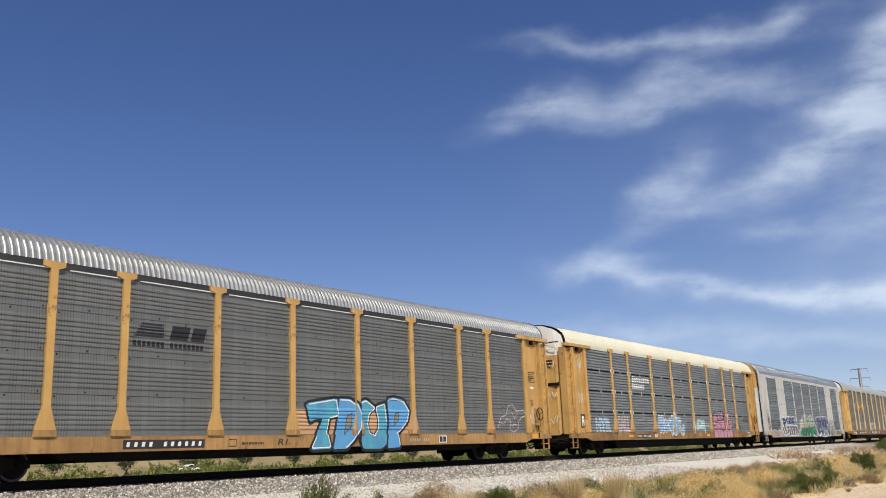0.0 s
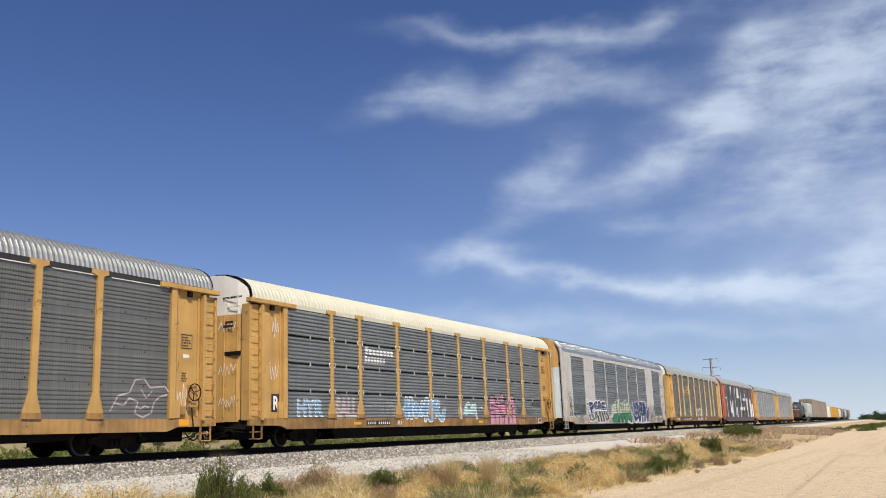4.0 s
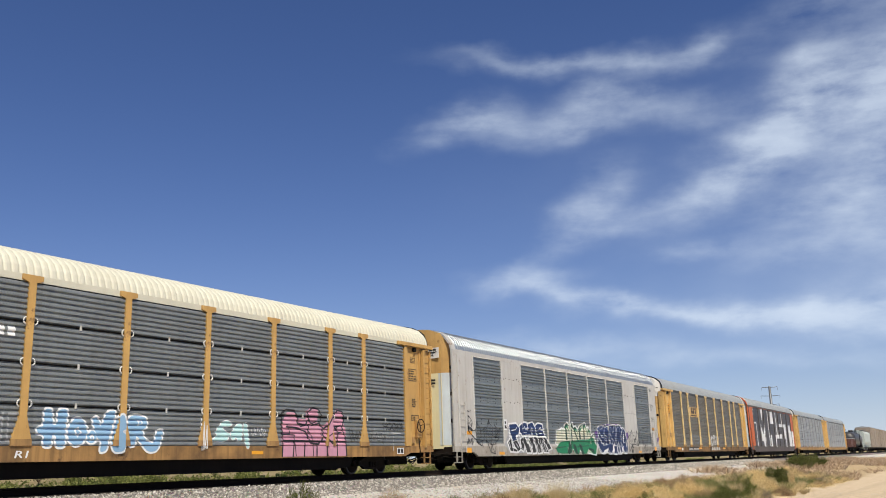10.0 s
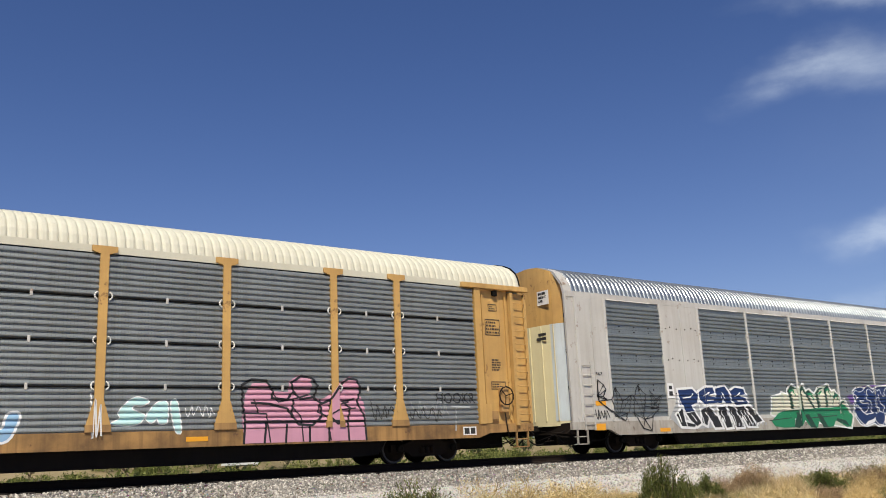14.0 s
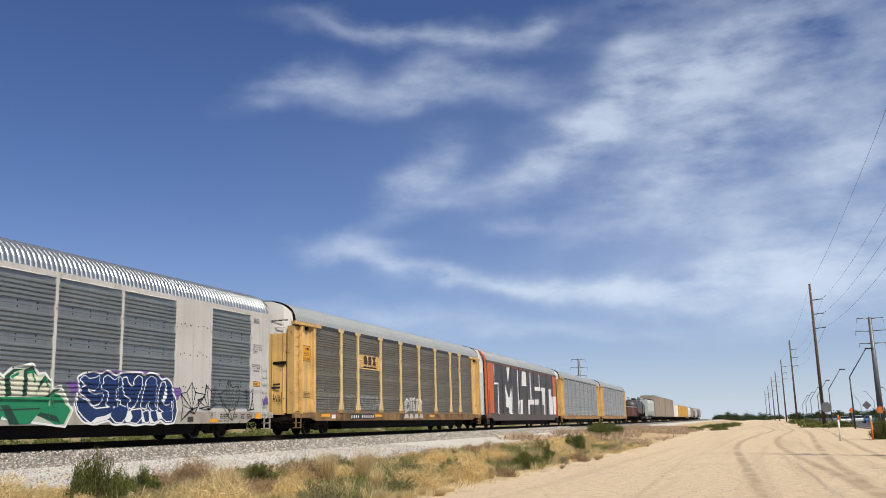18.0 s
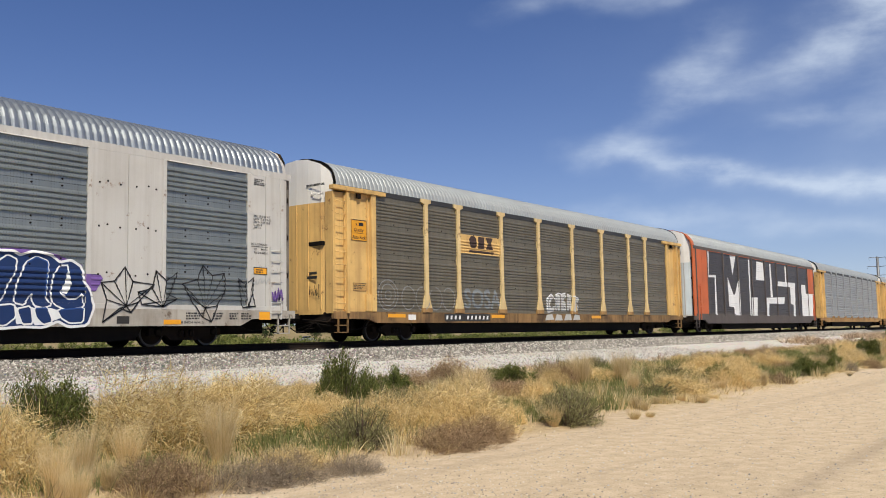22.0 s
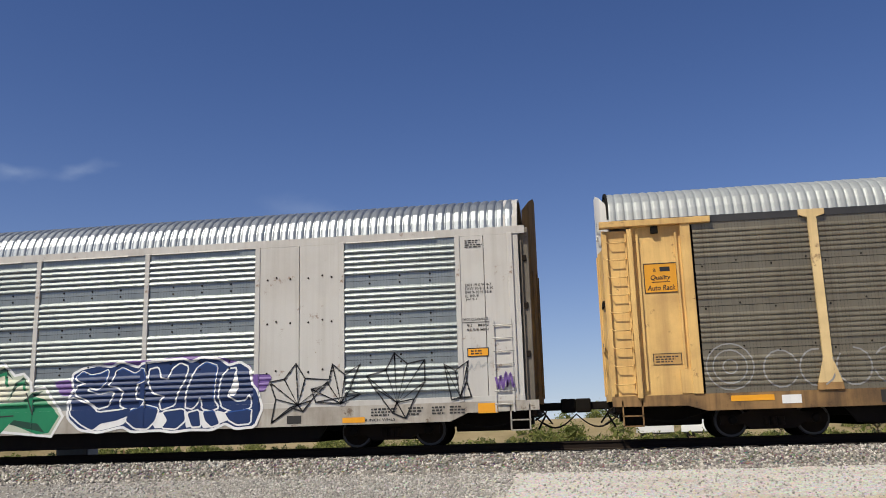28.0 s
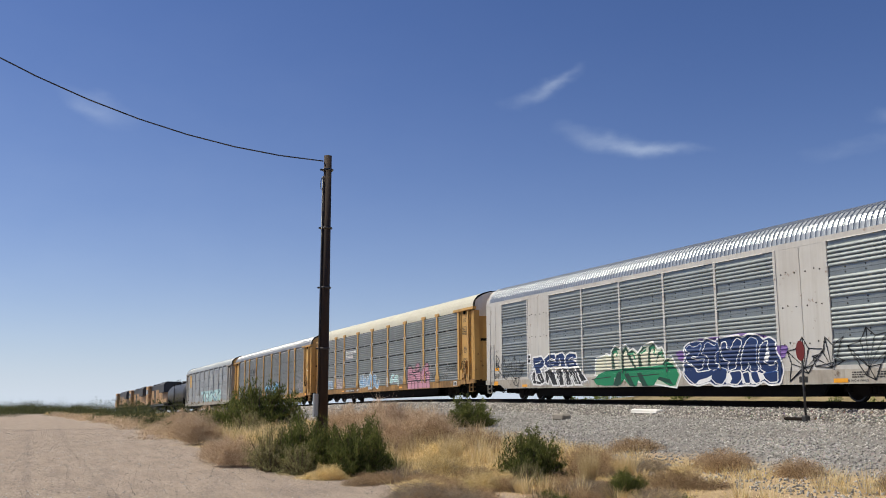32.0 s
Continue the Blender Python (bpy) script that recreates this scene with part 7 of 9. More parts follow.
stones("ballast", 62000, (-75, 95), (18.2, 19.72), (0.024, 0.056), M_STONE, "pale grey and brown crushed stone ballast", 41)
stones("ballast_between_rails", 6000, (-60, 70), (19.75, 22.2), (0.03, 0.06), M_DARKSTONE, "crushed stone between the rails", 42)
stones("apron_stones", 30000, (-45, 40), (11.6, 18.4), (0.012, 0.036), M_CHIP, "fine pale limestone gravel", 43)
stones("apron_rubble", 34000, (-40, -2), (8.8, 18.4), (0.018, 0.046), M_RUBBLE, "coarse grey crushed stone on the slope", 46)
stones("road_gravel", 40000, (-48, -2), (-9, 6.4), (0.005, 0.018), M_ROADSTONE, "brown and grey gravel strewn on the dirt road", 45)
stones("road_crumbs", 16000, (1, 34), (-3, 7.7), (0.005, 0.017), M_CRUMB, "small crumbs of sandstone on the dirt road", 47)
stones("road_pebbles", 6000, (-45, 40), (-6, 7.6), (0.007, 0.02), M_CHIP, "small pebbles on the dirt road", 44)


def loose_block(name, x, y, sx, sy, sz, mat, label, category, turn=0.0):
    bm = box(B(), -sx, sx, -sy, sy, -0.03, sz, min(sz, sx) * 0.3)
    r = random.Random(int(abs(x) * 10))
    for v in bm.verts:
        v.co += Vector((r.uniform(-1, 1), r.uniform(-1, 1), r.uniform(-0.5, 0.5))) * min(sx, sz) * 0.18
    ob = new(name, mesh_of(name, bm, mat))
    ob.matrix_world = pose(x, y, ground_z(x, y), 0, 0, turn)
    return tagged(ob, label, category)


loose_block("concrete_slab", -27.3, 18.8, 0.75, 0.15, 0.14, M_WHITE, "whitish concrete slab lying by the rails", "slab", 3)
loose_block("boulder", -29.4, 16.4, 0.3, 0.24, 0.24, M_GREYSTONE, "rounded grey-brown boulder on the gravel", "boulder", 20)


# ---- lettering and graffiti on the cars ----
def paint_mat(name, base, rough=0.5):
    return worn(name, base, tuple(x * 0.6 for x in base), rough, amount=0.3, scale=1.2)


P_BLACK, P_WHITE, P_GREY = paint_mat("black_spray", (0.018, 0.018, 0.02)), paint_mat("white_spray", (0.74, 0.74, 0.74)), paint_mat("faded_white_spray", (0.36, 0.37, 0.38))
P_NAVY, P_GREEN, P_MINT = paint_mat("navy_spray", (0.009, 0.028, 0.105)), paint_mat("green_spray", (0.012, 0.19, 0.085)), paint_mat("mint_cream_spray", (0.46, 0.50, 0.40))
P_PINK, P_SKY, P_TEAL = paint_mat("pink_spray", (0.55, 0.27, 0.36)), paint_mat("light_blue_spray", (0.24, 0.40, 0.58)), paint_mat("pale_cyan_spray", (0.45, 0.66, 0.66))
P_PURPLE, P_PEACH, P_FADE = paint_mat("purple_spray", (0.15, 0.08, 0.28)), paint_mat("buff_patch", (0.50, 0.30, 0.16)), paint_mat("faded_pink_spray", (0.50, 0.42, 0.43))
P_STENCIL = paint_mat("dark_stencil", (0.03, 0.028, 0.026))
P_BLOCK = worn("blue_to_teal_spray", (0.075, 0.24, 0.42), (0.09, 0.40, 0.42), 0.45, amount=1.0, scale=1.4, streak=1.5)
P_BLOCKBLUE = worn("light_blue_fill_spray", (0.10, 0.26, 0.55), (0.09, 0.38, 0.50), 0.45, amount=0.7, scale=1.1, streak=1.5)
P_BLUE, P_HOLE = paint_mat("bright_blue_spray", (0.02, 0.07, 0.25)), paint_mat("bare_grey_sheet", (0.20, 0.20, 0.185))


import itertools

SHIFT = itertools.cycle([-0.00011 * k for k in range(19)])     # keeps overlapping sprayed shapes apart


def poly(bm, pts):
    up = next(SHIFT)
    f = bm.faces.new([bm.verts.new((x, up, z)) for x, z in pts])
    f.normal_update()
    bmesh.ops.triangulate(bm, faces=[f])
    return bm


def stroke(bm, pts, w, closed=False):
    """A ribbon of even width along a line, with mitred corners."""
    p = [pts[0]]
    for q in list(pts[1:]) + ([pts[0]] if closed else []):
        if math.hypot(q[0] - p[-1][0], q[1] - p[-1][1]) > 1e-4:
            p.append(q)
    if len(p) < 2:
        return bm
    loop = closed and len(p) > 3
    if loop:
        p = p[:-1]
    n = len(p)
    up = next(SHIFT)

    def unit(a, b):
        d = math.hypot(b[0] - a[0], b[1] - a[1])
        return (b[0] - a[0]) / d, (b[1] - a[1]) / d

    rim = []
    for k in range(n):
        first, last = not loop and k == 0, not loop and k == n - 1
        d0 = unit(p[k - 1], p[k]) if not first else unit(p[0], p[1])
        d1 = unit(p[k], p[(k + 1) % n]) if not last else d0
        nx, nz = -(d0[1] + d1[1]), d0[0] + d1[0]
        size = math.hypot(nx, nz)
        if size < 0.25:
            nx, nz, size = -d1[1], d1[0], 1.0
        nx, nz = nx / size, nz / size
        reach = w / 2 / max(0.55, nx * -d1[1] + nz * d1[0])
        x = p[k][0] + (d1[0] * w * -0.35 if first else d0[0] * w * 0.35 if last else 0)
        z = p[k][1] + (d1[1] * w * -0.35 if first else d0[1] * w * 0.35 if last else 0)
        rim.append((bm.verts.new((x + nx * reach, up, z + nz * reach)), bm.verts.new((x - nx * reach, up, z - nz * reach))))
    for k in range(n if loop else n - 1):
        (a, b), (c, d) = rim[k], rim[(k + 1) % n]
        bm.faces.new((a, b, d, c))
    return bm


def fit_text(body, x0, x1, z0, z1, bold=0.0, shear=0.0):
    """Lettering stretched into a box on the car's side."""
    bm = text_mesh(body, 1.0, None, bold, 1.0, shear)
    xs, zs = [v.co.x for v in bm.verts], [v.co.z for v in bm.verts]
    a, b, c, d = min(xs), max(xs), min(zs), max(zs)
    for v in bm.verts:
        v.co = (x0 + (v.co.x - a) / (b - a) * (x1 - x0), 0, z0 + (v.co.z - c) / (d - c) * (z1 - z0))
    return bm


SKIN = {}
for car_, prof_, posts_, wide_, proud_, plates_ in (
        (ns_car, ns_prof, POSTS, 0.105, 0.078, ()), (cp_car, cp_prof, POSTS, 0.105, 0.078, ()), (csx_car, csx_prof, POSTS, 0.105, 0.078, ()), (a1_car, a1_prof, POSTS, 0.105, 0.078, ()),
        (sl_car, sl_prof, [round(a, 2) for _, a, _ in SL_CUTS[1:]], 0.062, 0.052, [(a, b) for k, a, b in SL_CUTS if k == "plate"]),
        (my_car, my_prof, [round(a, 2) for _, a, _ in MY_CUTS[1:]], 0.062, 0.052, [(a, b) for k, a, b in MY_CUTS if k == "plate"])):
    low = prof_[0][0]
    SKIN[car_.name] = ([(0.0, 0.043), (low - 0.002, 0.043)] + list(prof_) + [(6.0, 0.0)], posts_, wide_, proud_, plates_)


def paint(car, bm, mat, name="graffiti", label="", layer=0, flat=None):
    """Lay flat art on a car's side: it follows the ribs of the sheets, the plates, the posts and the sill."""
    prof, posts, wide, proud, plates = SKIN[car.name]
    lift = 0.004 + 0.0025 * layer
    xs, zs = [v.co.x for v in bm.verts], [v.co.z for v in bm.verts]
    x0, x1, z0, z1 = min(xs), max(xs), min(zs), max(zs)
    if flat is not None:
        for v in bm.verts:
            v.co.y += SIDE - flat - lift
        return part(name, bm, mat, car, label)
    extra = []
    for a, b, off in [(p - wide, p + wide, proud) for p in posts] + [(a, b, 0.03) for a, b in plates]:
        if b > x0 and a < x1:
            cp = bm.copy()
            for px, inner in ((a, True), (b, False)):
                bmesh.ops.bisect_plane(cp, geom=cp.verts[:] + cp.edges[:] + cp.faces[:], plane_co=(px, 0, 0), plane_no=(1, 0, 0), clear_inner=inner, clear_outer=not inner)
            for v in cp.verts:
                v.co.y += SIDE - off - lift
            extra.append(cp)
    for pz, _ in prof:
        if z0 < pz < z1:
            bmesh.ops.bisect_plane(bm, geom=bm.verts[:] + bm.edges[:] + bm.faces[:], plane_co=(0, 0, pz), plane_no=(0, 0, 1))
    hz, ho = [p[0] for p in prof], [p[1] for p in prof]
    for v in bm.verts:
        v.co.y += SIDE - float(np.interp(v.co.z, hz, ho)) - lift
    for cp in extra:
        tmp = bpy.data.meshes.new("piece")
        cp.to_mesh(tmp)
        cp.free()
        bm.from_mesh(tmp)
        bpy.data.meshes.remove(tmp)
    return part(name, bm, mat, car, label)


def block_word(car, x0, x1, z0, z1, letters, mat, label, flat=None, first=1.0):
    """A company's name as plain blocks, one for each letter."""
    n = len(letters)
    w = (x1 - x0) / n
    bm = B()
    for k, c in enumerate(letters):
        if c != " ":
            top = z1 + (z1 - z0) * (first - 1) * (k == 0)
            poly(bm, [(x0 + (k + 0.14) * w, z0), (x0 + (k + 0.84) * w, z0), (x0 + (k + 0.84) * w, top), (x0 + (k + 0.14) * w, top)])
    return paint(car, bm, mat, "lettering", label, 1, flat)


def number_bars(car, x0, x1, z0, z1, back=P_STENCIL, ink=P_WHITE, cells="bbbb bbbbbb", flat=0.041):
    """A number panel with plain bars in place of its figures."""
    if back:
        paint(car, poly(B(), [(x0, z0), (x1, z0), (x1, z1), (x0, z1)]), back, "number_panel", "dark number panel", 0, flat)
    n = len(cells)
    w = (x1 - x0 - 0.08) / n
    bm = B()
    h = z1 - z0
    for k, c in enumerate(cells):
        if c != " ":
            a = x0 + 0.04 + k * w
            poly(bm, [(a + 0.2 * w, z0 + 0.24 * h), (a + 0.62 * w, z0 + 0.24 * h), (a + 0.74 * w, z1 - 0.24 * h), (a + 0.32 * w, z1 - 0.24 * h)])
    paint(car, bm, ink, "number_marking", "pale plain bars in place of figures", 2, flat)


def fine_print(car, x0, x1, z0, z1, lines, ink=P_STENCIL, flat=0.041, seed=1):
    """Small stencilled lines too fine to read, as short bars."""
    r = random.Random(seed)
    bm = B()
    h = (z1 - z0) / lines
    for k in range(lines):
        x = x0
        end = x0 + (x1 - x0) * r.uniform(0.6, 1.0)
        while x < end:
            w = r.uniform(0.03, 0.1)
            z = z1 - (k + 0.8) * h
            poly(bm, [(x, z), (min(x + w, end), z), (min(x + w, end), z + 0.55 * h), (x, z + 0.55 * h)])
            x += w + 0.025
    paint(car, bm, ink, "stencil", "small dark stencilling", 1, flat)


def framed(car, x0, x1, z0, z1, flat, ink=P_STENCIL, w=0.02):
    paint(car, stroke(B(), [(x0, z0), (x1, z0), (x1, z1), (x0, z1)], w, True), ink, "stencil_box", "", 1, flat)


def scrawl(car, x0, x1, z0, z1, seed, mat, w=0.03, n=14, flat=None, label="scribbled spray tag", loops=True):
    r = random.Random(seed)
    pts, x = [], x0
    for k in range(n):
        x = x0 + (x1 - x0) * (k / (n - 1)) + r.uniform(-0.05, 0.05) * (x1 - x0)
        pts.append((x, z0 + (z1 - z0) * (r.uniform(0, 0.3) if k % 2 else r.uniform(0.65, 1.0))))
        if loops and k % 3 == 1:
            pts.append((x + 0.06 * (x1 - x0), z0 + (z1 - z0) * r.uniform(0.2, 0.7)))
    smooth = []
    for k in range(len(pts) - 1):
        p0, p1, p2, p3 = pts[max(k - 1, 0)], pts[k], pts[k + 1], pts[min(k + 2, len(pts) - 1)]
        for j in range(5):
            t = j / 5
            smooth.append(tuple(0.5 * (2 * b + (c - a) * t + (2 * a - 5 * b + 4 * c - d) * t * t + (3 * b - a - 3 * c + d) * t ** 3) for a, b, c, d in zip(p0, p1, p2, p3)))
    return paint(car, stroke(B(), smooth, w), mat, "spray_tag", label, 2, flat)


def soft(pts, cut=0.2, rounds=2):
    """Round the corners of a sprayed outline."""
    keep = 1 - cut
    for _ in range(rounds):
        pts = [p for a, b in zip(pts, pts[1:] + pts[:1]) for p in ((keep * a[0] + cut * b[0], keep * a[1] + cut * b[1]), (cut * a[0] + keep * b[0], cut * a[1] + keep * b[1]))]
    return pts


def outlined(car, shapes, fill, edge, inner=None, we=0.09, wi=0.025, layer=0, label=""):
    """Filled letters with a heavy dark outline and a thin bright one inside it."""
    for s in shapes:
        paint(car, stroke(B(), s, we, True), edge, "graffiti_outline", "thick spray-painted outline", layer)
        paint(car, poly(B(), s), fill, "graffiti_fill", label, layer + 1)
        if inner:
            paint(car, stroke(B(), s, wi, True), inner, "graffiti_highlight", "", layer + 2)


def sketch(pts, px, pz, x0, x1, z0, z1):
    return [(x0 + (x - px[0]) / (px[1] - px[0]) * (x1 - x0), z1 - (y - pz[0]) / (pz[1] - pz[0]) * (z1 - z0)) for x, y in pts]


def many(car, shapes, mat, name, label, layer, width=0.0, closed=True):
    """Sprayed shapes or lines, each a part of its own."""
    for q in shapes:
        bm = B()
        if width:
            stroke(bm, q, width, closed)
        else:
            poly(bm, q)
        paint(car, bm, mat, name, label, layer)


# first car: company mark, number panel, large blue letters
T_LETTERS = [[(-0.85, 1.85), (0.5, 2.04), (0.58, 1.53), (0.13, 1.44), (0.02, 1), (0.17, 0.53), (-0.69, 0.51), (-0.45, 0.89), (-0.17, 1.42), (-0.5, 1.38), (-0.7, 1.3)],
    [(0.59, 2.03), (1.05, 2.03), (1.39, 1.88), (1.58, 1.55), (1.53, 1.13), (1.21, 0.76), (0.86, 0.52), (0.25, 0.51), (0.38, 0.96), (0.5, 1.44)],
    [(1.55, 1.95), (1.81, 2.03), (2.26, 1.8), (1.95, 1.6), (1.84, 1.26), (1.96, 0.96), (2.18, 0.86), (2.39, 1.05), (2.42, 1.44), (2.3, 1.72), (2.36, 1.84), (2.77, 1.94), (2.84, 1.31), (2.74, 0.62), (2.48, 0.49), (1.63, 0.5), (1.48, 0.76), (1.65, 1.3)],
    [(2.88, 2.07), (3.18, 2.13), (3.73, 2.05), (4.02, 1.73), (3.92, 1.37), (3.54, 1.05), (3.35, 0.96), (3.45, 0.52), (2.81, 0.5), (2.84, 0.79), (2.93, 1.31)]]
T_LETTERS = [soft(q, 0.08, 1) for q in T_LETTERS]
T_HOLES = [[(0.91, 1.48), (1.12, 1.57), (1.1, 1.21), (0.79, 0.95)], [(3.25, 1.58), (3.43, 1.63), (3.4, 1.39), (3.16, 1.21)]]
paint(ns_car, poly(B(), [(-1.35, 0.96), (4.35, 0.96), (4.35, 1.68), (-1.35, 1.68)]), P_PEACH, "buff_patch", "rough buff paint-out patch", 0)
for q, fill in zip(T_LETTERS, (P_BLOCK, P_BLOCKBLUE, P_BLOCK, P_BLOCKBLUE)):
    outlined(ns_car, [q], fill, P_BLACK, None, 0.17, 0.035, 1, "blue and teal block letter")
    shrunk = [(p[0] * 0.94 + 0.06 * sum(a for a, _ in q) / len(q), p[1] * 0.94 + 0.06 * sum(b for _, b in q) / len(q)) for p in q]
    paint(ns_car, stroke(B(), shrunk[: len(q) * 2 // 3], 0.035), P_WHITE, "graffiti_highlight", "thin white highlight", 3)
many(ns_car, T_HOLES, P_BLACK, "graffiti_outline", "black edge of a letter hole", 4, 0.05)
many(ns_car, T_HOLES, P_HOLE, "graffiti_counter", "bare grey letter hole", 5)
bm = B()
for k in range(5):
    z = 3.36 + 0.075 * k
    poly(bm, [(-6.75 + 0.05 * k, z), (-5.9, z), (-5.86, z + 0.045), (-6.73 + 0.05 * k, z + 0.045)])
poly(bm, [(-5.72, 3.34), (-5.16, 3.34), (-5.04, 3.70), (-5.60, 3.70)])
poly(bm, [(-5.06, 3.34), (-4.63, 3.34), (-4.52, 3.70), (-4.95, 3.70)])
paint(ns_car, bm, P_BLACK, "company_mark", "black slanted company mark", 1)
block_word(ns_car, -6.8, -4.62, 3.12, 3.25, "XXXXXXX XXXXXXXX", P_BLACK, "black company name as plain blocks")
number_bars(ns_car, -6.95, -4.55, 0.64, 0.85)
paint(ns_car, fit_text("R1", -2.0, -1.6, 0.66, 0.84, 0.02, 0.2), P_STENCIL, "lettering", "", 1, 0.041)
fine_print(ns_car, -3.3, -2.5, 0.68, 0.78, 1, seed=2)
framed(ns_car, -3.75, -3.5, 0.66, 0.84, 0.041)
paint(ns_car, poly(B(), [(5.6, 0.64), (6.05, 0.64), (6.05, 0.88), (5.6, 0.88)]), P_WHITE, "placard", "white framed data placard", 0, 0.041)
paint(ns_car, poly(B(), [(5.64, 0.67), (5.80, 0.67), (5.80, 0.85), (5.64, 0.85)]), P_STENCIL, "placard_block", "", 1, 0.041)
paint(ns_car, poly(B(), [(5.84, 0.67), (6.01, 0.67), (6.01, 0.85), (5.84, 0.85)]), P_STENCIL, "placard_block", "", 1, 0.041)
number_bars(ns_car, 3.9, 5.1, 0.66, 0.84, None, P_GREY, "bbbbb bbb")
EL = [(9.45, 1.15), (9.7, 1.55), (10.1, 1.65), (10.3, 2.0), (10.6, 2.05), (10.85, 1.8), (11.4, 1.85), (11.6, 1.65), (11.2, 1.55), (11.0, 1.4), (10.9, 1.1), (10.6, 0.98), (10.3, 1.1), (10.4, 1.4), (10.1, 1.5), (9.9, 1.3), (9.6, 1.35)]
paint(ns_car, stroke(B(), EL, 0.045), P_FADE, "spray_tag", "pale pink outline scribble", 1)
paint(ns_car, stroke(stroke(B(), [(10.35, 1.3), (10.5, 1.2), (10.65, 1.3), (10.8, 1.25)], 0.04), [(10.5, 1.75), (10.7, 1.5), (10.9, 1.7)], 0.035), P_FADE, "spray_tag", "", 1)
scrawl(ns_car, 11.9, 12.4, 1.1, 2.0, 5, P_WHITE, 0.02, 8, -0.045)
framed(ns_car, 12.05, 12.5, 3.0, 3.4, -0.048, P_STENCIL)
fine_print(ns_car, 12.08, 12.47, 3.04, 3.36, 4, flat=-0.048, seed=3)
fine_print(ns_car, 12.1, 12.35, 2.0, 2.3, 4, flat=-0.048, seed=4)
paint(ns_car, poly(B(), [(12.15, 2.72), (12.4, 2.72), (12.4, 2.82), (12.15, 2.82)]), P_WHITE, "placard", "", 1, -0.048)
number_bars(ns_car, 11.6, 12.2, 0.98, 1.1, None, P_STENCIL, "bb bbb", -0.048)
paint(ns_car, poly(B(), [(11.95, 0.74), (12.35, 0.74), (12.35, 0.92), (11.95, 0.92)]), M_REFLECT, "reflector", "amber reflector sticker", 0, 0.041)

# second car: white company name, pale blue, pink and cyan pieces
block_word(cp_car, -6.67, -4.5, 3.40, 3.63, "XXXXXXXX", P_WHITE, "white company name as plain blocks", None, 1.3)
block_word(cp_car, -6.69, -5.15, 3.07, 3.30, "XXXXXXX", P_WHITE, "white company name as plain blocks", None, 1.3)
number_bars(cp_car, -6.62, -4.82, 0.66, 0.84)
paint(cp_car, fit_text("R1", -4.33, -3.97, 0.67, 0.83, 0.02, 0.15), P_WHITE, "lettering", "", 1, 0.041)
PALE_BLUE = [[(-3.65, 1.79), (-3.45, 1.79), (-3.41, 1.42), (-3.28, 1.42), (-3.29, 1.79), (-3.01, 1.8), (-3.06, 1.36), (-3.04, 0.92), (-3.28, 0.9), (-3.3, 1.19), (-3.41, 1.19), (-3.41, 0.92), (-3.63, 0.92), (-3.61, 1.19), (-3.8, 1.23), (-3.8, 1.35), (-3.63, 1.39)],
    [(-2.99, 1.36), (-2.82, 1.6), (-2.59, 1.57), (-2.42, 1.29), (-2.53, 1.02), (-2.78, 0.92), (-2.97, 1.09)],
    [(-2.44, 1.19), (-2.31, 1.33), (-2.18, 1.23), (-2.17, 1.06), (-2.33, 0.99), (-2.43, 1.06)],
    [(-2.33, 1.6), (-2.17, 1.65), (-2.05, 1.36), (-1.91, 1.78), (-1.61, 1.82), (-1.81, 1.09), (-1.86, 0.82), (-2.06, 0.78), (-2.01, 1.09), (-2.14, 1.09)],
    [(-1.63, 1.58), (-1.4, 1.75), (-1.28, 1.37), (-1.45, 1.3), (-1.27, 1.19), (-1.32, 0.81), (-1.62, 0.78), (-1.73, 0.99)],
    [(-1.26, 1.65), (-1.02, 1.72), (-0.67, 1.67), (-0.62, 1.44), (-0.79, 1.34), (-0.68, 1.09), (-0.36, 0.99), (-0.3, 1.34), (-0.05, 1.34), (-0.25, 0.81), (-0.57, 0.78), (-0.82, 1.02), (-0.96, 1.23), (-0.99, 0.95), (-1.19, 0.92)]]
PALE_BLUE = [soft(q) for q in PALE_BLUE]
PALE_HOLES = [[(-2.8, 1.28), (-2.72, 1.37), (-2.63, 1.26), (-2.71, 1.16)], [(-2.35, 1.16), (-2.27, 1.2), (-2.26, 1.1), (-2.33, 1.08)], [(-0.93, 1.57), (-0.8, 1.58), (-0.81, 1.49), (-0.91, 1.46)]]
CYAN = [[(1.81, 1.35), (2.15, 1.68), (2.51, 1.58), (2.31, 1.47), (2.15, 1.5), (2.08, 1.39), (2.43, 1.28), (2.23, 1.06), (1.62, 1.09), (1.89, 1.2)],
    [(2.39, 1.24), (2.63, 1.55), (2.88, 1.59), (2.89, 1.1), (2.68, 1.09), (2.68, 1.24), (2.51, 1.09)],
    [(2.92, 1.55), (3.08, 1.64), (3.21, 0.88), (3.06, 0.89)]]
CYAN = [soft(q) for q in CYAN]
many(cp_car, PALE_BLUE, P_WHITE, "graffiti_outline", "white outline of a pale blue letter", 0, 0.1)
many(cp_car, PALE_BLUE, P_SKY, "graffiti_fill", "pale blue graffiti letter", 1)
many(cp_car, PALE_HOLES, P_WHITE, "graffiti_highlight", "", 2, 0.035)
outlined(cp_car, CYAN, P_TEAL, P_WHITE, None, 0.05, 0.02, 0, "pale cyan graffiti letters")
scrawl(cp_car, 3.25, 3.95, 1.2, 1.5, 26, P_WHITE, 0.02, 10)
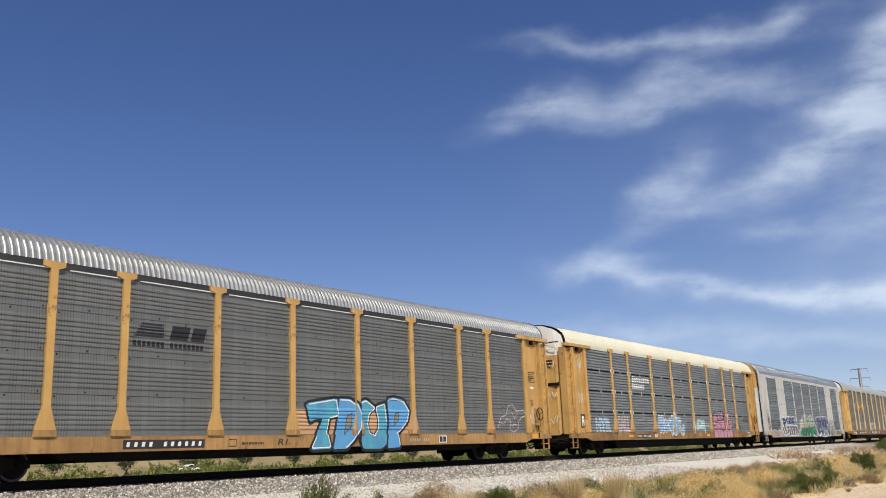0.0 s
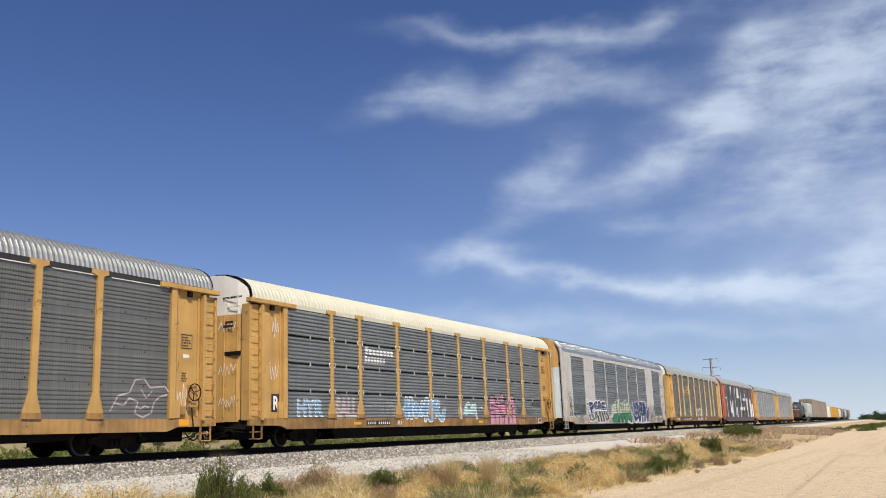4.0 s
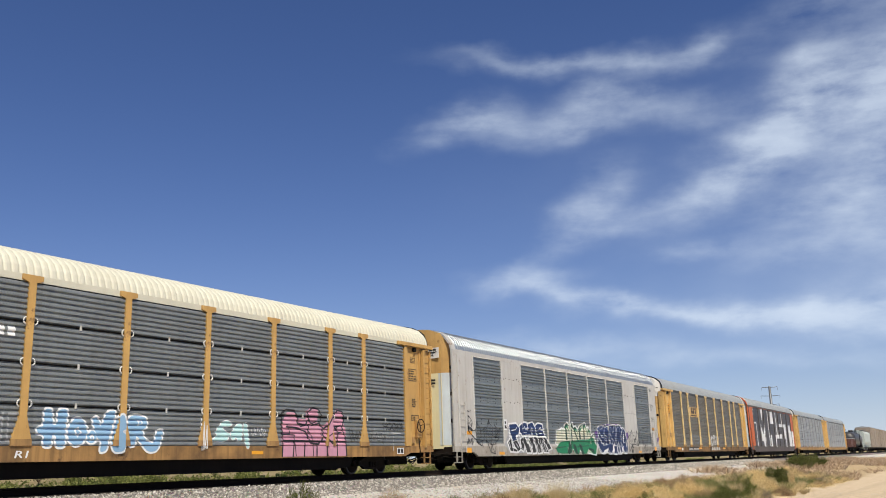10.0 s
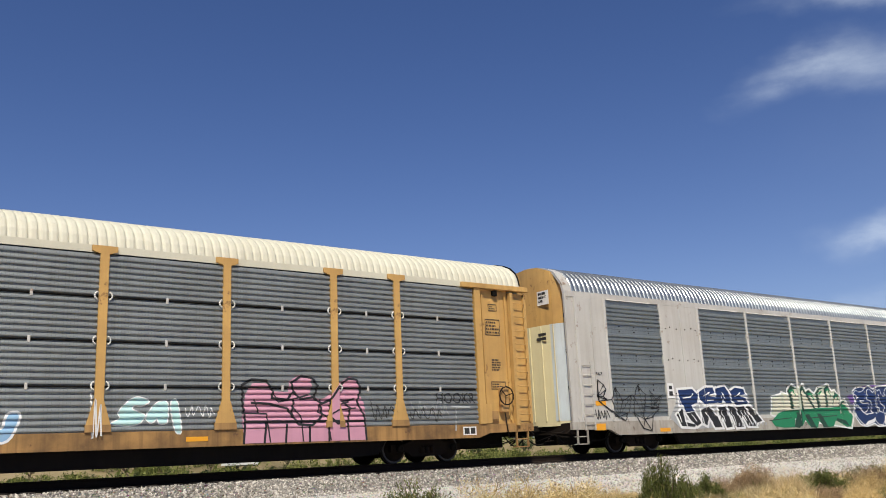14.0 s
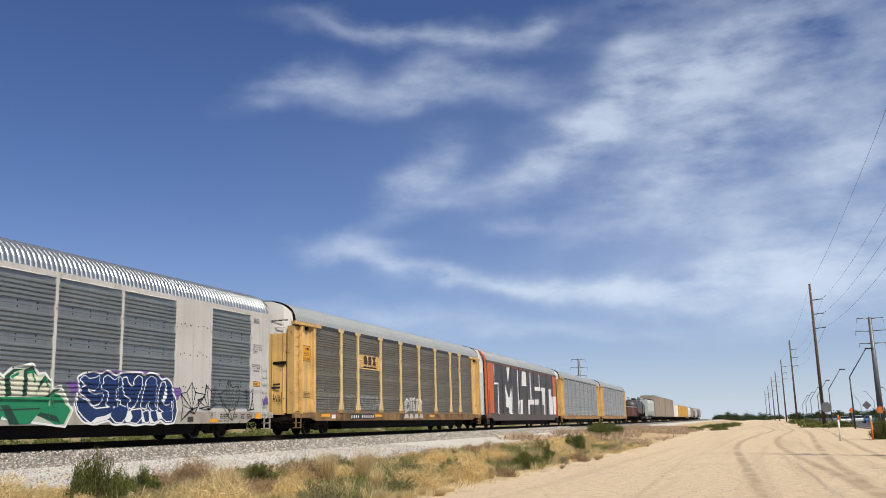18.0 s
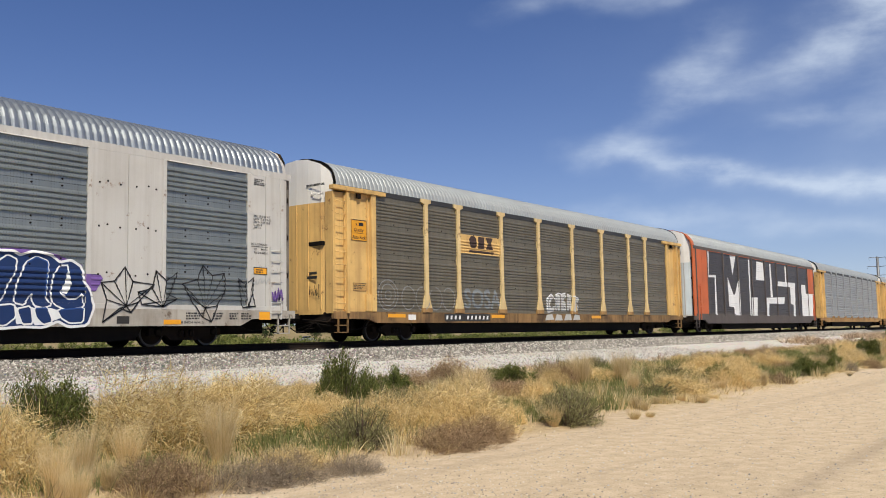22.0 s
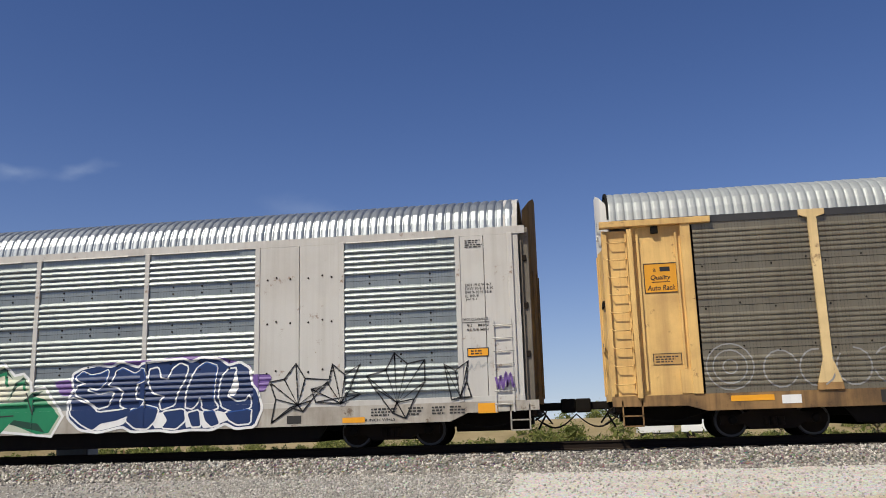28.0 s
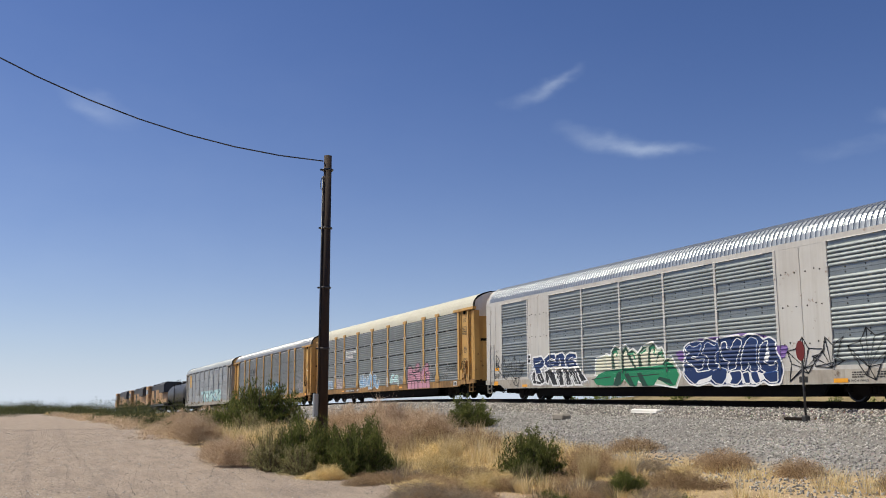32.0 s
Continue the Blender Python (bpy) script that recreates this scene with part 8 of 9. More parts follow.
PINK = [(4.65, 0.62), (4.6, 1.2), (4.68, 1.75), (4.85, 1.98), (5.2, 1.98), (5.35, 1.8), (5.75, 1.78), (5.8, 2.05), (6.05, 2.18), (6.35, 2.1), (6.4, 1.9), (6.3, 1.72), (6.62, 1.6), (6.95, 1.75), (7.15, 2.0), (7.45, 2.18), (7.7, 2.05), (7.7, 1.75), (7.85, 1.5), (7.9, 1.1), (7.88, 0.62)]
paint(cp_car, poly(B(), PINK), P_PINK, "graffiti_fill", "pink bubble graffiti", 1)
PB = ((425, 645), (663, 780), 4.6, 7.9, 0.6, 2.16)
many(cp_car, [sketch(q, *PB) for q in ([(426, 700), (424, 680), (440, 670), (465, 672), (476, 690), (474, 702), (500, 705), (512, 690), (508, 675), (525, 663), (545, 666), (555, 680), (548, 700), (525, 704), (512, 692)],
    [(548, 702), (562, 712), (578, 705), (585, 695), (595, 680), (612, 666), (628, 668), (636, 684), (628, 710), (642, 735), (645, 778)], [(440, 710), (470, 712), (500, 720), (510, 735)], [(512, 706), (508, 730), (520, 748), (545, 750), (562, 735), (560, 715)], [(578, 706), (576, 735), (590, 748), (610, 745), (615, 720), (600, 708), (622, 704)],
    [(424, 702), (430, 740), (428, 778)], [(465, 745), (462, 778)], [(500, 748), (498, 778)], [(540, 752), (540, 778)], [(575, 750), (575, 778)], [(610, 748), (612, 778)], [(430, 742), (640, 744)])], P_BLACK, "graffiti_outline", "thin black bubble outlines", 2, 0.055, False)
bm = B()
for s in ([(4.6, 1.3), (5.2, 1.28), (5.3, 0.64)], [(5.35, 1.8), (5.5, 1.55), (5.9, 1.62), (6.3, 1.72)], [(5.9, 1.4), (6.1, 1.2), (6.15, 0.64)], [(6.62, 1.6), (6.55, 1.3), (6.8, 1.2), (7.1, 1.35), (7.6, 1.4)], [(6.8, 1.2), (6.9, 0.64)], [(7.2, 1.5), (7.4, 1.55)], [(4.9, 1.6), (5.0, 1.3)]):
    stroke(bm, s, 0.035)
paint(cp_car, bm, P_BLACK, "graffiti_line", "", 3)
scrawl(cp_car, 8.05, 8.75, 1.0, 1.65, 11, P_STENCIL, 0.025, 8)
paint(cp_car, fit_text("SOME", -6.7, -5.75, 1.35, 1.65, -0.005), P_GREY, "spray_tag", "faded white tag", 1)
paint(cp_car, fit_text("SUME", -5.7, -4.35, 1.02, 1.68, -0.012), P_GREY, "spray_tag", "faded white tag", 1)
paint(cp_car, fit_text("SALL", -8.7, -7.25, 0.92, 1.72, 0.06), P_FADE, "graffiti_fill", "faded pink-white graffiti letters", 1)
paint(cp_car, fit_text("HYR", -11.0, -9.45, 0.98, 1.62, 0.06), P_WHITE, "graffiti_outline", "white graffiti letters", 0)
paint(cp_car, fit_text("HYR", -10.95, -9.5, 1.02, 1.58, 0.02), P_SKY, "graffiti_fill", "pale blue graffiti letters", 1)
paint(cp_car, fit_text("HOOKR", 10.1, 11.4, 1.5, 1.78, 0.0), P_BLACK, "spray_tag", "black scrawled tag", 2)
scrawl(cp_car, 9.3, 10.5, 1.15, 1.6, 21, P_GREY, 0.03, 12)
scrawl(cp_car, 9.2, 10.3, 1.02, 1.4, 22, P_STENCIL, 0.025, 10)
paint(cp_car, stroke(stroke(B(), [(10.6, 1.42), (11.2, 1.4)], 0.05), [(10.75, 1.4), (10.7, 0.8)], 0.05), P_GREY, "spray_tag", "", 2)
scrawl(cp_car, 1.25, 1.5, 0.8, 1.75, 23, P_WHITE, 0.03, 6)
scrawl(cp_car, -12.3, -11.95, 3.6, 4.4, 24, P_WHITE, 0.02, 8, -0.045)
scrawl(cp_car, -12.4, -11.8, 2.2, 2.8, 25, P_WHITE, 0.02, 9, -0.045)
paint(cp_car, poly(B(), [(-12.3, 1.15), (-11.85, 1.15), (-11.85, 1.75), (-12.3, 1.75)]), P_STENCIL, "spray_tag", "dark red outlined tag", 0, -0.047)
paint(cp_car, fit_text("R", -12.2, -11.9, 1.22, 1.68, 0.03), P_WHITE, "spray_tag", "", 1, -0.047)
for k, (x0, x1, z0, z1) in enumerate(((11.98, 12.5, 3.42, 3.86), (12.12, 12.42, 4.12, 4.3), (12.1, 12.6, 1.9, 2.1))):
    framed(cp_car, x0, x1, z0, z1, -0.048)
    fine_print(cp_car, x0 + 0.03, x1 - 0.03, z0 + 0.03, z1 - 0.03, 4 if k == 0 else 2, flat=-0.048, seed=30 + k)
fine_print(cp_car, 12.15, 12.5, 2.4, 2.75, 5, flat=-0.048, seed=36)
for x in (3.3, 6.9, -7.5):
    paint(cp_car, poly(B(), [(x, 0.70), (x + 0.5, 0.70), (x + 0.5, 0.80), (x, 0.80)]), M_REFLECT, "reflector", "amber reflector sticker", 0, 0.041)
paint(cp_car, poly(B(), [(10.95, 0.66), (11.4, 0.66), (11.4, 0.88), (10.95, 0.88)]), P_WHITE, "placard", "white framed data placard", 0, 0.041)
paint(cp_car, poly(B(), [(10.99, 0.69), (11.16, 0.69), (11.16, 0.85), (10.99, 0.85)]), P_STENCIL, "placard_block", "", 1, 0.041)
paint(cp_car, poly(B(), [(11.2, 0.69), (11.36, 0.69), (11.36, 0.85), (11.2, 0.85)]), P_STENCIL, "placard_block", "", 1, 0.041)

# third car: three large pieces, star leaves, stencils
RB = ((668, 1010), (455, 605), -9.05, -3.9, 0.57, 2.08)
TOPS = [sketch(q, *RB) for q in (
    [(703, 472), (752, 468), (770, 488), (765, 512), (742, 522), (752, 540), (722, 545), (716, 520), (704, 520)],
    [(774, 478), (800, 462), (828, 462), (834, 480), (806, 488), (836, 496), (836, 514), (792, 518), (774, 502)],
    [(838, 466), (872, 458), (884, 475), (890, 516), (868, 516), (862, 500), (852, 516), (834, 512)],
    [(892, 474), (912, 462), (944, 466), (948, 484), (922, 488), (946, 500), (954, 518), (908, 522), (892, 504)])]
FEET = [sketch(q, *RB) for q in (
    [(690, 552), (712, 530), (716, 575), (752, 585), (748, 592), (704, 588)], [(724, 548), (752, 542), (772, 580), (756, 590), (736, 570)],
    [(776, 536), (806, 526), (832, 560), (846, 596), (820, 596), (800, 560), (792, 588), (776, 580)], [(838, 530), (866, 526), (884, 596), (862, 598), (850, 562), (842, 580)],
    [(874, 524), (900, 530), (926, 596), (900, 598)], [(906, 530), (936, 526), (960, 566), (976, 596), (944, 594), (926, 556), (918, 574)], [(944, 526), (962, 528), (1002, 578), (978, 584)],
    [(672, 458), (684, 458), (684, 470), (672, 470)], [(671, 476), (685, 476), (685, 490), (671, 490)])]
many(sl_car, TOPS + FEET, P_WHITE, "graffiti_outline", "white spray-painted letter outline", 1, 0.16)
many(sl_car, [sketch(q, *RB) for q in ([(668, 560), (690, 520), (700, 470), (770, 468), (830, 500), (950, 480), (965, 520), (1004, 572), (985, 598), (700, 598)],)], P_GREY, "graffiti_shade", "greyish white spray haze", 0)
many(sl_car, FEET, P_BLACK, "graffiti_fill", "black graffiti letter feet", 2)
many(sl_car, TOPS, P_NAVY, "graffiti_fill", "navy blue graffiti letter tops", 2)
many(sl_car, [sketch(q, *RB) for q in ([(716, 498), (744, 494), (752, 484)], [(790, 490), (815, 478)], [(800, 506), (826, 505)], [(855, 496), (860, 480), (866, 498)], [(908, 492), (930, 478)], [(914, 508), (936, 508)], [(696, 540), (704, 575)], [(742, 552), (756, 574)], [(790, 545), (812, 580)], [(850, 540), (858, 575)], [(886, 540), (898, 580)], [(922, 540), (940, 575)], [(702, 490), (712, 530), (722, 590)], [(770, 520), (784, 590)], [(836, 520), (848, 596)], [(900, 522), (932, 598)], [(936, 540), (960, 590)])], P_WHITE, "graffiti_highlight", "white inner letter lines", 3, 0.04, False)
P_DEEPGREEN = paint_mat("dark_green_spray", (0.012, 0.05, 0.032))
GREEN_EDGE = [(-3.37, 1.05), (-3.25, 1.69), (-2.70, 1.77), (-2.57, 1.85), (-2.21, 1.76), (-2.18, 1.98), (-1.91, 2.14), (-1.51, 2.02), (-1.41, 2.05), (-1.15, 2.17), (-0.95, 1.91), (-0.72, 1.98), (-0.41, 1.80), (-0.11, 2.05), (0.23, 2.10), (0.56, 2.19), (0.83, 1.91), (1.06, 1.95), (1.28, 1.74), (1.31, 1.52), (1.65, 1.60), (2.14, 0.93), (1.89, 0.50)]
many(sl_car, [GREEN_EDGE], P_WHITE, "graffiti_outline", "white spray edge round the green letters", 0, 0.12)
many(sl_car, [GREEN_EDGE], P_MINT, "graffiti_fill", "cream and mint letter ground", 1)
many(sl_car, [[(-2.13, 1.26), (-2.15, 1.95), (-1.93, 2.12), (-1.53, 1.99), (-1.84, 1.99), (-1.99, 1.85), (-1.91, 1.25)], [(-1.44, 1.25), (-1.44, 1.93), (-1.18, 2.12), (-0.85, 1.66), (-0.46, 1.23), (-0.59, 1.22), (-0.94, 1.60), (-1.18, 1.96), (-1.30, 1.88), (-1.30, 1.21)], [(-1.02, 1.86), (-0.79, 1.96), (-0.39, 1.75), (-0.70, 1.84), (-0.87, 1.76), (-0.50, 1.24)], [(-0.32, 1.28), (-0.39, 1.81), (-0.06, 2.03), (0.29, 2.05), (-0.07, 1.94), (-0.21, 1.80), (-0.12, 1.30)], [(0.25, 1.30), (0.29, 2.02), (0.58, 2.14), (0.80, 1.87), (0.55, 2.03), (0.42, 1.90), (0.41, 1.30)], [(0.73, 1.33), (0.88, 1.75), (1.08, 1.90), (1.28, 1.69), (1.05, 1.79), (0.90, 1.60)], [(1.11, 1.32), (1.38, 1.52), (1.65, 1.55), (1.46, 1.43)], [(-0.96, 0.58), (-1.29, 1.02), (-1.01, 1.06), (-0.58, 0.52)], [(-0.13, 0.55), (-0.47, 1.06), (-0.20, 1.07), (0.22, 0.55)], [(1.74, 0.56), (0.81, 0.78), (0.92, 0.88), (1.54, 0.78)], [(-2.06, 0.60), (-1.75, 1.13), (-1.47, 1.12), (-1.54, 0.64), (-1.77, 0.55)]], P_DEEPGREEN, "graffiti_shade", "dark green letter shadows", 3)
many(sl_car, [[(-3.25, 1.62), (-2.70, 1.72), (-2.52, 1.18), (-3.26, 1.10)], [(-2.52, 1.18), (-2.57, 1.80), (-2.21, 1.69), (-1.99, 1.23)], [(-1.99, 1.25), (-2.16, 1.89), (-1.91, 2.05), (-1.53, 1.95), (-1.62, 1.56), (-1.70, 1.25)], [(-1.37, 1.20), (-1.42, 1.94), (-1.18, 2.08), (-0.87, 1.56), (-0.55, 1.21)], [(-0.59, 1.27), (-0.96, 1.82), (-0.75, 1.91), (-0.39, 1.73), (-0.21, 1.28)], [(-0.19, 1.31), (-0.25, 1.84), (0.16, 2.03), (0.31, 1.95), (0.21, 1.30)], [(0.34, 1.29), (0.33, 1.98), (0.58, 2.09), (0.78, 1.84), (0.67, 1.30)], [(0.77, 1.31), (0.90, 1.70), (1.10, 1.85), (1.23, 1.61), (1.13, 1.30)], [(1.20, 1.30), (1.40, 1.50), (1.61, 1.52), (1.83, 1.18)]], paint_mat("cream_spray", (0.55, 0.54, 0.43)), "graffiti_fill", "cream letter fingers", 2)
many(sl_car, [[(-3.47, 0.83), (-3.02, 1.08), (-2.59, 1.18), (-1.40, 1.23), (-0.25, 1.28), (0.51, 1.28), (1.11, 1.31), (1.37, 1.44), (1.68, 1.35), (2.08, 0.94), (1.84, 0.55), (1.53, 0.53), (0.81, 0.80), (0.59, 0.57), (0.04, 0.54), (-0.39, 0.78), (-0.51, 0.55), (-0.96, 0.56), (-1.30, 0.83), (-1.59, 0.59), (-1.77, 0.74), (-1.95, 0.92), (-2.06, 0.58), (-2.73, 0.58), (-3.28, 0.64)]], P_GREEN, "graffiti_fill", "deep green lower letters", 2)
many(sl_car, [[(-2.05, 1.9), (-1.8, 1.95), (-1.75, 1.75)], [(0.42, 1.95), (0.6, 2.0), (0.68, 1.7)], [(0.95, 1.7), (1.1, 1.78), (1.15, 1.6)], [(-0.9, 1.78), (-0.7, 1.82), (-0.55, 1.6)], [(-0.15, 1.8), (0.1, 1.92)]], P_GREEN, "graffiti_line", "light green strokes", 4, 0.07, False)
many(sl_car, [[(-1.37, 1.9), (-1.3, 1.2), (-1.15, 0.9), (0.9, 0.98)], [(1.2, 1.5), (1.4, 1.0)], [(-3.6, 0.85), (-2.2, 0.93)]], P_STENCIL, "graffiti_line", "thin black sprayed lines", 4, 0.03, False)
BL = [(2.36, 1.4), (2.3, 1.15), (2.34, 0.88), (2.64, 0.62), (3.1, 0.55), (3.71, 0.67), (3.94, 0.54), (4.63, 0.56), (4.93, 0.51), (5.42, 0.55), (5.91, 0.53), (6.24, 0.67), (6.5, 0.54), (6.94, 0.57), (7.1, 0.96), (6.99, 1.35), (6.84, 1.53), (6.79, 1.88), (6.55, 2.02), (6.28, 1.95), (6.05, 2.11), (5.64, 2.17), (5.35, 2.06), (5.18, 2.15), (4.76, 2.13), (4.41, 2.11), (4.18, 2.08), (4.02, 1.99), (3.6, 2.14), (3.35, 2.03), (3.01, 2.08), (2.62, 2.02), (2.38, 1.9), (2.41, 1.69), (2.46, 1.54)]
BL = soft(BL, 0.12, 1)
BLUE_LETTERS = [[(2.46, 1.83), (2.63, 1.96), (2.83, 1.86), (3.1, 1.9), (3.27, 1.98), (3.23, 1.7), (3.03, 1.54), (2.8, 1.6), (2.77, 1.5), (3.05, 1.41), (3.45, 1.45), (3.31, 1.15), (3.05, 1.09), (2.78, 1.3), (2.47, 1.43), (2.51, 1.61), (2.74, 1.68), (2.58, 1.74)],
    [(2.37, 1.36), (2.83, 1.18), (3.07, 0.98), (3.69, 1.03), (3.92, 1.12), (3.85, 0.89), (3.55, 0.79), (3.16, 0.73), (2.94, 0.58), (2.64, 0.74), (2.37, 0.97)],
    [(3.48, 1.93), (3.64, 2.01), (3.96, 1.85), (4.17, 1.99), (4.26, 1.73), (4.01, 1.63), (3.99, 1.27), (4.22, 1.23), (4.11, 1.07), (3.76, 1.07), (3.61, 1.14), (3.71, 1.46), (3.55, 1.58), (3.33, 1.62), (3.44, 1.76)],
    [(4.32, 1.95), (4.53, 1.99), (4.61, 1.74), (4.81, 1.69), (4.9, 1.94), (5.09, 2.07), (5.28, 1.98), (5.22, 1.69), (5.05, 1.41), (4.96, 1.11), (4.67, 1.01), (4.6, 1.15), (4.75, 1.32), (4.44, 1.41), (4.33, 1.62)],
    [(3.85, 0.98), (4.22, 1.12), (4.59, 1.02), (4.51, 0.76), (4.32, 0.58), (4.02, 0.6), (3.79, 0.78)],
    [(4.7, 0.95), (5.22, 1), (5.26, 0.74), (5.04, 0.56), (4.7, 0.59), (4.82, 0.75)],
    [(5.49, 1.92), (5.73, 2.07), (6, 1.97), (5.95, 1.56), (5.93, 1.17), (6.06, 1.01), (5.89, 0.95), (5.68, 1), (5.62, 1.29), (5.44, 1.01), (5.25, 1.05), (5.29, 1.44)],
    [(5.31, 0.9), (5.59, 0.96), (5.64, 0.6), (5.43, 0.59)],
    [(5.69, 0.92), (5.97, 0.94), (6.1, 0.64), (5.9, 0.58), (5.75, 0.72)],
    [(6.13, 1.68), (6.29, 1.89), (6.47, 1.9), (6.4, 1.54), (6.26, 1.27), (6.49, 1.12), (6.71, 1.14), (6.82, 1.25), (6.85, 0.98), (6.42, 0.91), (6.15, 1.03), (6.07, 1.27)],
    [(6.23, 0.89), (6.86, 0.95), (6.84, 0.63), (6.53, 0.61), (6.33, 0.72)]]
BLUE_LETTERS = [soft(q, 0.12, 1) for q in BLUE_LETTERS]
BLUE_HALO = [[(1.89, 1.75), (2.32, 1.8), (2.42, 1.4), (2.11, 1.41), (2.02, 1.56)],
    [(6.55, 1.74), (7.28, 1.74), (7.35, 1.65), (7.17, 1.34), (6.97, 1.33), (6.56, 1.47)],
    [(2.43, 1.91), (3.09, 2.14), (3.79, 2.18), (4.41, 2.18), (4.42, 2.03), (3.64, 2.04), (2.55, 1.94)],
    [(4.56, 2.19), (5.25, 2.25), (6.09, 2.18), (6.85, 1.95), (6.79, 1.85), (6.09, 2.04), (5.18, 2.09)]]
BLUE_HALO = [soft(q, 0.12, 1) for q in BLUE_HALO]
BLUE_GAPS = [[(2.95, 0.59), (3.16, 0.74), (3.7, 0.8), (3.89, 0.86), (3.71, 0.68), (3.11, 0.56)],
    [(4.45, 0.7), (4.61, 0.95), (4.72, 0.92), (4.82, 0.75), (4.7, 0.58), (4.51, 0.58)],
    [(5.25, 0.98), (5.34, 0.9), (5.43, 0.59), (5.28, 0.57)],
    [(5.61, 0.96), (5.69, 0.92), (5.9, 0.56), (5.68, 0.55)],
    [(6.01, 0.95), (6.23, 0.89), (6.33, 0.72), (6.1, 0.64)],
    [(5.42, 1.72), (5.49, 1.86), (5.56, 1.57), (5.51, 1.29), (5.43, 1.08)],
    [(6.36, 1.69), (6.49, 1.82), (6.56, 1.47), (6.45, 1.26), (6.32, 1.28)]]
BLUE_GAPS = [soft(q, 0.12, 1) for q in BLUE_GAPS]
many(sl_car, BLUE_HALO, P_PURPLE, "graffiti_cloud", "purple spray cloud", 0)
many(sl_car, [BL], P_WHITE, "graffiti_outline", "white edge round the blue letters", 1, 0.12)
many(sl_car, [BL], P_NAVY, "graffiti_fill", "deep blue ground of the letters", 1)
many(sl_car, BLUE_LETTERS, P_WHITE, "graffiti_outline", "white letter edge", 2, 0.075)
many(sl_car, BLUE_GAPS, P_WHITE, "graffiti_highlight", "white gap between letter feet", 2)
many(sl_car, BLUE_LETTERS, P_NAVY, "graffiti_fill", "deep blue graffiti letter", 3)
many(sl_car, [q[: len(q) // 3] for q in BLUE_LETTERS[::2]], P_BLUE, "graffiti_line", "brighter blue sprayed edge", 4, 0.03, False)
bm = B()
for cx, cz, tips in ((7.98, 1.0, [(7.3, 1.55), (7.65, 1.6), (7.93, 1.95), (8.15, 1.6), (8.75, 1.55), (8.3, 1.1), (8.1, 0.85), (7.8, 0.95), (7.35, 0.62), (7.45, 1.15)]),
                     (9.0, 1.0, [(8.3, 1.35), (8.7, 1.45), (8.8, 1.9), (9.1, 1.65), (9.45, 1.88), (9.2, 1.3), (9.45, 1.2), (8.4, 1.05)]),
                     (10.3, 0.98, [(9.6, 1.6), (10.05, 1.72), (10.25, 2.1), (10.55, 1.85), (10.95, 1.92), (10.95, 1.42), (10.7, 1.05), (10.5, 0.62), (10.2, 0.75), (9.75, 1.35)]),
                     (11.75, 1.05, [(11.4, 1.8), (11.65, 1.65), (11.95, 1.85), (11.9, 1.4), (12.0, 1.05), (11.55, 1.0)]),
                     (-10.3, 0.98, [(-10.7, 1.7), (-10.45, 2.05), (-10.15, 1.75), (-10.25, 1.4), (-9.55, 1.3), (-9.9, 1.05), (-10.0, 0.62), (-10.4, 0.7), (-10.75, 1.2)]),
                     (-11.5, 1.05, [(-12.3, 1.55), (-11.75, 1.6), (-11.5, 1.98), (-11.25, 1.55), (-10.8, 1.75), (-11.0, 1.2), (-11.2, 0.95)]),
                     (-9.75, 1.45, [(-9.9, 1.9), (-9.7, 1.6), (-9.35, 1.75), (-9.6, 1.35), (-9.9, 1.3)]), (-12.35, 1.7, [(-12.3, 2.2), (-12.05, 2.05), (-11.95, 1.9), (-12.1, 1.7), (-11.95, 1.6), (-12.3, 1.55)])):
    bm = B()
    stroke(bm, tips, 0.032, True)
    stroke(bm, [q for p in tips for q in ((cx, cz), p)], 0.028)
    paint(sl_car, bm, P_BLACK, "spray_star", "thin black star-leaf drawing", 3)
number_bars(sl_car, -5.95, -3.7, 0.64, 0.84, None, P_GREY, "bbbb bbbbbb", 0.05)
for k, line in enumerate(("EXH 19-0 W 4-7", "EXW 10-8 H 4-10", "EW 9-10 H 16-8", "IL 89-9", "JW 9-1")):
    paint(sl_car, fit_text(line, 11.94, 11.94 + 0.043 * len(line), 3.55 - 0.085 * k, 3.615 - 0.085 * k, 0.01), P_STENCIL, "lettering", "", 1, 0.033)
paint(sl_car, fit_text("DECK CLEARANCE", 11.86, 12.44, 2.76, 2.82, 0.01), P_STENCIL, "lettering", "", 1, 0.033)
paint(sl_car, stroke(B(), [(11.84, 2.72), (12.46, 2.72)], 0.015), P_STENCIL, "stencil_line", "", 1, 0.033)
paint(sl_car, fit_text("91   MIN", 11.95, 12.44, 2.62, 2.68, 0.01), P_STENCIL, "lettering", "", 1, 0.033)
paint(sl_car, fit_text("93 5/8 MIN", 11.95, 12.44, 2.52, 2.58, 0.01), P_STENCIL, "lettering", "", 1, 0.033)
fine_print(sl_car, 11.96, 12.4, 4.45, 4.65, 4, flat=0.033, seed=50)
paint(sl_car, poly(B(), [(11.95, 1.95), (12.42, 1.95), (12.42, 2.13), (11.95, 2.13)]), M_REFLECT, "placard", "amber warning plate", 0, 0.033)
framed(sl_car, 11.95, 12.42, 1.95, 2.13, 0.034, P_BLACK)
fine_print(sl_car, 12.02, 12.38, 1.98, 2.10, 2, flat=0.034, seed=51)
paint(sl_car, fit_text("28 INCH WHLS", 9.5, 10.25, 0.58, 0.64, 0.008), P_STENCIL, "lettering", "", 1, 0.043)
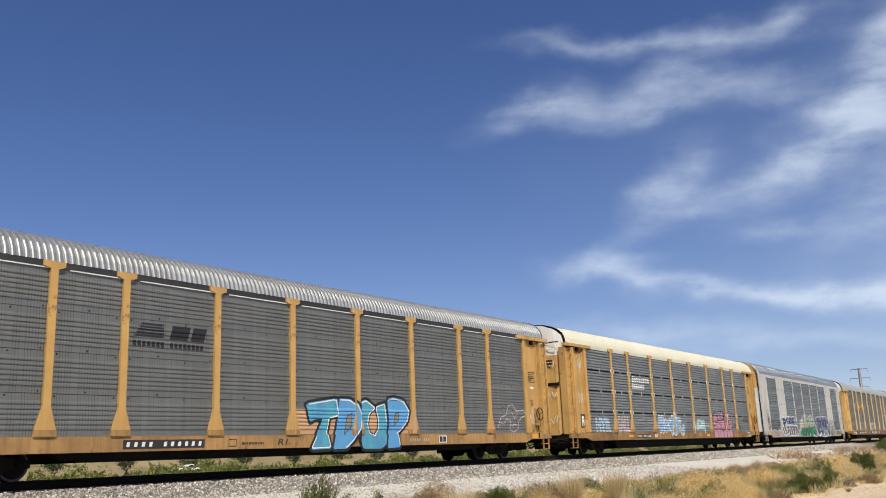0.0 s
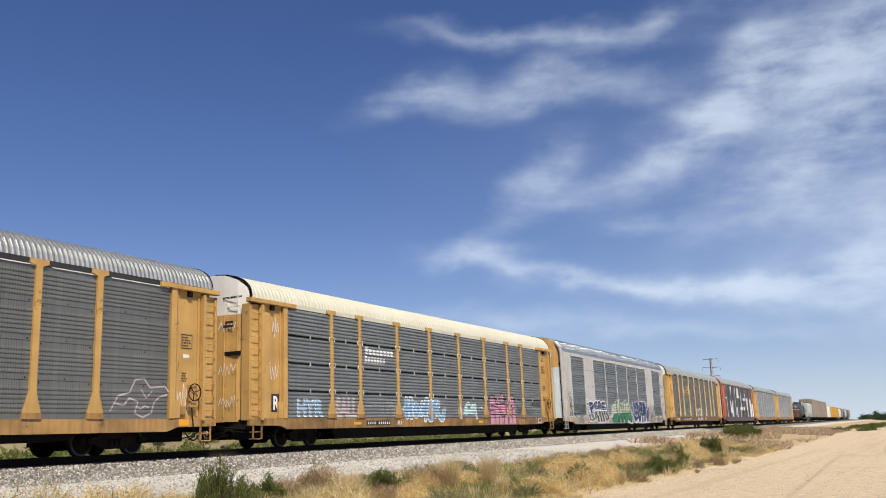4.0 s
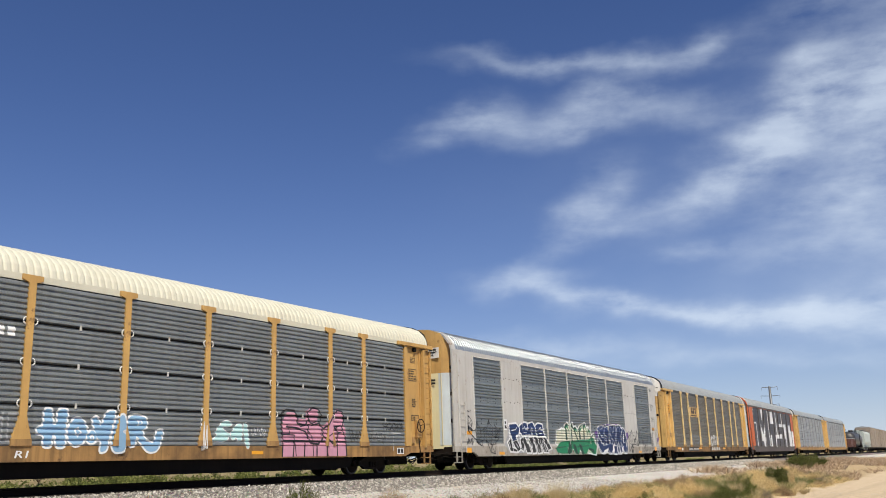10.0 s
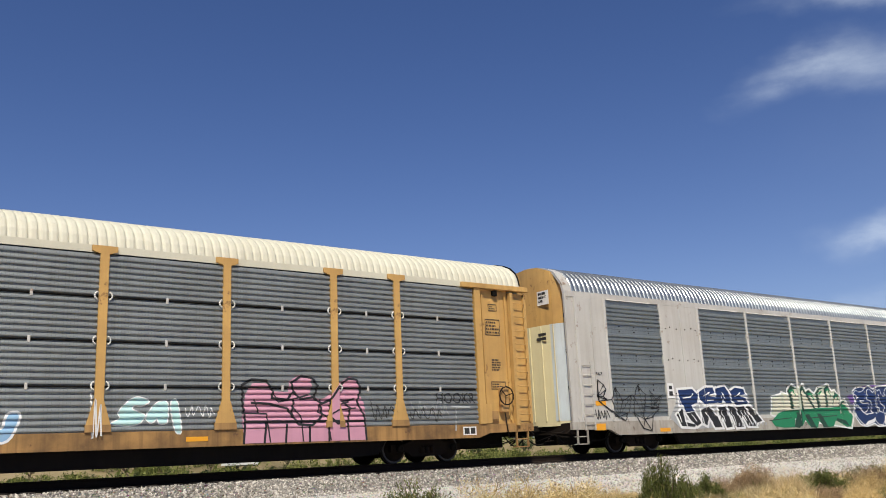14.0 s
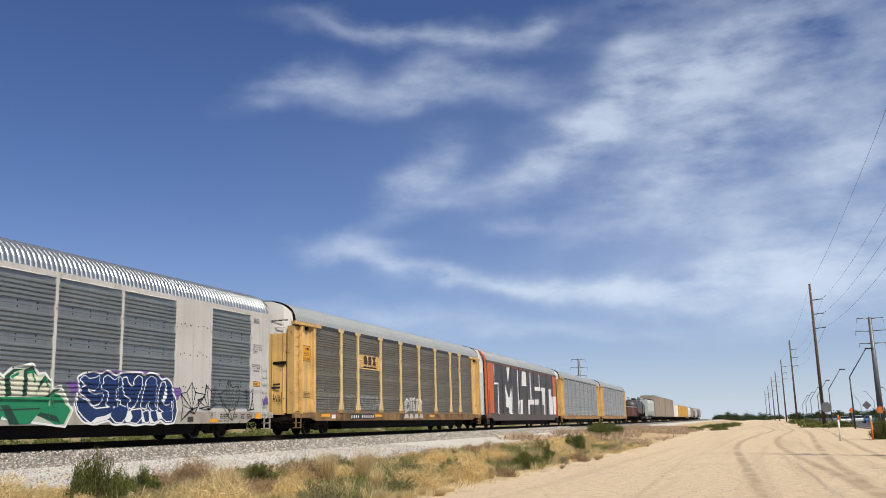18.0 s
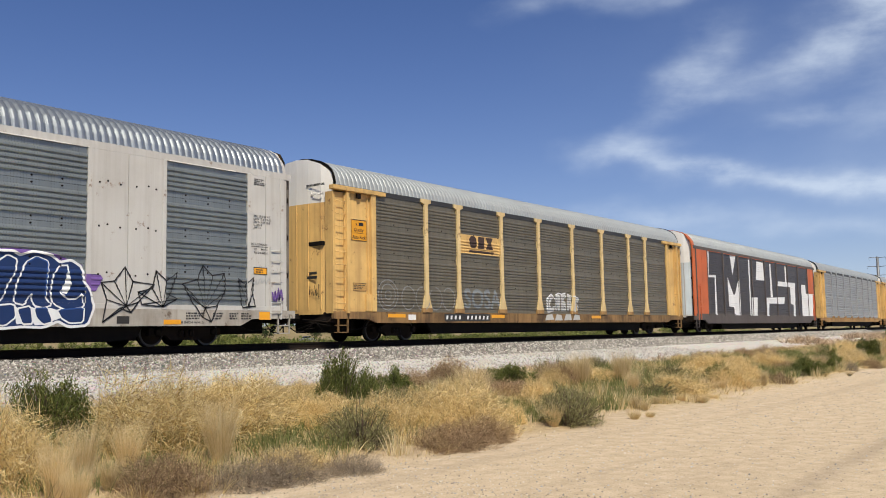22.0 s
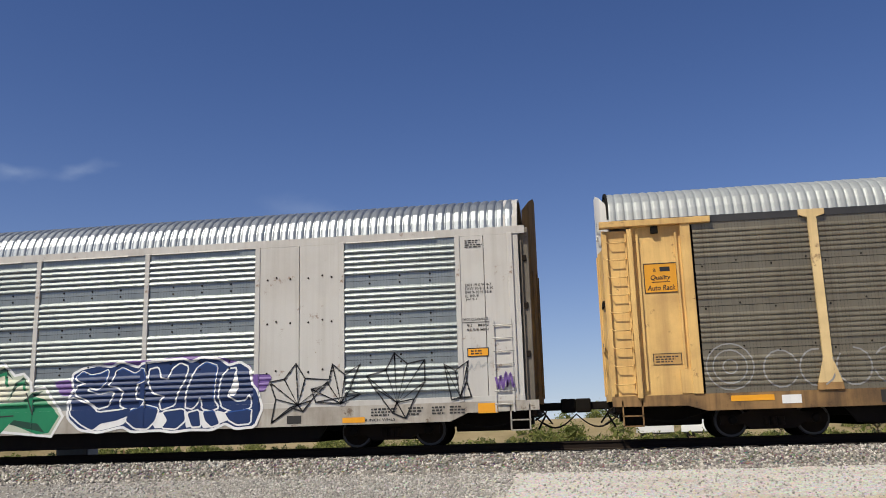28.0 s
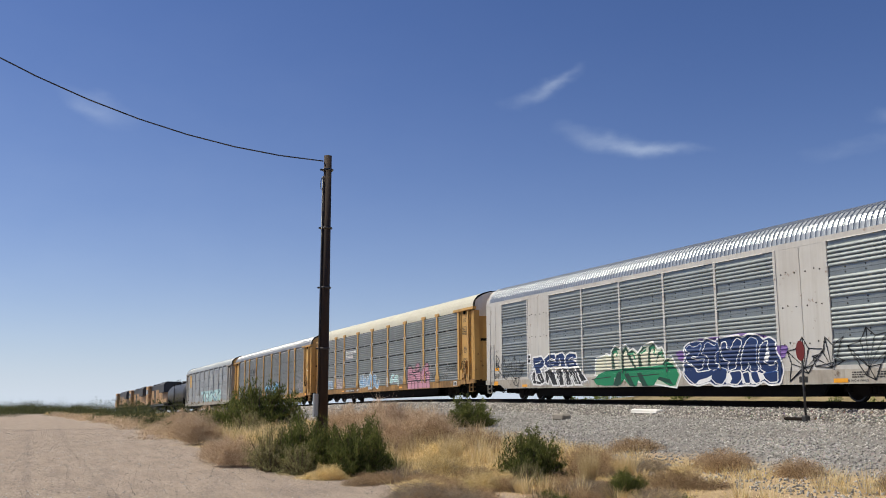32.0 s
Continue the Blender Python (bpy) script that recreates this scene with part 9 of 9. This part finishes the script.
for k, (x0, x1) in enumerate(((9.7, 10.3), (10.55, 10.95), (11.1, 11.4), (11.5, 11.9))):
    fine_print(sl_car, x0, x1, 0.68, 0.88, 3, flat=0.043, seed=52 + k)
for x0, x1, z0, z1 in ((12.14, 12.58, 0.68, 0.9), (9.03, 9.55, 0.56, 0.68), (-12.55, -12.1, 0.68, 0.88), (-9.6, -9.1, 0.58, 0.70)):
    paint(sl_car, poly(B(), [(x0, z0), (x1, z0), (x1, z1), (x0, z1)]), M_REFLECT, "reflector", "amber reflector sticker", 0, 0.044)
paint(sl_car, poly(B(), [(7.72, 0.58), (8.06, 0.58), (8.06, 0.76), (7.72, 0.76)]), P_STENCIL, "placard", "dark data placard", 0, 0.044)
paint(sl_car, fit_text("567", -12.35, -12.05, 2.34, 2.44, 0.01), P_STENCIL, "lettering", "", 1, 0.033)
paint(sl_car, poly(B(), [(-12.45, 1.42), (-12.0, 1.42), (-12.0, 1.56), (-12.45, 1.56)]), M_REFLECT, "placard", "amber warning plate", 0, 0.033)
scrawl(sl_car, -12.5, -11.9, 0.98, 1.35, 61, P_BLACK, 0.03, 10, 0.036)
scrawl(sl_car, 12.55, 12.95, 1.2, 1.55, 62, P_PURPLE, 0.05, 8, 0.1)
scrawl(sl_car, 11.85, 12.5, 1.65, 1.85, 63, P_GREY, 0.015, 9, 0.034)
# bolt rows on the plates and on the flat bands between the tiers
bolt = mesh_of("bolt", lathe(B(), [(0.024, 0), (0.024, -0.014), (0.012, -0.02)], "y", (0, 0, 0), 6), M_RUSTIRON)
for cx in (-8.06, 8.0):
    for z in (1.75, 2.9, 3.95):
        for d in (-0.78, -0.56, -0.22, 0.22, 0.56, 0.78):
            ob = part("bolt", bolt, None, sl_car)
            ob.location = (cx + d, SIDE - 0.03, z + (0.05 if abs(d) == 0.56 else 0))
low, tier = SILL1 + 0.12, (EAVE - 0.24 - SILL1) / 4
for kind, a, b in SL_CUTS:
    if kind == "screen":
        for k in (1, 2, 3):
            for f in (0.24, 0.5, 0.76):
                for up in (-0.07, 0.09):
                    ob = part("bolt", bolt, None, sl_car)
                    ob.location = (a + (b - a) * f, SIDE, low + k * tier + up)

# fourth car: company panel, yellow notice, faint pieces
paint(csx_car, poly(B(), [(-6.9, 3.14), (-4.3, 3.14), (-4.3, 3.84), (-6.9, 3.84)]), M_YELLOW2, "company_panel", "pale yellow company panel", 0)
bm = B()
for a, outline in zip((-6.3, -5.77, -5.24), (((0.12, 0), (0.36, 0), (0.46, 0.1), (0.46, 0.35), (0.36, 0.45), (0.12, 0.45), (0, 0.33), (0, 0.12)),
                                            ((0, 0), (0.4, 0), (0.47, 0.45), (0.07, 0.45)), ((0, 0), (0.5, 0), (0.36, 0.225), (0.5, 0.45), (0, 0.45), (0.14, 0.225)))):
    poly(bm, [(a + x, 3.36 + z) for x, z in outline])
poly(bm, [(-6.34, 3.19), (-4.72, 3.19), (-4.72, 3.28), (-6.34, 3.28)])
paint(csx_car, bm, paint_mat("dark_brown_mark", (0.05, 0.028, 0.02)), "company_mark", "dark blocks of a company mark", 1)
paint(csx_car, poly(B(), [(-12.62, 3.2), (-11.9, 3.2), (-11.9, 3.86), (-12.62, 3.86)]), paint_mat("amber_notice", (0.66, 0.30, 0.02)), "notice", "amber notice plate with black letters", 0, -0.048)
framed(csx_car, -12.62, -11.9, 3.2, 3.86, -0.047, P_BLACK)
paint(csx_car, fit_text("a", -12.42, -12.35, 3.68, 3.75, 0.01), P_BLACK, "lettering", "", 1, -0.046)
paint(csx_car, poly(B(), [(-12.27, 3.68), (-12.05, 3.68), (-12.05, 3.78), (-12.27, 3.78)]), P_BLACK, "lettering", "", 1, -0.046)
paint(csx_car, fit_text("Quality", -12.48, -12.04, 3.46, 3.60, 0.012, 0.2), P_BLACK, "lettering", "", 1, -0.046)
paint(csx_car, stroke(B(), [(-12.46, 3.44), (-12.06, 3.44)], 0.014), P_BLACK, "lettering", "", 1, -0.046)
paint(csx_car, fit_text("Auto Rack", -12.57, -11.95, 3.25, 3.37, 0.012, 0.2), P_BLACK, "lettering", "", 1, -0.046)
paint(csx_car, poly(B(), [(-12.55, 1.6), (-11.95, 1.6), (-11.95, 1.84), (-12.55, 1.84)]), M_YELLOW, "notice", "small faded notice plate", 0, -0.048)
framed(csx_car, -12.55, -11.95, 1.6, 1.84, -0.047, P_STENCIL, 0.015)
fine_print(csx_car, -12.5, -12.0, 1.64, 1.8, 3, flat=-0.046, seed=70)
number_bars(csx_car, -7.95, -5.1, 0.64, 0.9)
bm = B()
for r in (0.5, 0.36, 0.15):
    stroke(bm, [(-10.95 + r * math.cos(a), 1.5 + r * math.sin(a)) for a in np.linspace(0, math.tau, 18)], 0.03)
for k in range(4):
    r = 0.36
    stroke(bm, [(-9.9 + 0.75 * k + r * math.cos(a), 1.42 + r * 1.1 * math.sin(a)) for a in np.linspace(0.4 + k, math.tau + k - 0.5, 14)], 0.035)
paint(csx_car, bm, paint_mat("chalky_spray", (0.28, 0.275, 0.265)), "spray_tag", "faint chalky circle graffiti", 1)
paint(csx_car, fit_text("SOSA", -6.7, -4.3, 1.1, 1.85, 0.02), paint_mat("faint_blue_spray", (0.20, 0.215, 0.22)), "spray_tag", "faint pale graffiti letters", 1)
CB = ((960, 1112), (150, 225), -0.95, 2.0, 0.62, 1.85)
CHALK = paint_mat("thin_white_spray", (0.46, 0.455, 0.44))
many(csx_car, [sketch(q, *CB) for q in (
    [(962, 192), (966, 168), (985, 152), (996, 162), (986, 170), (978, 182), (984, 190), (998, 184), (996, 198), (970, 204)], [(1000, 196), (1004, 158), (1016, 152), (1024, 160), (1020, 198), (1012, 198), (1012, 182), (1008, 198)],
    [(1026, 198), (1028, 156), (1046, 150), (1050, 160), (1036, 168), (1046, 176), (1048, 198)], [(1052, 196), (1056, 154), (1072, 160), (1070, 174), (1080, 198), (1068, 198), (1062, 184), (1060, 198)], [(1080, 192), (1088, 160), (1108, 164), (1104, 174), (1094, 174), (1106, 184), (1100, 200), (1082, 200)],
    [(955, 222), (962, 208), (985, 206), (992, 220)], [(996, 222), (1004, 206), (1024, 208), (1030, 222)], [(1036, 222), (1044, 206), (1066, 206), (1070, 221)], [(1076, 221), (1084, 206), (1106, 208), (1110, 221)])], CHALK, "graffiti_fill", "thin white sprayed letter", 0)
many(csx_car, [sketch(q, *CB) for q in ([(970, 190), (972, 172), (984, 160)], [(1006, 192), (1010, 162)], [(1034, 164), (1044, 158)], [(1034, 186), (1044, 190)], [(1060, 164), (1064, 178)], [(1090, 170), (1100, 190)])], P_STENCIL, "graffiti_line", "dark thin letter lines", 1, 0.03, False)
many(csx_car, [sketch(q, *CB) for q in ([(968, 192), (964, 168), (985, 154), (1000, 168)], [(1005, 156), (1018, 151), (1030, 154), (1048, 150)], [(1056, 153), (1074, 158), (1090, 158), (1108, 164)])], P_WHITE, "graffiti_outline", "bright white spray edges", 2, 0.045, False)
for x in (-11.0, -5.0, 3.0):
    paint(csx_car, poly(B(), [(x, 0.76), (x + 0.9, 0.76), (x + 0.9, 0.88), (x, 0.88)]), M_REFLECT, "reflector", "worn amber reflector strip", 0, 0.041)
paint(csx_car, poly(B(), [(-9.95, 0.68), (-9.55, 0.68), (-9.55, 0.86), (-9.95, 0.86)]), P_WHITE, "placard", "small white placard", 0, 0.041)

# fifth car: huge pale letter shapes on black
MYSHAPES = [[(-11.2, 4.73), (-10.8, 4.77), (-11.0, 3.33), (-9.8, 3.36), (-9.8, 1.0), (-10.1, 1.0), (-10.0, 3.22), (-11.3, 3.19)], [(-7.1, 4.72), (-6.0, 4.72), (-6.7, 3.49)], [(-7.7, 3.33), (-6.7, 2.26), (-6.4, 2.31), (-5.6, 3.31), (-5.5, 0.92), (-6.6, 0.91), (-6.7, 1.51), (-7.6, 1.53)], [(-3.5, 4.64), (-3.2, 4.65), (-3.3, 0.96), (-3.5, 0.96)], [(-1.7, 4.62), (-0.3, 4.6), (-0.1, 3.4), (-2.0, 3.37)], [(-3.1, 2.18), (-1.8, 2.21), (-2.0, 0.95), (-3.1, 0.94)], [(1.2, 4.62), (1.5, 4.61), (1.7, 2.29), (1.2, 2.28)], [(0.1, 2.23), (4.6, 2.36), (4.5, 1.88), (0.8, 1.85), (0.6, 0.94), (0.0, 0.93)], [(5.0, 4.62), (5.3, 4.62), (5.3, 3.47), (5.0, 3.47)], [(3.1, 3.46), (7.6, 3.49), (7.3, 1.01), (6.8, 1.0), (6.9, 1.86), (6.2, 1.91), (6.2, 3.14), (3.0, 3.13)], [(9.3, 3.43), (10.5, 3.43), (10.6, 2.76), (12.8, 2.78), (12.3, 1.05), (9.3, 1.02), (9.3, 2.35)]]
for s in MYSHAPES:
    paint(my_car, poly(B(), [(max(-11.1, min(12.9, x)), max(1.0, z)) for x, z in s]), P_WHITE, "giant_letter_shape", "flat white roller-painted letter shape", 1)

# first autorack behind the locomotives: turquoise piece
paint(a1_car, fit_text("TEKS", -3.0, 8.5, 0.95, 2.3, 0.08), P_TEAL, "graffiti_fill", "turquoise graffiti letters", 0)
paint(a1_car, stroke(B(), [(-2.8, 1.0), (-1.0, 2.2), (1.0, 1.1), (3.2, 2.1), (5.5, 1.0), (8.0, 2.2)], 0.12), P_NAVY, "graffiti_line", "", 1)
paint(a1_car, poly(B(), [(-10.8, 3.0), (-9.6, 3.0), (-9.6, 4.6), (-10.8, 4.6)]), M_YELLOW2, "company_panel", "pale yellow panel", 0)


# tags and stencils on the end doors
def end_scrawl(car, s, x, y0, y1, z0, z1, seed, mat, w=0.03):
    r = random.Random(seed)
    pts = [(y0 + (y1 - y0) * k / 9 + r.uniform(-0.04, 0.04), z0 + (z1 - z0) * (r.uniform(0, 0.35) if k % 2 else r.uniform(0.6, 1.0))) for k in range(10)]
    bm = stroke(B(), pts, w)
    for v in bm.verts:
        v.co = (s * (x - v.co.y), v.co.x, v.co.z)
    part("spray_tag", bm, mat, car, "scribbled spray tag")


for z, seed in ((3.75, 81), (2.35, 82), (1.3, 83)):
    end_scrawl(cp_car, -1, 13.585, -1.0, -0.3, z, z + 0.42, seed, P_WHITE, 0.035)
end_scrawl(csx_car, -1, 13.585, -1.0, -0.55, 1.35, 1.8, 84, P_BLACK, 0.04)
for car_, y0, z0 in ((cp_car, -0.9, 4.05), (csx_car, -0.9, 2.1), (sl_car, -0.75, 3.62)):
    for k in range(2):
        bm = B()
        x = 13.585 if car_ is not sl_car else 13.57
        box(bm, -x - 0.002, -x, y0, y0 + 0.34 + 0.1 * k, z0 - 0.13 * k, z0 + 0.085 - 0.13 * k)
        part("number_marking", bm, P_STENCIL, car_, "plain dark bars in place of figures")
# hand brakes in the corner bays
for car_ in (ns_car, cp_car):
    x = 12.45
    bm = box(B(), x - 0.14, x + 0.14, SIDE - 0.1, SIDE + 0.04, 1.25, 1.95, 0.02)
    hb = part("hand_brake", bm, M_SILL, car_, "rust-brown hand brake housing")
    bm = B()
    ring = [(x + 0.25 * math.cos(q), 1.7 + 0.25 * math.sin(q)) for q in np.linspace(0, math.tau, 17)]
    for (xa, za), (xb, zb) in zip(ring, ring[1:]):
        rod(bm, (xa, SIDE - 0.16, za), (xb, SIDE - 0.16, zb), 0.018, seg=6)
    for q in (0.3, 2.4, 4.5):
        rod(bm, (x, SIDE - 0.13, 1.7), (x + 0.25 * math.cos(q), SIDE - 0.16, 1.7 + 0.25 * math.sin(q)), 0.014, seg=5)
    part("brake_wheel", bm, M_RUSTIRON, hb, "dark brake wheel")
    bm = B()
    rod(bm, (x, SIDE - 0.05, 1.25), (x + 0.1, SIDE - 0.05, 0.55), 0.02, seg=6)
    part("brake_chain", bm, M_RUSTIRON, hb)
    bm = box(B(), 11.85, 12.25, SIDE - 0.02, SIDE + 0.06, 1.05, 1.3, 0.01)
    part("bracket", bm, M_SILL, car_)


def motions():
    """The train rolls west at a steady pace; two vehicles pass on the road beyond it."""
    for car, x0 in CARS:
        walk(car, [(t, on_track(x0 - SPEED * t)) for t in [k * 2.0 for k in range(17)]])
    for car, x0, speed, turn in TRAFFIC:
        walk(car, [(t, pose(x0 + speed * t, 165, ground_z(x0 + speed * t, 165) + 0.02, 0, 0, turn)) for t in [k * 2.0 for k in range(17)]])


motions()
